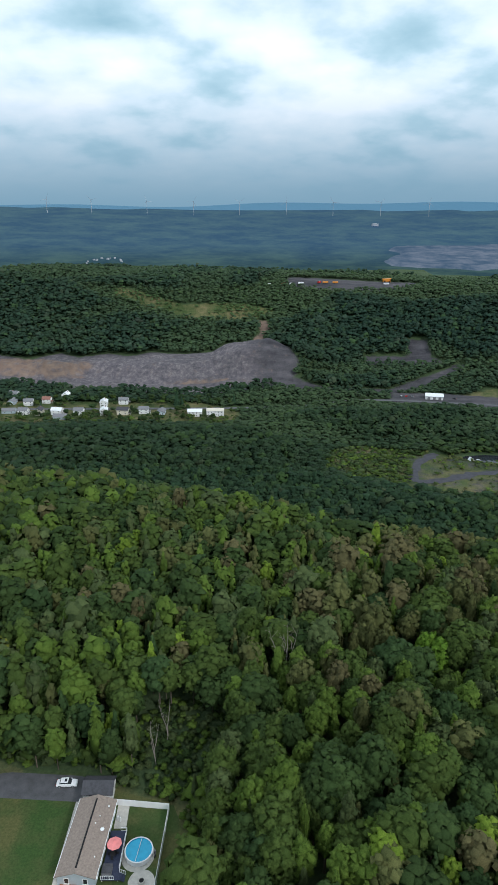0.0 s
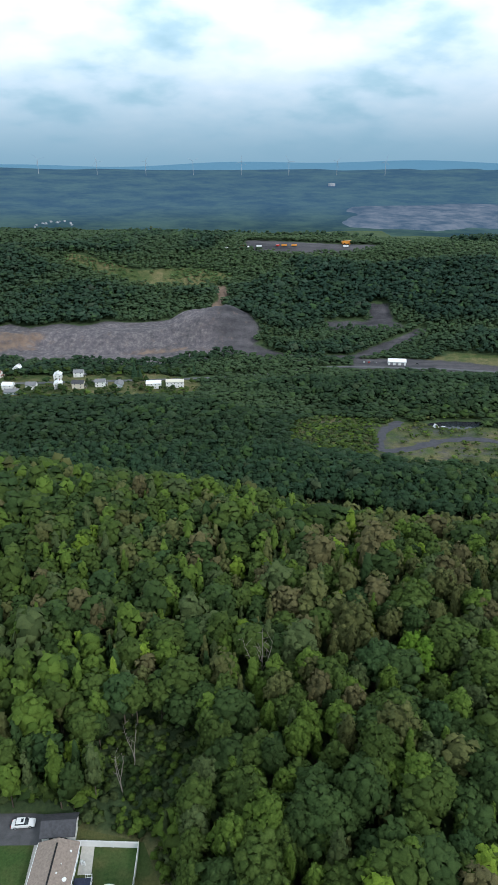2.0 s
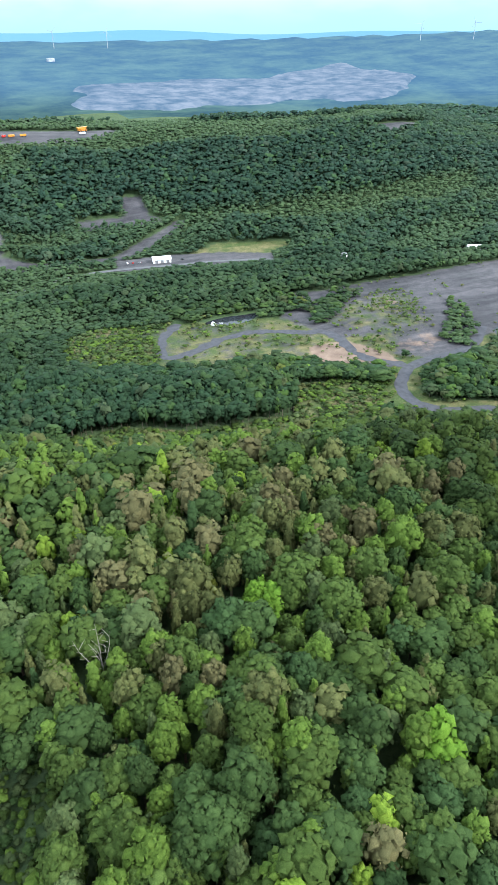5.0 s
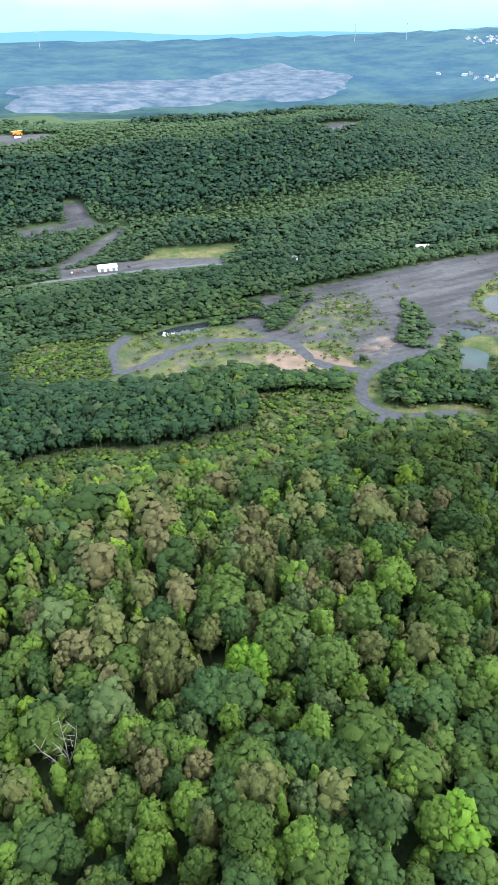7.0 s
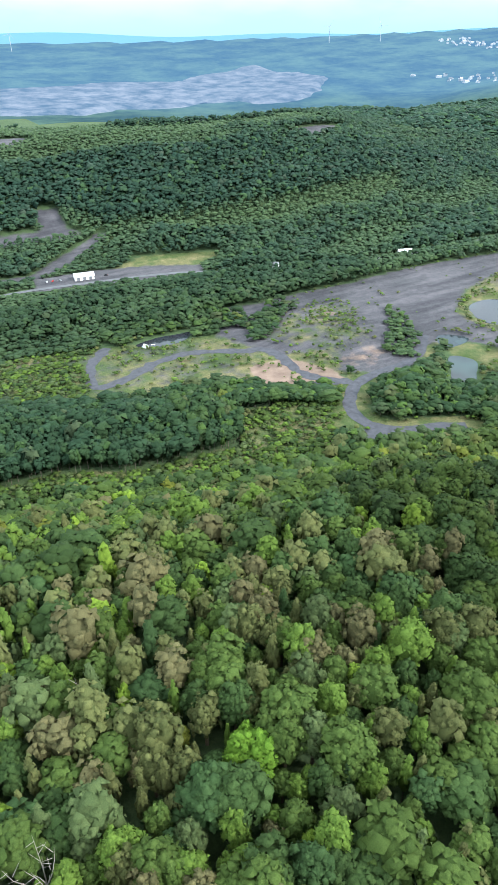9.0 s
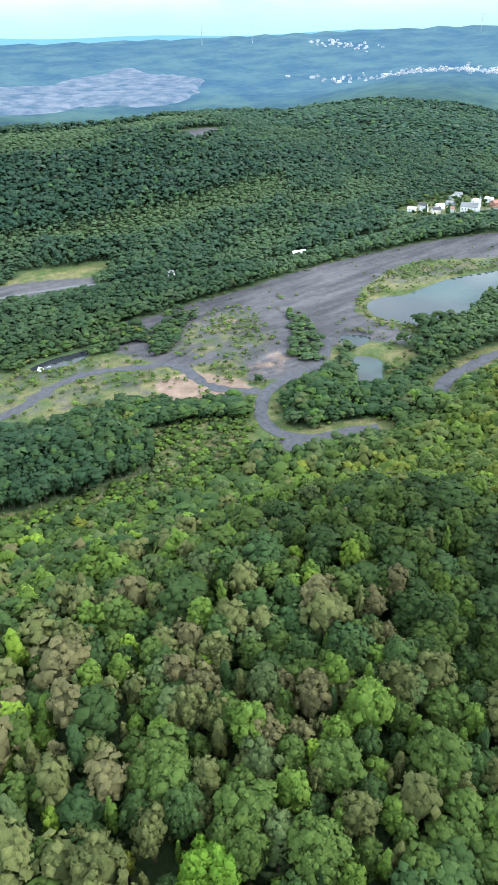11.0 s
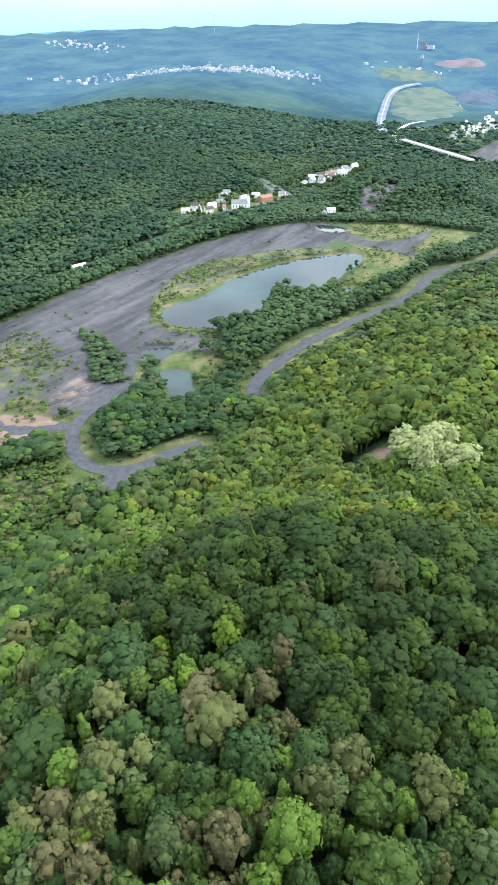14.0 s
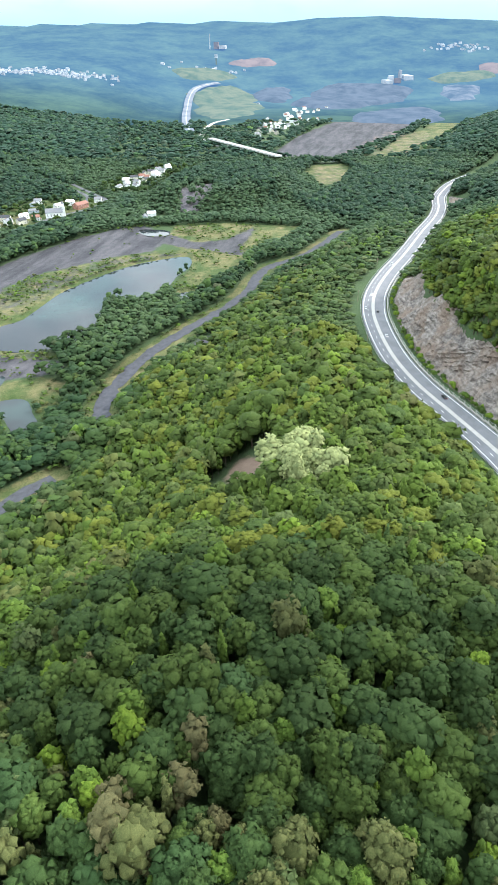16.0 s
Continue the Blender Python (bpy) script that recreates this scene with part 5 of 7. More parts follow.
# ---- the home beside the wood ----
def build_home():
    ob = thing("house", pose(-34.0, 100.1, 0, 0, 0, -2.5), "long single-storey home with a brown-grey shingle roof", "house")
    W, L, H, R = 7.6, 17.6, 2.8, 1.25
    part("wall", prism(B(), [(-W / 2, -0.5), (W / 2, -0.5), (W / 2, H), (0, H + R), (-W / 2, H)], -L / 2, L / 2), BLUE_GREY, ob, "pale blue-grey clapboard wall")
    for s in (-1, 1):
        sl = part("roof", prism(B(), [(s * 4.15, H - 0.12), (0, H + R + 0.02), (0, H + R + 0.2), (s * 4.15, H + 0.08)], -L / 2 - 0.35, L / 2 + 0.35), SHINGLE, ob)
        part("gutter", box(B(), s * 4.22, 0, H - 0.06, 0.14, L + 0.7, 0.12), VINYL, sl, "white gutter")
    part("ridge_vent", box(B(), 0, 0, H + R + 0.23, 0.34, L - 1.5, 0.09), TYRE, ob, "dark ridge vent")
    for x, y, r, h in ((1.7, 4.0, 0.09, 0.5), (1.2, 2.2, 0.12, 0.35), (2.9, 1.2, 0.3, 0.45), (2.9, 6.8, 0.16, 0.4), (2.9, -5.0, 0.12, 0.4)):
        z = H + R * (1 - x / 4.1)
        v = part("roof_vent", rod(B(), (x, y, z), (x, y, z + h), r, r * 0.8, 10), GALV, ob, "metal roof vent")
        part("cap", rod(B(), (x, y, z + h), (x, y, z + h + 0.08), r * 1.5, r * 0.6, 10), VINYL, v)
    for i in range(6):
        for s in (-1, 1):
            window(ob, s * W / 2, -7 + i * 2.8, 1.5, 1.1, 1.2, (s, 0))
    for x in (-1.9, 1.9):
        window(ob, x, -L / 2, 1.6, 1.0, 1.5, (0, -1))
        window(ob, x, L / 2, 1.6, 1.0, 1.3, (0, 1))
    part("door", box(B(), W / 2, 2.0, 1.45, 0.14, 1.8, 2.1), GLASS, ob, "sliding glass door")
    st = part("entry_porch", box(B(), -1.5, -L / 2 - 1.3, 0.35, 3.4, 2.4, 0.7), TIMBER, ob, "orange-stained timber porch")
    for i in range(7):
        part("plank", box(B(), -3.0 + i * 0.5, -L / 2 - 1.3, 0.73, 0.46, 2.4, 0.05), TIMBER, st)
    # garage at the end of the drive
    g = thing("garage", pose(-34.4, 113.2, 0), "small white garage with a dark shingle roof", "garage")
    part("wall", prism(B(), [(-2.3, -0.4), (2.3, -0.4), (2.3, 2.6), (0, 3.9), (-2.3, 2.6)], -3.3, 3.3), WHITE, g).matrix_basis = Matrix.Rotation(math.pi / 2, 4, "Z")
    for s in (-1, 1):
        sl = part("roof", prism(B(), [(s * 2.7, 2.38), (0, 3.92), (0, 4.08), (s * 2.7, 2.54)], -3.6, 3.6), DARK_ROOF, g)
        sl.matrix_basis = Matrix.Rotation(math.pi / 2, 4, "Z")
    window(g, 1.6, -2.3, 1.5, 0.9, 0.9, (0, -1))
    d = part("door", box(B(), -1.4, -2.3, 1.0, 0.9, 0.14, 2.0), GLASS, g, "dark side door")
    part("handle", box(B(), -1.1, -2.4, 1.0, 0.08, 0.06, 0.12), GALV, d)
    part("garage_door", box(B(), -3.3, 0, 1.1, 0.12, 2.8, 2.2), VINYL, g)
    # deck with rails, and what stands on it
    deck = thing("deck", pose(-28.0, 97.6, 0), "raised dark blue deck with white railings", "deck")
    part("platform", box(B(), 0, 0, 0.72, 3.5, 11.0, 0.12), DECK_BLUE, deck)
    for i in range(12):
        part("board", box(B(), -1.6 + i * 0.29, 0, 0.80, 0.27, 10.9, 0.04), DECK_BLUE, deck)
    for x in (-1.6, 1.6):
        for i in range(4):
            part("post", box(B(), x, -5.2 + i * 3.45, 0.33, 0.14, 0.14, 0.7), VINYL, deck)

    def railing(a, b):
        a, b = Vector(a), Vector(b)
        d = (b - a)
        n = max(2, int(d.length / 0.42))
        rail = part("railing", rod(B(), a + Vector((0, 0, 1.0)), b + Vector((0, 0, 1.0)), 0.055, sides=6), VINYL, deck, "white vinyl railing")
        for i in range(n + 1):
            p = a + d * i / n
            part("baluster", box(B(), p.x, p.y, p.z + 0.5, 0.05 if i % 4 else 0.12, 0.05 if i % 4 else 0.12, 1.0), VINYL, rail)
        part("bottom_rail", rod(B(), a + Vector((0, 0, 0.1)), b + Vector((0, 0, 0.1)), 0.04, sides=6), VINYL, rail)
    z = 0.8
    railing((1.7, 5.4, z), (1.7, -3.6, z))
    railing((1.7, 5.4, z), (0.4, 5.4, z))
    railing((-1.7, -5.4, z), (0.9, -5.4, z))
    for i in range(4):
        part("step", box(B(), 1.9 + 0.3 * i, -4.6, 0.66 - 0.19 * i, 0.34, 1.5, 0.08), DECK_BLUE, deck)
    railing((1.8, -3.75, 0.6), (3.0, -3.75, -0.05))
    um = thing("patio_umbrella", pose(-28.1, 98.7, 0.82), "open coral-red octagonal patio umbrella on the deck", "umbrella")
    part("pole", rod(B(), (0, 0, 0), (0, 0, 2.25), 0.03), GALV, um)
    part("base", rod(B(), (0, 0, 0), (0, 0, 0.1), 0.3, 0.25, 12), TYRE, um)
    cp = part("canopy", rod(B(), (0, 0, 1.72), (0, 0, 2.28), 1.62, 0.05, 8), CORAL, um)
    for i in range(8):
        a = i * math.pi / 4
        part("rib", rod(B(), (0.05 * math.cos(a), 0.05 * math.sin(a), 2.29), (1.6 * math.cos(a), 1.6 * math.sin(a), 1.75), 0.02, sides=5), CORAL, cp)
    tb = thing("patio_table", pose(-28.1, 97.3, 0.82), "round dark patio table under the umbrella", "table")
    part("tabletop", rod(B(), (0, 0, 0.70), (0, 0, 0.74), 0.65, sides=16), TYRE, tb)
    for i in range(4):
        a = i * math.pi / 2 + 0.78
        part("leg", rod(B(), (0.4 * math.cos(a), 0.4 * math.sin(a), 0), (0.4 * math.cos(a), 0.4 * math.sin(a), 0.7), 0.025), TYRE, tb)
    ch = thing("patio_chair", pose(-27.2, 97.6, 0.82, 0, 0, 100), "dark metal patio chair on the deck", "chair", "chairs round the patio table")
    part("seat", box(B(), 0, 0, 0.44, 0.5, 0.5, 0.05, 0, 0.01), TYRE, ch)
    part("backrest", box(B(), 0, 0.25, 0.75, 0.5, 0.05, 0.6, 0, 0.01), TYRE, ch)
    for x in (-0.22, 0.22):
        for y in (-0.22, 0.22):
            part("leg", rod(B(), (x, y, 0), (x, y, 0.44), 0.02, sides=6), TYRE, ch)
    for p in ((-29.0, 97.4, 260), (-28.2, 96.3, 10), (-28.3, 99.9, 190)):
        copy_thing(ch, pose(p[0], p[1], 0.82, 0, 0, p[2]))
    hot = thing("hot_tub", pose(-28.7, 93.9, 0.82), "covered grey hot tub on the deck", "hot tub")
    part("tub", box(B(), 0, 0, 0.4, 2.0, 2.0, 0.8, 0, 0.08), GREY_ROOF, hot)
    part("cover", box(B(), 0, 0, 0.86, 2.1, 2.1, 0.12, 0, 0.04), DARK_ROOF, hot)
    # pool
    pool = thing("pool", pose(-23.0, 98.3, 0), "round above-ground pool with bright blue water", "pool")
    bm = B()
    bmesh.ops.create_cone(bm, cap_ends=False, segments=32, radius1=2.85, radius2=2.85, depth=1.32, matrix=Matrix.Translation((0, 0, 0.62)))
    part("wall", bm, WHITE_METAL, pool)
    part("water", rod(B(), (0, 0, 0.1), (0, 0, 1.12), 2.82, sides=32), POOL_BLUE, pool, "bright blue pool water")
    bm = B()
    for i in range(32):
        a, b = i * math.tau / 32, (i + 1) * math.tau / 32
        v = [bm.verts.new((r * math.cos(t), r * math.sin(t), 1.30)) for r, t in ((2.74, a), (2.98, a), (2.98, b), (2.74, b))]
        bm.faces.new(v)
    bmesh.ops.remove_doubles(bm, verts=bm.verts[:], dist=0.001)
    bmesh.ops.solidify(bm, geom=bm.faces[:], thickness=0.06)
    part("rim", bm, VINYL, pool, "white pool rim")
    for i in range(16):
        a = i * math.tau / 16
        part("upright", box(B(), 2.92 * math.cos(a), 2.92 * math.sin(a), 0.64, 0.1, 0.16, 1.28, a), VINYL, pool)
    part("hose", rod(B(), (0.3, 2.75, 1.36), (-0.35, -2.75, 1.36), 0.05, sides=6), VINYL, pool, "white pole laid across the pool")
    pm = thing("pool_pump", pose(-19.7, 98.4, 0), "grey pool pump and filter beside the pool", "pump")
    part("filter", rod(B(), (0, 0, 0), (0, 0, 0.9), 0.28, 0.24, 12), GREY_ROOF, pm)
    part("motor", rod(B(), (0.1, -0.5, 0.25), (0.1, -1.0, 0.25), 0.16, sides=10), TYRE, pm)
    # fence
    fe = thing("fence", pose(0, 0, 0), "white vinyl panel fence round the pool garden", "fence")
    line = [(-31.0, 110.2), (-17.9, 108.9), (-18.9, 84.0)]
    for (ax, ay), (bx, by) in zip(line[:-1], line[1:]):
        n = int(math.hypot(bx - ax, by - ay) / 2.4)
        ang = math.atan2(by - ay, bx - ax)
        for i in range(n + 1):
            x, y = ax + (bx - ax) * i / n, ay + (by - ay) * i / n
            p = part("post", box(B(), x, y, 0.95, 0.14, 0.14, 2.0), VINYL, fe)
            part("cap", rod(B(), (x, y, 1.95), (x, y, 2.06), 0.11, 0.01, 4), VINYL, p)
            if i < n:
                mx, my = ax + (bx - ax) * (i + 0.5) / n, ay + (by - ay) * (i + 0.5) / n
                pl = part("panel", box(B(), mx, my, 0.95, math.hypot(bx - ax, by - ay) / n - 0.13, 0.05, 1.7, ang), VINYL, fe)
                part("rail", box(B(), mx, my, 1.82, math.hypot(bx - ax, by - ay) / n - 0.13, 0.09, 0.1, ang), VINYL, pl)
    # propane tanks, fire pit, paving
    for i, (x, y) in enumerate(((-28.9, 106.3), (-28.4, 106.0))):
        t = thing("gas_cylinder", pose(x, y, 0.05), "upright white gas cylinder on the paving", "gas cylinder", "gas cylinders")
        part("tank", rod(B(), (0, 0, 0.05), (0, 0, 1.1), 0.24, sides=14), VINYL, t)
        part("dome", rod(B(), (0, 0, 1.1), (0, 0, 1.28), 0.24, 0.1, 14), VINYL, t)
        part("collar", rod(B(), (0, 0, 1.28), (0, 0, 1.42), 0.1, sides=10), GALV, t)
    pit = thing("fire_pit", pose(-21.6, 92.4, 0.06), "round dark fire pit on a pale paved circle", "fire pit")
    for i in range(12):
        a = i * math.tau / 12
        part("block", box(B(), 0.62 * math.cos(a), 0.62 * math.sin(a), 0.18, 0.24, 0.3, 0.34, a, 0.02), STONE, pit)
    part("bowl", rod(B(), (0, 0, 0.02), (0, 0, 0.24), 0.5, sides=14), TYRE, pit)

    def slab(name, outline, z, material, label, category):
        bm = B()
        lo = [bm.verts.new((x, y, z - 0.3)) for x, y in outline]
        hi = [bm.verts.new((x, y, z)) for x, y in outline]
        bm.faces.new(hi), bm.faces.new(lo[::-1])
        for i in range(len(lo)):
            k = (i + 1) % len(lo)
            bm.faces.new((lo[i], lo[k], hi[k], hi[i]))
        bmesh.ops.recalc_face_normals(bm, faces=bm.faces[:])
        return tagged(part(name, bm, material, None), label, category, kind="structure")
    disc = [(-21.6 + 2.7 * math.cos(a * math.tau / 24), 92.2 + 2.7 * math.sin(a * math.tau / 24)) for a in range(24)]
    slab("pavement", disc, 0.06, STONE, "round pale stone patio", "patio")
    ring = [(-23.2 + 3.5 * math.cos(a * math.tau / 28), 98.0 + 3.7 * math.sin(a * math.tau / 28)) for a in range(28)]
    slab("pavement", ring, 0.05, STONE, "pale stone border under the pool", "paving")
    slab("pavement", [(-29.5, 104.2), (-26.8, 104.2), (-27.0, 109.9), (-29.6, 110.1)], 0.07, STONE, "pale concrete pad beside the house", "paving")
    slab("pavement", [(-39.4, 84), (-37.9, 84), (-37.9, 111.0), (-39.4, 111.0)], 0.055, STONE, "pale concrete path along the house", "path")
    slab("driveway", [(-120, 113.5), (-60, 112.2), (-38.0, 110.9), (-37.0, 117.5), (-41, 118.2), (-60, 119.4), (-62, 127), (-70, 150), (-77, 150), (-70, 121), (-120, 120)], 0.05, DARK_ASPHALT, "dark asphalt driveway leading to the garage", "driveway")


build_home()


# ---- vehicles ----
def build_car(place, paint, label, length=4.7, group=""):
    ob = thing("car", place, label, "car", group)
    h = length / 2
    side = [(-h, 0.45), (-h + 0.05, 0.85), (-h + 0.9, 0.98), (-h + 1.3, 1.0), (h - 1.5, 0.95), (h - 0.25, 0.78), (h, 0.55), (h - 0.05, 0.3), (-h + 0.1, 0.3)]
    bm = prism(B(), side, -0.9, 0.9)
    bmesh.ops.bevel(bm, geom=bm.edges[:], offset=0.06, segments=2, affect="EDGES")
    body = part("body", bm, paint, ob)
    bm = prism(B(), [(-h + 0.75, 0.95), (-h + 1.35, 1.40), (0.35, 1.42), (1.15, 0.95)], -0.74, 0.74)
    bmesh.ops.bevel(bm, geom=bm.edges[:], offset=0.05, segments=1, affect="EDGES")
    part("windows", bm, GLASS, ob, "dark tinted glass")
    roof = part("roof", box(B(), -0.5, 0, 1.43, 1.75, 1.5, 0.07, 0, 0.02), paint, ob)
    part("sunroof", box(B(), -0.15, 0, 1.465, 0.55, 0.85, 0.02), GLASS, roof)
    for x in (-h + 0.85, h - 0.95):
        for y in (-0.82, 0.82):
            w = part("wheel", rod(B(), (x, y - 0.11, 0.33), (x, y + 0.11, 0.33), 0.33, sides=16), TYRE, ob)
            part("rim", rod(B(), (x, y - 0.125, 0.33), (x, y + 0.125, 0.33), 0.2, sides=12), GALV, w)
    for y in (-0.65, 0.65):
        part("headlight", box(B(), h - 0.1, y, 0.66, 0.14, 0.36, 0.14, 0, 0.02), LAMP, ob)
        part("tail_light", box(B(), -h + 0.02, y, 0.78, 0.1, 0.4, 0.14, 0, 0.02), TAIL, ob)
        part("mirror", box(B(), 0.95, y * 1.47, 1.0, 0.14, 0.18, 0.12, 0, 0.02), paint, body)
    return ob


build_car(pose(-42.6, 115.6, 0.05, 0, 0, 2), CAR_WHITE, "white saloon car parked on the dark driveway", 4.9)


# ---- dead trees ----
def bare_tree(place, height, seed, label, stems=3):
    """Leafless: a forked trunk whose crooked limbs break into twigs."""
    rng = random.Random(seed)
    ob = thing("dead_tree", place, label, "tree")
    fork = Vector((rng.uniform(-0.4, 0.4), rng.uniform(-0.4, 0.4), height * 0.2))
    part("trunk", rod(B(), (0, 0, -0.6), fork, height * 0.013, height * 0.010, 7), DEADWOOD, ob)
    for i in range(stems):
        a = i * math.tau / stems + rng.uniform(-0.5, 0.5)
        lean = rng.uniform(0.10, 0.26)
        pts = [fork]
        for k in range(4):
            pts.append(pts[-1] + Vector((math.cos(a) * lean + rng.uniform(-0.12, 0.12), math.sin(a) * lean + rng.uniform(-0.12, 0.12), 1.0)) * height * 0.2)
        bm = B()
        for k in range(4):
            rod(bm, pts[k], pts[k + 1], height * 0.0085 * (1 - 0.22 * k), height * 0.0085 * (0.78 - 0.22 * k), 6)
        limb = part("limb", bm, DEADWOOD, ob)
        for k in range(6):
            q = pts[1].lerp(pts[4], 0.12 + 0.15 * k)
            b = rng.uniform(0, 6.28)
            w = q + Vector((math.cos(b) * 0.8, math.sin(b) * 0.8, rng.uniform(0.5, 1.2))) * height * 0.11
            part("twig", rod(B(), q, w, height * 0.0032, height * 0.001, 5), DEADWOOD, limb)
    return ob


bare_tree(at_land(-22.5, 121.5), 13, 4, "tall leafless grey dead tree at the wood's edge")
bare_tree(at_land(-20.5, 127.0), 14, 6, "slender leafless dead tree in the dark gap", 2)
bare_tree(at_land(10.0, 146.5), 19, 9, "bleached leafless dead tree among green crowns", 4)
bare_tree(at_land(27, 172), 17, 12, "bare grey dead tree standing in the wood")
bare_tree(at_land(96, 150), 15, 15, "small bare grey dead tree in the wood")


# ---- the highway's cut, rails and traffic ----
def along(line, offset, t0, t1, step, lift=0.0):
    """Places at even steps beside a line, with its heading; t in metres along it."""
    p = curve_through(line, 2.0)
    d = np.r_[0, np.cumsum(np.linalg.norm(np.diff(p[:, :2], axis=0), axis=1))]
    out = []
    for s in np.arange(t0, min(t1, d[-1] - 3), step):
        x, y, z = (np.interp(s, d, p[:, k]) for k in range(3))
        x2, y2 = np.interp(s + 2, d, p[:, 0]), np.interp(s + 2, d, p[:, 1])
        a = math.atan2(y2 - y, x2 - x)
        out.append((x - math.sin(a) * offset, y + math.cos(a) * offset, z + lift, a))
    return out


def build_cut():
    """The rock face above the road: bedded ledges, stepped and broken."""
    stations = along(HIGHWAY, 0.0, 322, 650, 1.5)
    rng = np.random.default_rng(5)
    ns, nv = len(stations), 30
    v = np.zeros((ns, nv, 3))
    for i, (x, y, z, a) in enumerate(stations):
        u = i / (ns - 1)
        hgt = 37 * min(1, 0.35 + u * 6, 0.1 + (1 - u) * 4) * (0.85 + 0.15 * math.sin(u * 17))
        for k in range(nv):
            f = k / (nv - 1)
            q = f * 10 + u * 16 + 1.2 * math.sin(u * 23)
            bed = math.floor(q)
            ledge = 1.6 * math.sin(bed * 12.9898) + 1.1 * (q - bed) + 1.4 * math.sin(u * 31 + f * 4) + 0.8 * math.sin(u * 83 + f * 11)
            out = -(16 + 27 * f + ledge * min(1, f * 6) * min(1, (1 - f) * 6) + rng.normal() * 0.4)
            v[i, k] = (x - math.sin(a) * out, y + math.cos(a) * out, z - 0.6 + hgt * f ** 0.9 + rng.normal() * 0.35)
    i = (np.arange(ns - 1)[:, None] * nv + np.arange(nv - 1)[None]).ravel()
    quads = np.stack([i, i + nv, i + nv + 1, i + 1], 1)
    me = mesh_from("rock_face", v.reshape(-1, 3), quads, ROCK)
    tagged(new("rock_face", me), "bedded grey-brown rock cutting above the highway", "rock", kind="structure")


build_cut()


def build_outcrop():
    """A smaller slanting outcrop farther along the road: tilted beds breaking out of the wooded bank."""
    stations = along(HIGHWAY, 0.0, 930, 1080, 2.0)
    stations = [q for q in stations if 966 < q[0] < 1064]
    rng = np.random.default_rng(15)
    ns, nv = len(stations), 14
    v = np.zeros((ns, nv, 3))
    for i, (x, y, z, a) in enumerate(stations):
        u = i / (ns - 1)
        for k in range(nv):
            f = k / (nv - 1)
            out = -(14 + (8 + 16 * math.sin(math.pi * min(1, 0.15 + u))) * f)
            px, py = x - math.sin(a) * out, y + math.cos(a) * out
            q = f * 6 + u * 5
            ledge = 1.4 * (q - math.floor(q)) + 0.9 * math.sin(math.floor(q) * 12.9898)
            rim = min(1, f * 4, (1 - f) * 4, u * 6, (1 - u) * 6)
            v[i, k] = (px + rng.normal() * 0.2, py + rng.normal() * 0.2, land_at(px, py) - 0.5 + rim * (2.2 + ledge) + rng.normal() * 0.2)
    i = (np.arange(ns - 1)[:, None] * nv + np.arange(nv - 1)[None]).ravel()
    quads = np.stack([i, i + nv, i + nv + 1, i + 1], 1)
    me = mesh_from("rock_face", v.reshape(-1, 3), quads, ROCK)
    tagged(new("rock_face", me), "slanting pale rock outcrop on the wooded bank", "rock", kind="structure")


build_outcrop()


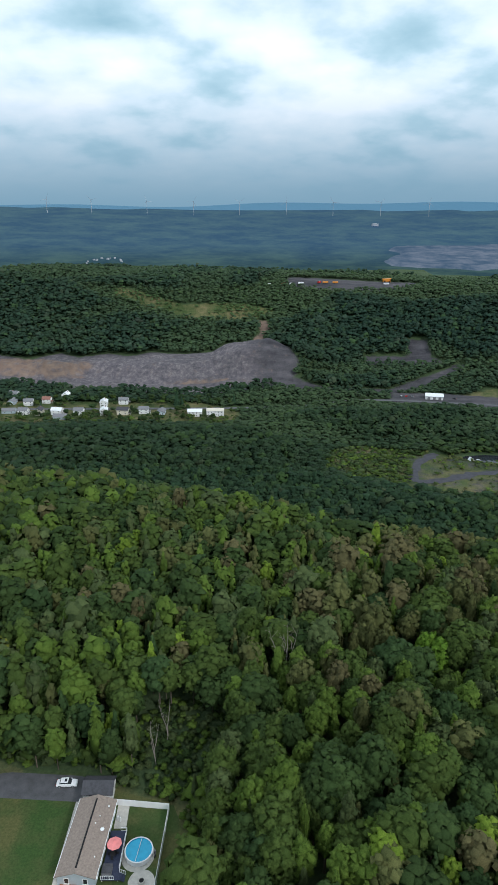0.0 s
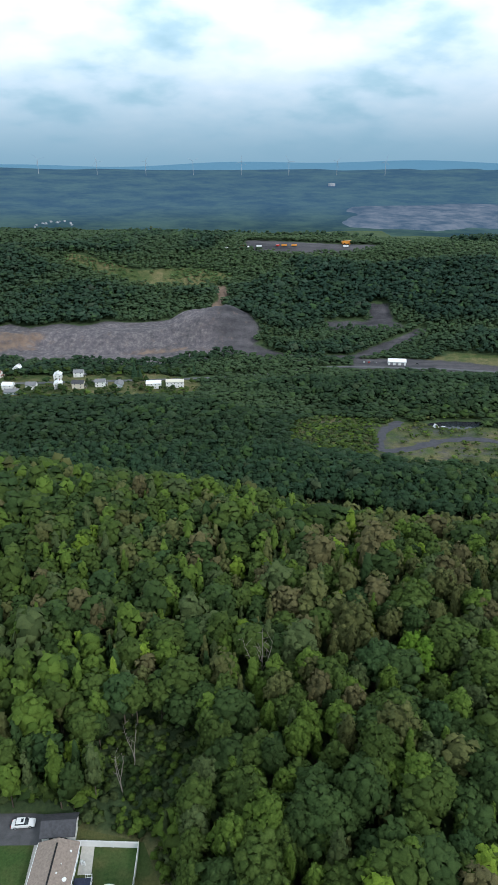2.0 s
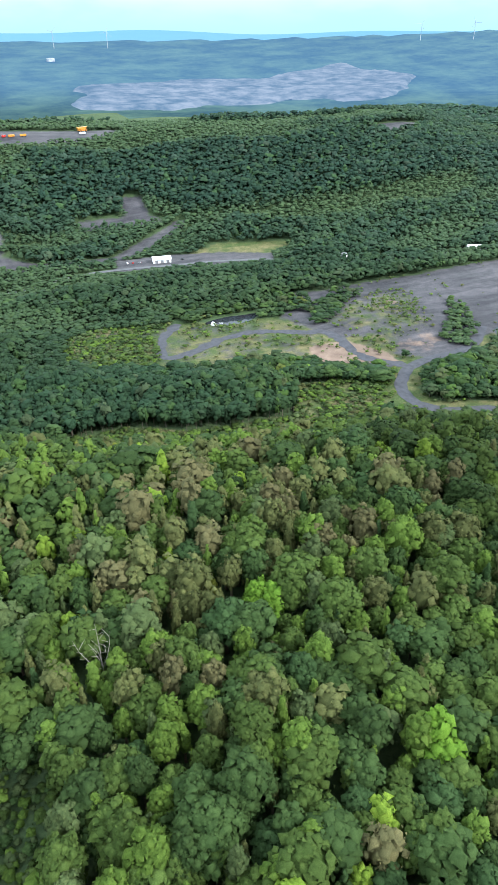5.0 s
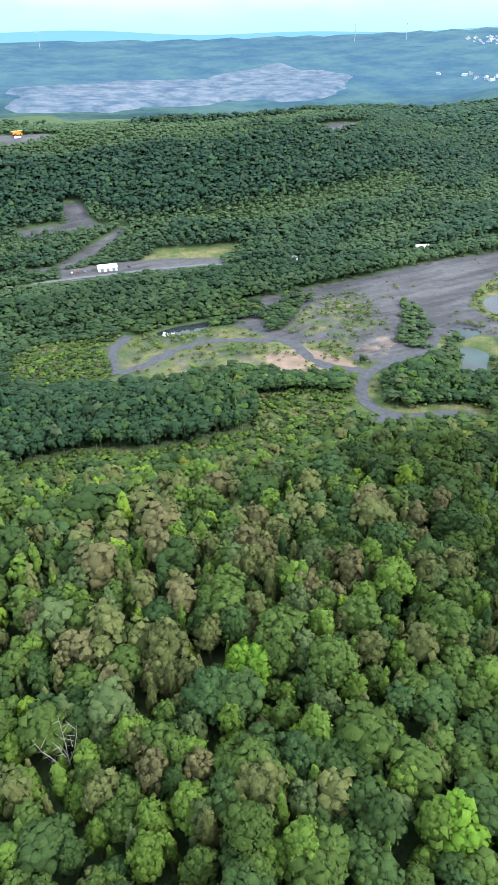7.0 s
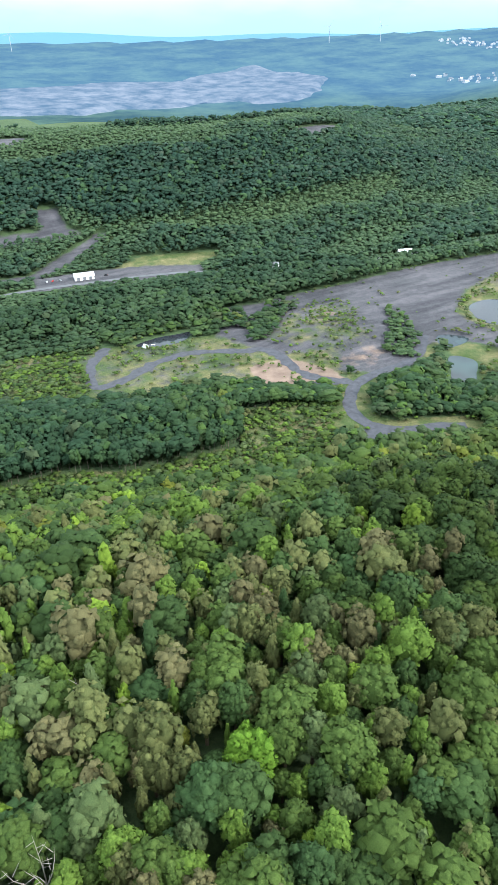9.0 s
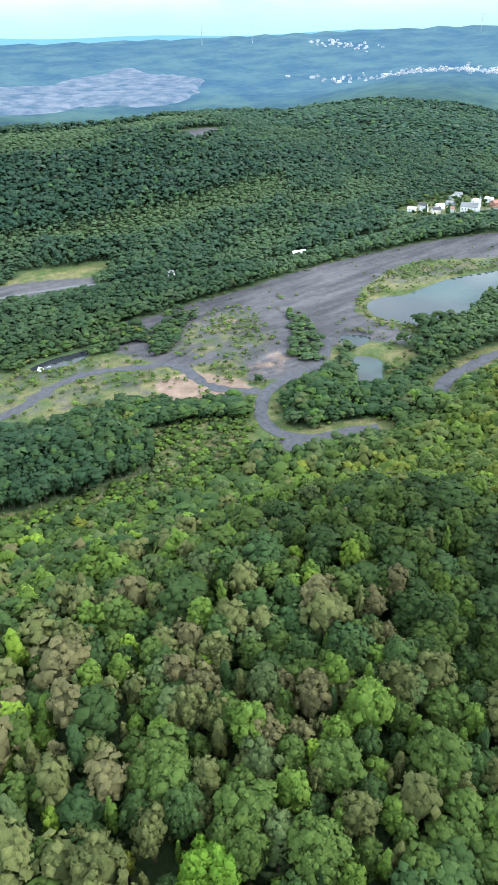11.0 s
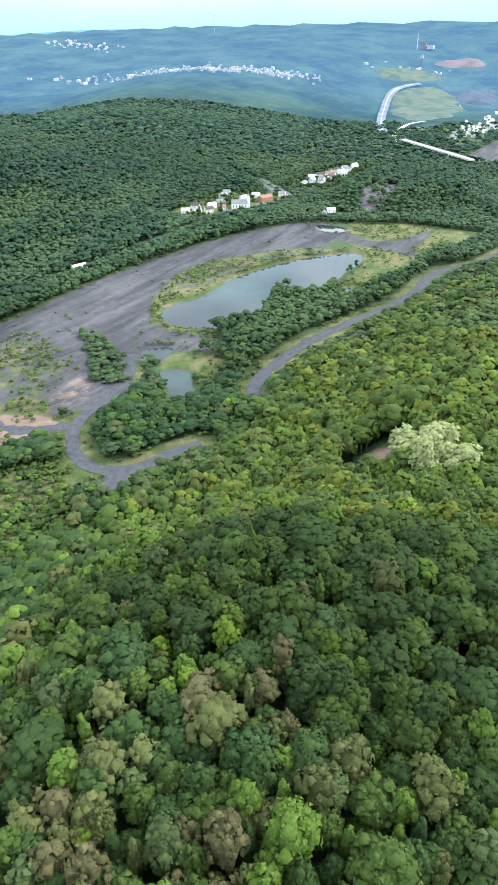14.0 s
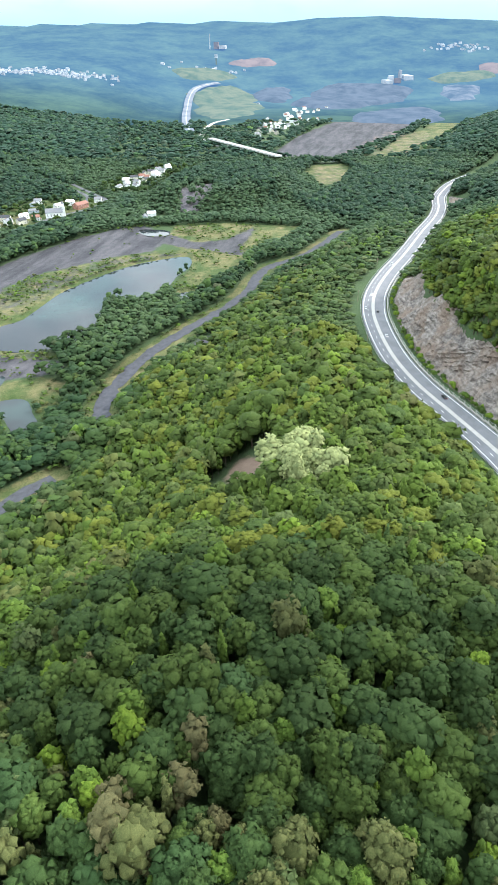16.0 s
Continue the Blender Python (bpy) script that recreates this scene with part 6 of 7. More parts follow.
def build_roadside():
    guard = thing("guard_fence", pose(0, 0, 0), "steel guard fence with tan posts below the rock cut", "fence")
    pts = along(HIGHWAY, -11.6, 300, 900, 6.0)
    me_post = mesh_from("post", *[np.array(a) for a in ([(-.12, -.12, -.5), (.12, -.12, -.5), (.12, .12, -.5), (-.12, .12, -.5), (-.12, -.12, 2.2), (.12, -.12, 2.2), (.12, .12, 2.2), (-.12, .12, 2.2)], [(0, 1, 5, 4), (1, 2, 6, 5), (2, 3, 7, 6), (3, 0, 4, 7), (4, 5, 6, 7)])], STONE)
    for x, y, z, a in pts:
        p = part_mesh("post", me_post, guard)
        p.matrix_basis = pose(x, y, z, 0, 0, math.degrees(a))
    for (x, y, z, a), (x2, y2, z2, _) in zip(pts[:-1], pts[1:]):
        for h in (0.7, 1.5):
            part("rail", rod(B(), (x, y, z + h), (x2, y2, z2 + h), 0.05, sides=5), GALV, guard)
    kerb = along(HIGHWAY, -10.6, 200, 1180, 8.0)
    bm = B()
    for (x, y, z, a), (x2, y2, z2, _) in zip(kerb[:-1], kerb[1:]):
        box(bm, (x + x2) / 2, (y + y2) / 2, (z + z2) / 2 + 0.45, math.hypot(x2 - x, y2 - y) + 0.05, 0.45, 0.95, math.atan2(y2 - y, x2 - x))
    tagged(part("trim", bm, CONCRETE, None), "pale concrete barrier at the foot of the cut", "barrier", kind="structure")
    rail = thing("guardrail", pose(0, 0, 0), "galvanised guardrail on the valley side of the highway", "guardrail")
    pts = along(HIGHWAY, 10.4, 200, 760, 8.0)
    for x, y, z, a in pts:
        part("post", box(B(), x, y, z + 0.3, 0.15, 0.15, 0.9, a), GALV, rail)
    for (x, y, z, a), (x2, y2, z2, _) in zip(pts[:-1], pts[1:]):
        part("beam", box(B(), (x + x2) / 2, (y + y2) / 2, (z + z2) / 2 + 0.62, math.hypot(x2 - x, y2 - y) + 0.05, 0.08, 0.32, math.atan2(y2 - y, x2 - x)), GALV, rail)
    bm = B()
    for off in (4.6,):
        for x, y, z, a in along(HIGHWAY, off, 180, 1250, 12.0):
            box(bm, x, y, z + 0.33, 3.2, 0.22, 0.03, a)
    tagged(part("trim", bm, LINE_PAINT, None), "dashed white lane lines of the highway", "road line", kind="structure")
    # poles
    for off, t in ((13.0, 470), (13.0, 560), (13.5, 660), (13.0, 790), (13.5, 330)):
        (x, y, z, a), = along(HIGHWAY, off, t, t + 1, 5.0)
        p = thing("utility_pole", pose(x, y, z - 1.5, 0, 0, math.degrees(a)), "weathered wooden utility pole beside the highway", "pole", "highway poles")
        part("shaft", rod(B(), (0, 0, -2), (0, 0, 11), 0.17, 0.12, 8), POLE_WOOD, p)
        part("crossarm", box(B(), 0, 0, 10.2, 0.14, 2.2, 0.14), POLE_WOOD, p)
        for y2 in (-0.9, 0, 0.9):
            part("insulator", rod(B(), (0, y2, 10.27), (0, y2, 10.45), 0.06, sides=6), GALV, p)
    # traffic, standing
    for off, t, paint, label, flip in ((-4.8, 0, CAR_BLACK, "black car on the highway", 0), (-2.6, 0, CAR_WHITE, "white car on the highway", 0), (3.0, 0, CAR_WHITE, "white car in the far lanes of the highway", 180), (6.3, 0, CAR_SILVER, "silver car on the highway", 180), (3.4, 0, CAR_WHITE, "small white car far along the highway", 180), (-2.8, 0, CAR_BLACK, "dark car far along the highway", 0)):
        target = {-4.8: (387, 109), -2.6: (488, 141), 3.0: (582, 156), 6.3: (545, 160), 3.4: (683, 146), -2.8: (541, 149)}[off]
        best = min(along(HIGHWAY, off, 150, 1200, 2.0), key=lambda q: math.hypot(q[0] - target[0], q[1] - target[1]))
        build_car(pose(best[0], best[1], best[2] + 0.25, 0, 0, math.degrees(best[3]) + flip), paint, label, 4.7)


build_roadside()


# ---- the valley's buildings ----
PLOTS = []


def build_villages():
    kinds = [(11, 8, 5.6, 2.4, WHITE, GREY_ROOF, "white two-storey house with a grey shingle roof"),
             (13, 8, 5.8, 2.6, CREAM, DARK_ROOF, "cream two-storey house with a dark roof"),
             (10, 7.5, 5.2, 2.6, WHITE, RED_ROOF, "white gabled house with a rust-red roof"),
             (15, 9, 3.2, 2.2, BLUE_GREY, GREY_ROOF, "low blue-grey house with a grey roof"),
             (12, 8.5, 5.6, 2.4, WHITE, WHITE_METAL, "white house with a pale metal roof")]
    made = {}

    def put(x, y, k, turn, group, glazed=True):
        PLOTS.append((x, y))
        m = at_land(x, y, turn)
        key = (k, glazed)
        if key in made:
            ob = copy_thing(made[key], m)
            ob["group"] = group
            return ob
        L, W, H, R, wall, roof, label = kinds[k]
        made[key] = gable_house(m, L, W, H, R, wall, roof, label, 1 if H < 4 else 2, k != 3, glazed and k in (0, 1, 2), group, 2, glazed)
        return made[key]
    rng = random.Random(8)
    # terrace along the valley road
    for i, (x, y) in enumerate([(-300, 706), (-275, 710), (-256, 703), (-238, 703), (-218, 704), (-193, 703), (-165, 705), (-143, 704), (-120, 708), (-100, 706)]):
        put(x, y, (0, 3, 0, 1, 4, 0, 4, 1, 0, 3)[i], 90 + rng.uniform(-8, 8) if i % 3 else rng.uniform(-8, 8), "houses along the valley road")
    for x, y, k, t in ((-291, 775, 0, 80), (-225, 770, 4, 0), (-330, 706, 1, 0), (-310, 690, 2, 5), (-210, 688, 3, 90), (-345, 736, 0, 10), (-322, 746, 4, 95), (-304, 738, 1, 80), (-284, 748, 3, 5), (-262, 740, 0, 100), (-243, 750, 2, 85), (-172, 738, 4, 5), (-150, 746, 0, 90), (-352, 700, 3, 90), (-365, 745, 4, 80)):
        put(x, y, k, t, "houses along the valley road")
    gable_house(at_land(-61, 698, 92), 16, 10, 6.0, 2.0, WHITE, WHITE_METAL, "white house with a broad pale roof", 2, False, False, "houses along the valley road", 4)
    gable_house(at_land(-38, 700, 88), 19, 11, 6.6, 1.6, WHITE, CREAM, "large white two-storey building with a flat tan roof", 2, True, False, "houses along the valley road", 5)
    # about the church
    for x, y, k, t in ((857, 681, 4, 30), (874, 672, 0, 75), (888, 684, 1, 10), (908, 667, 4, 60), (902, 645, 2, 40), (992, 690, 0, 20), (980, 692, 3, 100), (975, 648, 4, 70), (1026, 606, 0, 15), (945, 672, 3, 30), (880, 655, 1, 60), (1000, 640, 4, 10)):
        put(x, y, k, t, "houses round the church")
    gable_house(at_land(985, 616, 70), 22, 12, 6.0, 3.2, BRICK, RED_ROOF, "long brick hall with a rust-red roof", 2, True, False, "houses round the church", 5)
    # village up the valley
    for i, (x, y) in enumerate([(1124, 612), (1156, 611), (1203, 617), (1141, 588), (1222, 609), (1252, 595), (1277, 590), (1307, 589), (1189, 589), (1170, 598), (1235, 584), (1262, 606), (1292, 603), (1215, 596), (1180, 622), (1130, 600), (1325, 596), (1245, 612)]):
        put(x, y, (0, 4, 1, 0, 2, 4, 0, 4, 1)[i % 9], rng.uniform(0, 180), "village houses")
    # lone houses at the wood's edge
    put(950, 490, 4, 30, "lone houses")
    put(940, 497, 3, 110, "lone houses")
    gable_house(at_land(418, 683, 40), 14, 8, 5.4, 2.4, WHITE, GREY_ROOF, "white house almost hidden among trees", 2, True, True, "lone houses")
    gable_house(at_land(583, 645, 70), 17, 9, 3.4, 1.8, WHITE, WHITE_METAL, "low white house on a green plot", 1, False, False, "lone houses")
    # eastern town, over the bridge
    for i, (x, y) in enumerate([(1810, 526), (1868, 523), (1904, 508), (1836, 480), (1989, 494), (2030, 522), (1991, 478), (2080, 485), (2060, 469), (2100, 520), (1950, 500), (1925, 528), (1970, 520), (2010, 505), (2050, 503), (1880, 495), (1940, 480), (2040, 540), (2080, 545), (2000, 545), (1960, 545), (1850, 505), (2120, 500), (2140, 470), (2020, 460), (2070, 450), (1780, 515), (1900, 540), (2110, 440), (2150, 420)]):
        put(x, y, (0, 4, 0, 1, 4, 2)[i % 6], rng.uniform(0, 180), "houses of the eastern town", False)
    for i in range(18):
        put(2150 + 330 * i / 17 + rng.uniform(-14, 14), 530 - 3.2 * i + rng.uniform(-45, 45), (0, 4, 1, 4, 0, 2)[i % 6], rng.uniform(0, 180), "houses of the eastern town", False)


build_villages()


def build_garden_trees():
    """Trees between the village houses."""
    rng = np.random.default_rng(31)
    low = crown_set(1300, 14, 4, (78,), 0, 0.1, 3)
    x, y = scatter(830, 1360, 530, 720, 8.5, rng)
    plots = np.array(PLOTS + [(925, 628), (925, 618), (985, 616)], float)
    near = np.min(np.hypot(x[:, None] - plots[None, :, 0], y[:, None] - plots[None, :, 1]), axis=1)
    keep = ((in_area(x, y, CHURCH_GREEN) > -8) | (in_area(x, y, VILLAGE) > -5)) & (near > 11.5) & (rng.random(len(x)) < 0.55)
    for road in (VALLEY_ROAD, HILL_ROAD):
        keep &= np.abs(to_line(x, y, road)[0]) > 8
    x, y = x[keep], y[keep]
    u, v = scatter(-420, -20, 668, 766, 8.0, rng)
    near = np.min(np.hypot(u[:, None] - plots[None, :, 0], v[:, None] - plots[None, :, 1]), axis=1)
    keep = (near > 10.5) & (rng.random(len(u)) < 0.34) & (np.abs(to_line(u, v, VALLEY_ROAD)[0]) > 8) & (np.hypot(u + 61, v - 698) > 15) & (np.hypot(u + 38, v - 700) > 16)
    x, y = np.r_[x, u[keep]], np.r_[y, v[keep]]
    size = rng.uniform(0.5, 1.25, len(x))
    plant("garden_trees", low, x, y, 8.5 * size, 9.0 * size, SHADES[rng.choice([0, 0, 1, 8], len(x))] * rng.uniform(0.7, 1.0, (len(x), 1)), "dark green trees between the village houses", rng, trunk=False, category="trees")


build_garden_trees()


def build_church():
    ob = thing("church", at_land(925, 628, 25), "white clapboard church with a square belfry", "church")
    L, W, H, R = 24, 12, 7.5, 4.6
    part("wall", prism(B(), [(-W / 2, -1), (W / 2, -1), (W / 2, H), (0, H + R), (-W / 2, H)], -L / 2, L / 2), WHITE, ob)
    for s in (-1, 1):
        part("roof", prism(B(), [(s * (W / 2 + 0.5), H - 0.4), (0, H + R), (0, H + R + 0.3), (s * (W / 2 + 0.5), H - 0.1)], -L / 2 - 0.4, L / 2 + 0.4), GREY_ROOF, ob)
        for i in range(5):
            window(ob, s * W / 2, -9 + i * 4.5, 3.6, 1.2, 3.6, (s, 0))
    tw = part("tower", box(B(), 0, -L / 2 - 1.2, 7.0, 4.2, 4.2, 16.0), WHITE, ob)
    part("belfry", box(B(), 0, -L / 2 - 1.2, 16.4, 3.4, 3.4, 3.0), WHITE, tw)
    part("spire", rod(B(), (0, -L / 2 - 1.2, 17.9), (0, -L / 2 - 1.2, 22.0), 2.2, 0.1, 4), GREY_ROOF, tw)
    part("door", box(B(), 0, -L / 2 - 3.35, 1.5, 2.0, 0.14, 3.0), POLE_WOOD, tw)


def build_barn():
    ob = thing("barn", at_land(228, 769, 78), "large white metal-roofed shed beside a gravel yard", "shed")
    L, W, H, R = 21, 13, 4.2, 2.2
    part("wall", prism(B(), [(-W / 2, -1), (W / 2, -1), (W / 2, H), (0, H + R), (-W / 2, H)], -L / 2, L / 2), WHITE, ob)
    for s in (-1, 1):
        r = part("roof", prism(B(), [(s * (W / 2 + 0.6), H - 0.3), (0, H + R), (0, H + R + 0.25), (s * (W / 2 + 0.6), H - 0.05)], -L / 2 - 0.5, L / 2 + 0.5), WHITE_METAL, ob)
        for i in range(9):
            y = -9.6 + i * 2.4
            part("seam", prism(B(), [(s * (W / 2 + 0.6), H - 0.05), (0, H + R + 0.25), (0, H + R + 0.33), (s * (W / 2 + 0.6), H + 0.03)], y - 0.05, y + 0.05), WHITE_METAL, r)
    for i in range(3):
        part("bay_door", box(B(), -W / 2, -6.5 + i * 6.5, 1.6, 0.14, 3.2, 3.2), GREY_ROOF, ob)
    for i, (x, y, p, label) in enumerate(((196, 777, CAR_RED, "red car parked beside the shed"), (190, 779, CAR_WHITE, "white car parked beside the shed"), (203, 775, CAR_SILVER, "silver car parked beside the shed"), (252, 765, CAR_BLACK, "dark car parked in the gravel yard"))):
        build_car(at_land(x, y, 60 + i * 25, 0.05), p, label, 4.6, "cars at the shed")


build_church()
build_barn()


def build_tents():
    for x, y, s, t in ((206.5, 561, 2.3, 20), (214.5, 563.5, 1.9, 60)):
        ob = thing("tent", at_land(x, y, t), "small white canvas tent beside the stream", "tent", "tents by the stream")
        part("canvas", prism(B(), [(-s, 0), (s, 0), (0.15, s * 1.25), (-0.15, s * 1.25)], -s * 0.9, s * 0.9), TARP, ob)
        part("ridge_pole", rod(B(), (0, -s, s * 1.27), (0, s, s * 1.27), 0.06), POLE_WOOD, ob)


build_tents()


def build_yard():
    """On the far ridge: a haul truck, trailers and parked machines."""
    tr = thing("haul_truck", at_land(242, 1165, 10, 0.2), "large orange mining haul truck on the cinder yard", "truck")
    k = 1.6
    part("chassis", box(B(), 0, 0, 1.5 * k, 9 * k, 3.0 * k, 0.8 * k, 0, 0.1), ORANGE, tr)
    bed = prism(B(), [(-5.0 * k, 2.6 * k), (1.6 * k, 2.0 * k), (2.2 * k, 3.9 * k), (4.6 * k, 4.3 * k), (4.6 * k, 4.6 * k), (1.9 * k, 4.4 * k), (-5.2 * k, 4.2 * k)], -2.0 * k, 2.0 * k)
    part("dump_bed", bed, ORANGE, tr)
    cab = part("cab", box(B(), 3.3 * k, 0.9 * k, 2.8 * k, 1.8 * k, 1.6 * k, 1.8 * k, 0, 0.1), ORANGE, tr)
    part("window", box(B(), 4.22 * k, 0.9 * k, 3.1 * k, 0.1, 1.3 * k, 0.8 * k), GLASS, cab)
    for x in (-2.6, 3.0):
        for y in (-1.7, 1.7):
            w = part("wheel", rod(B(), (x * k, (y - 0.4) * k, 1.05 * k), (x * k, (y + 0.4) * k, 1.05 * k), 1.05 * k, sides=16), TYRE, tr)
            part("rim", rod(B(), (x * k, (y - 0.43) * k, 1.05 * k), (x * k, (y + 0.43) * k, 1.05 * k), 0.5 * k, sides=12), ORANGE, w)
    for x, y, t, ma, label in ((32, 1111, 5, WHITE_METAL, "white trailer on the cinder yard"), (58, 1120, 20, CAR_RED, "red and white trailer on the cinder yard"), (70, 1118, 80, WHITE_METAL, "white trailer on the cinder yard"), (131, 1136, 8, ORANGE, "orange-red excavator body on the yard"), (120, 1134, 60, CAR_RED, "red container on the cinder yard"), (148, 1138, 0, ORANGE, "orange machine on the cinder yard"), (88, 1124, 10, WHITE_METAL, "white trailer on the cinder yard"), (236, 1140, 0, WHITE_METAL, "white pickup body on the cinder yard")):
        ob = thing("trailer", at_land(x, y, t, 0.2), label, "trailer", "machines on the yard")
        part("box", box(B(), 0, 0, 2.0, 9.0, 2.6, 2.6, 0, 0.08), ma, ob)
        for wx in (-2.8, -1.7, 3.0):
            for wy in (-1.1, 1.1):
                part("wheel", rod(B(), (wx, wy - 0.15, 0.5), (wx, wy + 0.15, 0.5), 0.5, sides=12), TYRE, ob)


build_yard()


def build_pines():
    """Dark conifers among the valley houses."""
    for x, y, h in ((-85, 733, 22), (-79, 734, 15), (-18, 741, 15), (890, 640, 17), (945, 655, 16), (1010, 628, 15), (868, 664, 14), (-240, 716, 13)):
        ob = thing("conifer", at_land(x, y), "dark green conifer with drooping tiers", "tree", "conifers")
        part("trunk", rod(B(), (0, 0, -0.5), (0, 0, h * 0.9), 0.3, 0.06, 7), BARK, ob)
        rng = random.Random(int(x * 3 + y))
        for i in range(9):
            bm = B()
            z, r = h * (0.1 + 0.095 * i), h * 0.2 * (1 - i / 9.6)
            bmesh.ops.create_cone(bm, cap_ends=False, segments=14, radius1=r, radius2=r * 0.12, depth=h * 0.19, matrix=Matrix.Translation((0, 0, z + h * 0.08)))
            for v in bm.verts:
                f = 1 + rng.uniform(-0.28, 0.25)
                v.co.x *= f
                v.co.y *= f
                v.co.z += rng.uniform(-0.3, 0.2)
            tier = part("tier", bm, LEAF_OBJECT, ob)
            tier.color = (0.022, 0.046, 0.024, 1)


build_pines()


# ---- over the valley: bridge and trunk road ----
def build_bridge():
    ob = thing("bridge", pose(0, 0, 0), "pale concrete highway bridge on piers", "bridge")
    a, b = Vector((1411, 392, -79)), Vector((1640, 600, -79))
    d = (b - a)
    ang = math.atan2(d.y, d.x)
    mid = (a + b) / 2
    part("deck", box(B(), mid.x, mid.y, mid.z, d.length, 13, 1.8, ang), PALE_CONCRETE, ob)
    for s in (-1, 1):
        part("parapet", box(B(), mid.x - math.sin(ang) * 6.3 * s, mid.y + math.cos(ang) * 6.3 * s, mid.z + 1.1, d.length, 0.4, 1.1, ang), PALE_CONCRETE, ob)
    for i in range(5):
        p = a + d * (0.12 + 0.19 * i)
        pier = part("pier", box(B(), p.x, p.y, -86, 1.6, 8, 13, ang), PALE_CONCRETE, ob)
        part("pier_cap", box(B(), p.x, p.y, -80.3, 2.2, 11, 1.2, ang), PALE_CONCRETE, pier)
    part("roadway", box(B(), mid.x, mid.y, mid.z + 0.64, d.length, 11.6, 0.08, ang), ASPHALT, ob)


build_bridge()
RAMP = [(1640, 600), (1700, 640), (1795, 662), (1886, 681), (2008, 692), (2089, 672)]
TRUNK_ROAD = [(1780, 690), (1902, 739), (2120, 812), (2323, 874), (2556, 939), (2740, 974), (2868, 966), (2960, 940)]
ribbon("road", RAMP, 12, CONCRETE, 6.0, "pale slip road curving to the bridge", "road", step=15)
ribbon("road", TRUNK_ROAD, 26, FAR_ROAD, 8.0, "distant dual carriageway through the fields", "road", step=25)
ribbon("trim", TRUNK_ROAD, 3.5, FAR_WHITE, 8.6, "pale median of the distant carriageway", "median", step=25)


# ---- kilometres off ----
def far_patch(outline, material, lift, label, category, cell=30.0):
    """Bare or open ground on the far slopes, laid over them."""
    p = rounded(outline, 2)
    x0, y0 = p.min(axis=0)
    x1, y1 = p.max(axis=0)
    gx, gy = np.arange(x0 - cell, x1 + 2 * cell, cell), np.arange(y0 - cell, y1 + 2 * cell, cell)
    X, Y = np.meshgrid(gx, gy)
    s = in_area(X.ravel(), Y.ravel(), p)
    jig = 14 * np.sin(X.ravel() / 31) * np.sin(Y.ravel() / 27) + 0.02 * (x1 - x0 + y1 - y0) * np.sin(X.ravel() / 83 + 1) * np.sin(Y.ravel() / 71)
    z = land(X.ravel(), Y.ravel()) + np.minimum(lift, (s + jig) * 0.4 + lift * 0.4)
    n = len(gx)
    i = (np.arange(len(gy) - 1)[:, None] * n + np.arange(n - 1)[None]).ravel()
    q = np.stack([i, i + 1, i + n + 1, i + n], 1)
    q = q[(s + jig)[q].max(axis=1) > -6]
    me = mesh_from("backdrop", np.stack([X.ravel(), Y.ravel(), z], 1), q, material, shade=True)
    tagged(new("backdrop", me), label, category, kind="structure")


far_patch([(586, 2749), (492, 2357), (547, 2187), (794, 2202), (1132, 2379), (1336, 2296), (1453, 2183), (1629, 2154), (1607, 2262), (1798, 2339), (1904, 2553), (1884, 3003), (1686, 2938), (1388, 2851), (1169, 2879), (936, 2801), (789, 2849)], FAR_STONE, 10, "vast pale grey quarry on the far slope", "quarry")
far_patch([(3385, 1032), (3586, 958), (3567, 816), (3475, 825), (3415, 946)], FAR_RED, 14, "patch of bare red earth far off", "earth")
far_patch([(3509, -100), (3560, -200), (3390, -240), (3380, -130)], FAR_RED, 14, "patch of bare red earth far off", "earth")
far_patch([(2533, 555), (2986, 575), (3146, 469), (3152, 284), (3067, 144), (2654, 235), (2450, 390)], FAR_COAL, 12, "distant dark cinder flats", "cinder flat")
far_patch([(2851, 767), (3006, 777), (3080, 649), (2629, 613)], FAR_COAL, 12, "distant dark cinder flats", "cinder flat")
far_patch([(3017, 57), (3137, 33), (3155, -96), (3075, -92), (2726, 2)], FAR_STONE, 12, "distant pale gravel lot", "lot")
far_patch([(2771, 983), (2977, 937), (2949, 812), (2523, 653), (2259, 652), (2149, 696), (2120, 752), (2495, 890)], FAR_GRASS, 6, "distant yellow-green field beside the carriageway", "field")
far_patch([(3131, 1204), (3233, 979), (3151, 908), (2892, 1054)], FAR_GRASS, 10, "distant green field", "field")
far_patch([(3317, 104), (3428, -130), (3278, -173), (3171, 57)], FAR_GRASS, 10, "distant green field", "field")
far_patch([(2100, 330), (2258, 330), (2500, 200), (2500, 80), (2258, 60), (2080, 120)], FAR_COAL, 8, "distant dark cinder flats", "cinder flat")


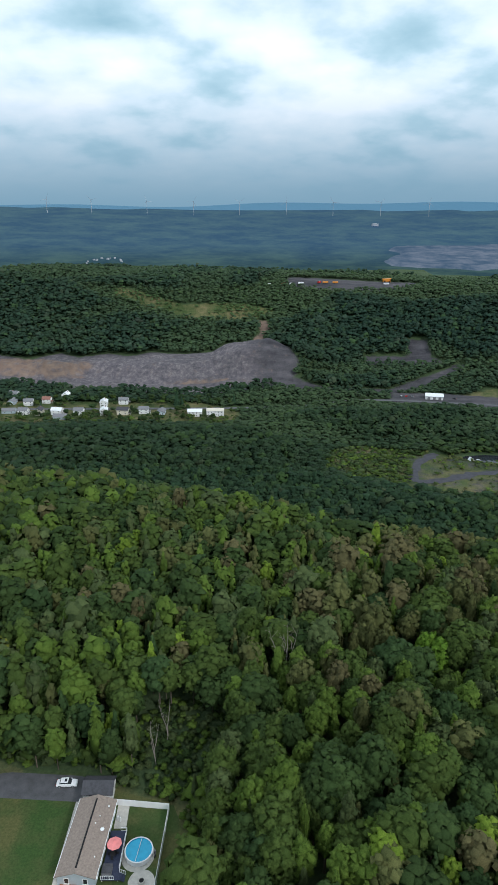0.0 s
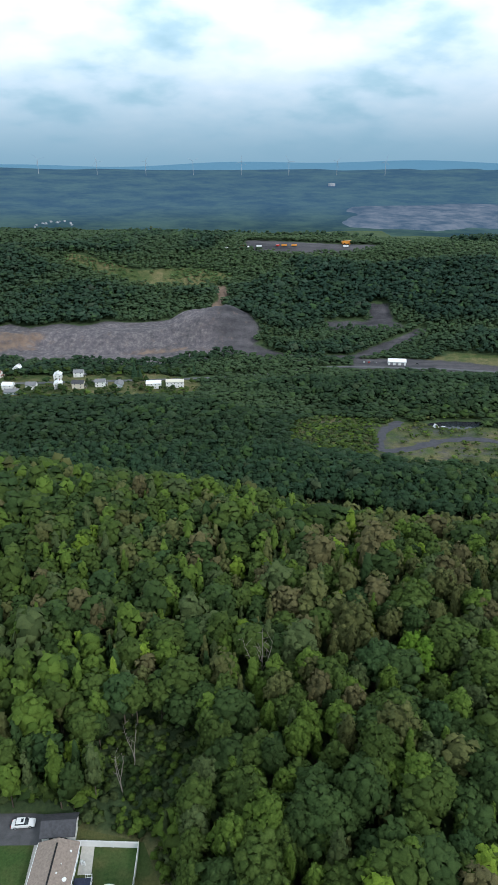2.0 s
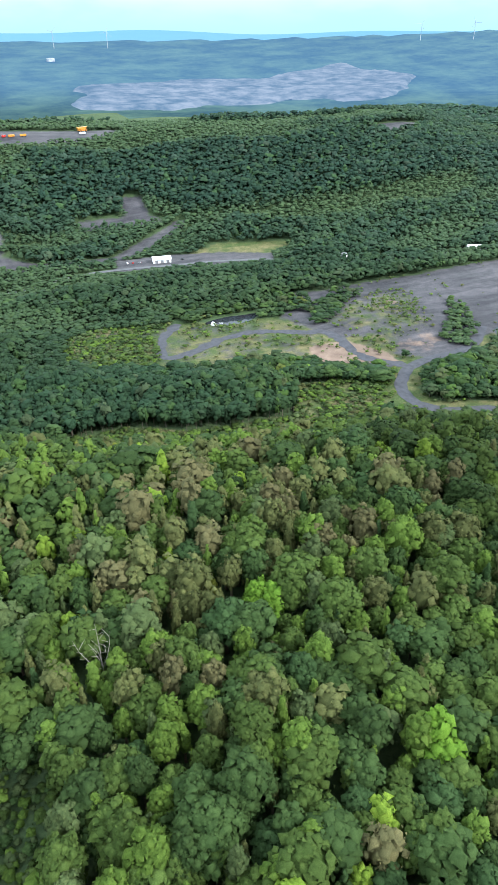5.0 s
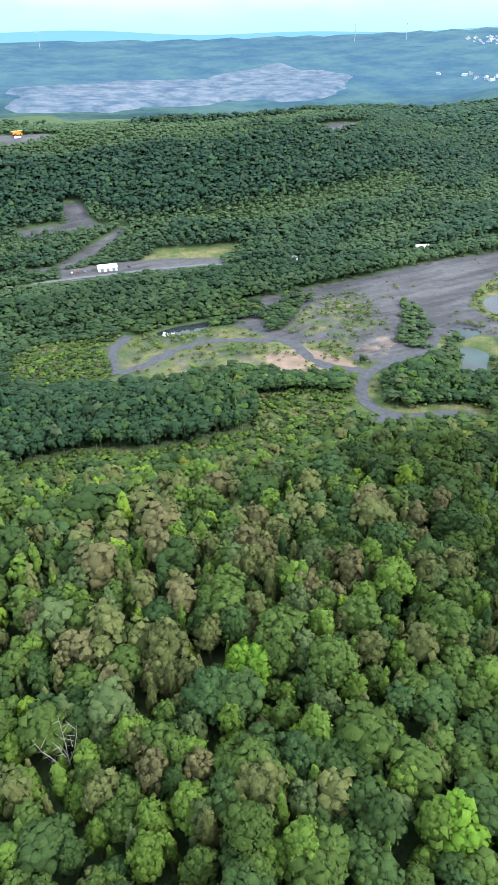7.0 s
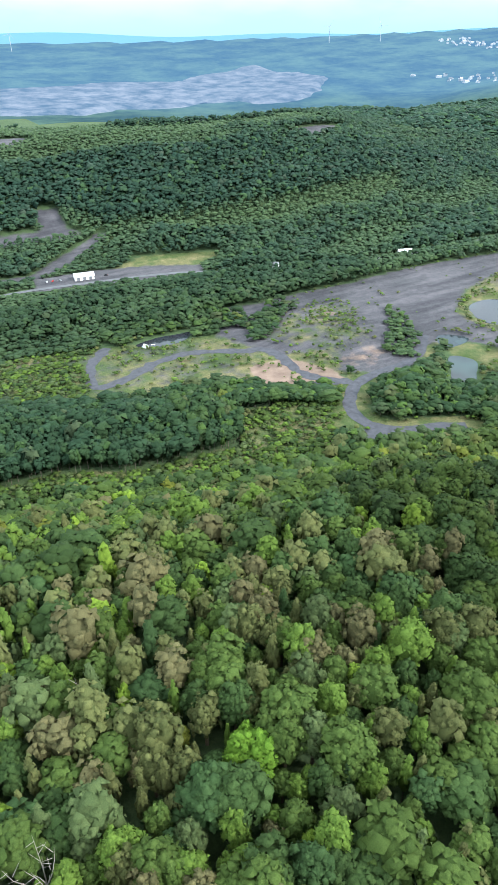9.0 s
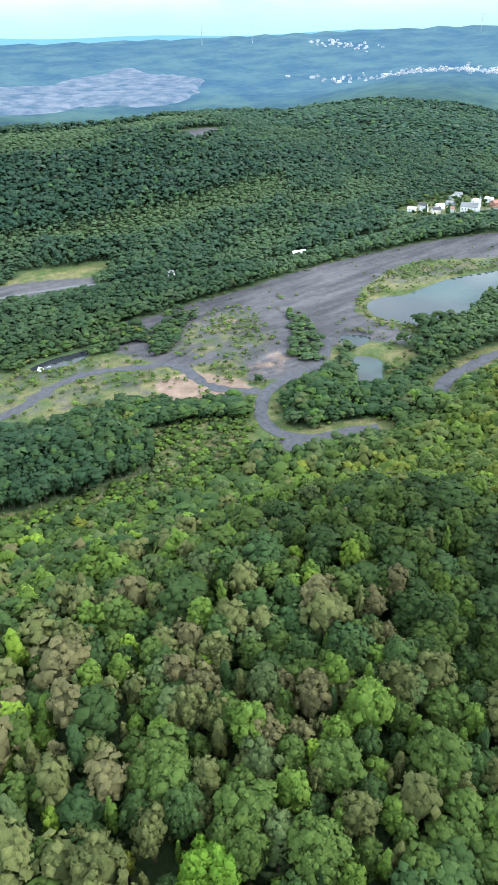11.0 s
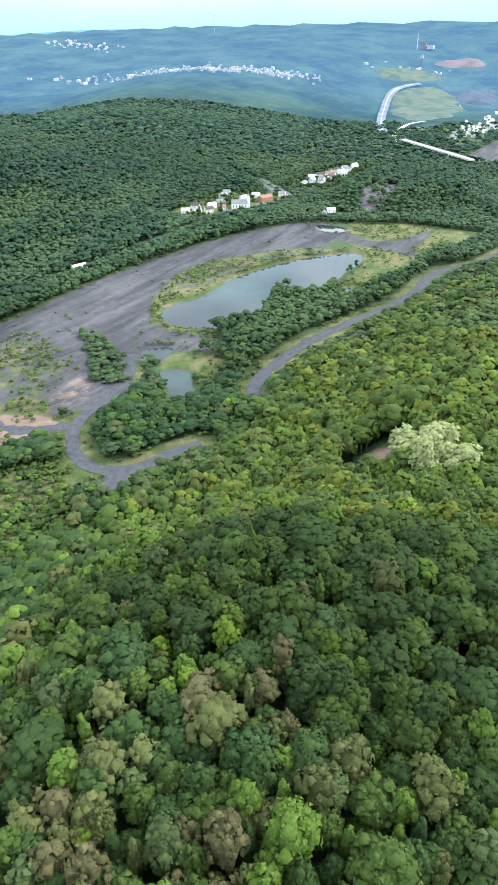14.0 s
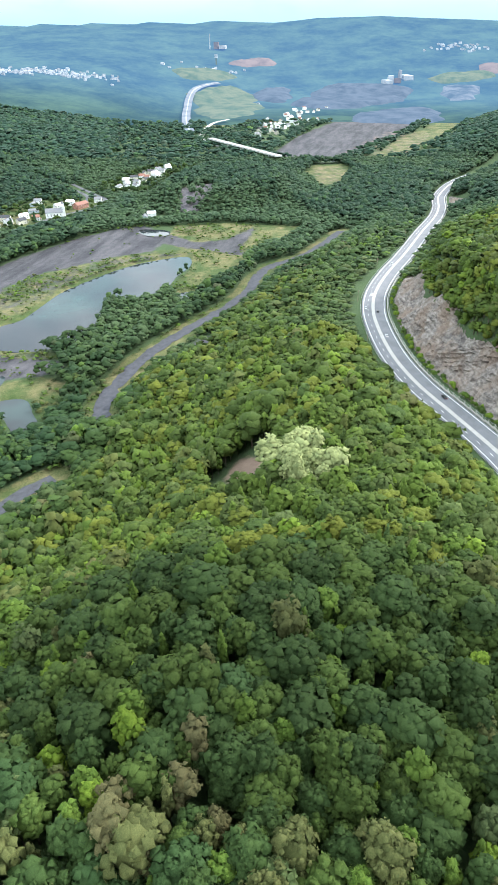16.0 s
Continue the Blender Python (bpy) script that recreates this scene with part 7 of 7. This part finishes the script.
def build_far_towns():
    rng = np.random.default_rng(21)

    def town(name, n, x0, x1, y0, y1, size, label):
        V, F, Rv, Rf, c, rc = [], [], [], [], 0, 0
        for i in range(n):
            t = rng.random()
            x, y = x0 + (x1 - x0) * t + rng.normal() * 45, y0 + (y1 - y0) * t + rng.normal() * 70
            z = land_at(x, y) + 1.5
            w, l, h, a = size * rng.uniform(0.7, 1.4), size * rng.uniform(0.9, 2.0), size * rng.uniform(0.35, 0.6), rng.uniform(0, 3.14)
            u, v = np.array([math.cos(a), math.sin(a)]), np.array([-math.sin(a), math.cos(a)])
            k = [u * sx * w / 2 + v * sy * l / 2 for sx, sy in ((-1, -1), (1, -1), (1, 1), (-1, 1))]
            V += [(x + q[0], y + q[1], z - 6) for q in k] + [(x + q[0], y + q[1], z + h) for q in k]
            F += [(c, c + 1, c + 5, c + 4), (c + 1, c + 2, c + 6, c + 5), (c + 2, c + 3, c + 7, c + 6), (c + 3, c, c + 4, c + 7)]
            c += 8
            r1, r2 = (k[0] + k[1]) / 2, (k[2] + k[3]) / 2
            Rv += [(x + q[0], y + q[1], z + h) for q in k] + [(x + r1[0], y + r1[1], z + h * 1.5), (x + r2[0], y + r2[1], z + h * 1.5)]
            Rf += [(rc, rc + 3, rc + 5, rc + 4), (rc + 1, rc + 4, rc + 5, rc + 2)]
            rc += 6
        ob = thing(name, pose(0, 0, 0), label, "town", kind="stuff")
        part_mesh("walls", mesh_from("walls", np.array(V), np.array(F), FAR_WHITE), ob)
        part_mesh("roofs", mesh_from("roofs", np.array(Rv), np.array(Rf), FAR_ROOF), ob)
    town("distant_town", 320, 2290, 2560, 1860, 1290, 6.8, "distant town of small white houses")
    town("distant_suburb", 46, 3080, 2980, 2950, 2560, 9, "distant white houses near the skyline")
    town("distant_shops", 14, 2190, 2260, 2230, 2030, 11, "distant white shop buildings")
    town("distant_suburb", 40, 3840, 3900, 60, -110, 9, "distant pale houses on a wooded slope")
    town("distant_hamlet", 18, 3150, 3260, 1130, 1000, 9, "distant white buildings by the fields")
    town("distant_hamlet", 14, 2560, 2760, 560, 430, 9, "distant white houses beside the cinder flats")
    town("distant_hamlet", 12, -560, -430, 2290, 2330, 4.5, "distant white houses in the far valley")
    # works with white halls and silos
    fw = thing("factory", pose(3137, 271, land_at(3137, 271) + 6, 0, 0, 20), "distant white factory with silos and a red hall", "factory")
    for x, y, sx, sy, h, ma in ((0, 0, 70, 30, 13, FAR_WHITE), (50, -30, 24, 20, 26, FAR_WHITE), (20, -50, 20, 24, 18, FAR_RED), (100, -110, 90, 40, 24, FAR_WHITE)):
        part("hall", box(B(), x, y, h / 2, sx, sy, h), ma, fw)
    for i in range(3):
        part("silo", rod(B(), (60 + i * 14, -75, 0), (60 + i * 10, -75, 44), 4.5, sides=12), FAR_ROOF, fw)
    # power station stack
    ps = thing("power_station", pose(3686, 1154, land_at(3686, 1154) + 4), "distant power station with a tall chimney", "power station")
    part("chimney", rod(B(), (-14, 20, -10), (-14, 20, 62), 3.2, 2.4, 12), FAR_WHITE, ps)
    part("boiler_house", box(B(), 6, -8, 12, 22, 22, 30), FAR_RED, ps)
    part("turbine_hall", box(B(), 12, -40, 5, 34, 30, 16), FAR_ROOF, ps)
    # water tower
    wt = thing("water_tower", pose(3347, 1054, land_at(3347, 1054) + 4), "distant pale green water tower", "water tower")
    part("tank", rod(B(), (0, 0, 22), (0, 0, 36), 8, 6.5, 14), FAR_WHITE, wt)
    part("stem", rod(B(), (0, 0, -6), (0, 0, 22), 3, sides=12), FAR_GRASS, wt)
    tk = thing("storage_tank", pose(667, 3614, land_at(667, 3614) + 6), "distant low white storage tank in the woods", "tank")
    part("shell", rod(B(), (0, 0, -6), (0, 0, 7), 19, sides=24), FAR_WHITE, tk)
    part("roof", rod(B(), (0, 0, 7), (0, 0, 9), 19, 2, 24), FAR_WHITE, tk)


build_far_towns()


def build_turbines():
    first = None
    spots = [(-1254, 4270, 20), (-993, 4338, 75), (-653, 4402, 100), (-357, 4436, 30), (-62, 4450, 60), (241, 4443, 5), (540, 4417, 90), (837, 4371, 45), (1128, 4305, 15), (3832, 2425, 70), (2743, 3551, 33), (2965, 3365, 95)]
    for i, (x, y, spin) in enumerate(spots):
        az = math.degrees(math.atan2(x - 30, y - 80))
        k = 0.96
        ob = thing("wind_turbine", pose(x * k, y * k, land_at(x * k, y * k) - 4, 0, 0, -az), "slim white wind turbine on the far skyline", "wind turbine", "wind turbines")
        part("tower", rod(B(), (0, 0, -8), (0, 0, 80), 1.7, 1.0, 10), FAR_WHITE, ob)
        part("nacelle", box(B(), 0, 2, 81, 3.4, 9, 3.4, 0, 0.5), FAR_WHITE, ob)
        hub = part("hub", rod(B(), (0, -3.5, 81), (0, -1.5, 81), 1.6, sides=10), FAR_WHITE, ob)
        for j in range(3):
            a = math.radians(spin + 120 * j)
            part("blade", rod(B(), (0, -3, 81), (38 * math.sin(a), -3, 81 + 38 * math.cos(a)), 0.9, 0.25, 6), FAR_WHITE, hub)


build_turbines()


def build_last_hills():
    """The palest ridge, behind the skyline."""
    az = np.radians(np.arange(-40, 121, 1.5))
    V = []
    for a in az:
        d = math.degrees(a)
        h = 127 + 4880 * math.tan(radians(0.42 + 0.14 * math.sin(d / 7) + 0.10 * math.sin(d / 2.6 + 1))) - 10 * (d > 45) * min(1, (d - 45) / 10)
        for r, z in ((4860, -60), (4880, h), (4950, h - 30)):
            V.append((30 + r * math.sin(a), 80 + r * math.cos(a), z))
    n = len(az)
    i = np.arange(n - 1) * 3
    q = np.vstack([np.stack([i, i + 1, i + 4, i + 3], 1), np.stack([i + 1, i + 2, i + 5, i + 4], 1)])

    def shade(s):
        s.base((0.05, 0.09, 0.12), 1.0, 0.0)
        # pale blue emission paints the thick haze on this ridge
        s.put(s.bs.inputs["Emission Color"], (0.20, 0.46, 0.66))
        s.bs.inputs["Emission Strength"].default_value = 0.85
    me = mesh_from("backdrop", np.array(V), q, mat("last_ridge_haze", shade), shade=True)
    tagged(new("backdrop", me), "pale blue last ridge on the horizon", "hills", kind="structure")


build_last_hills()
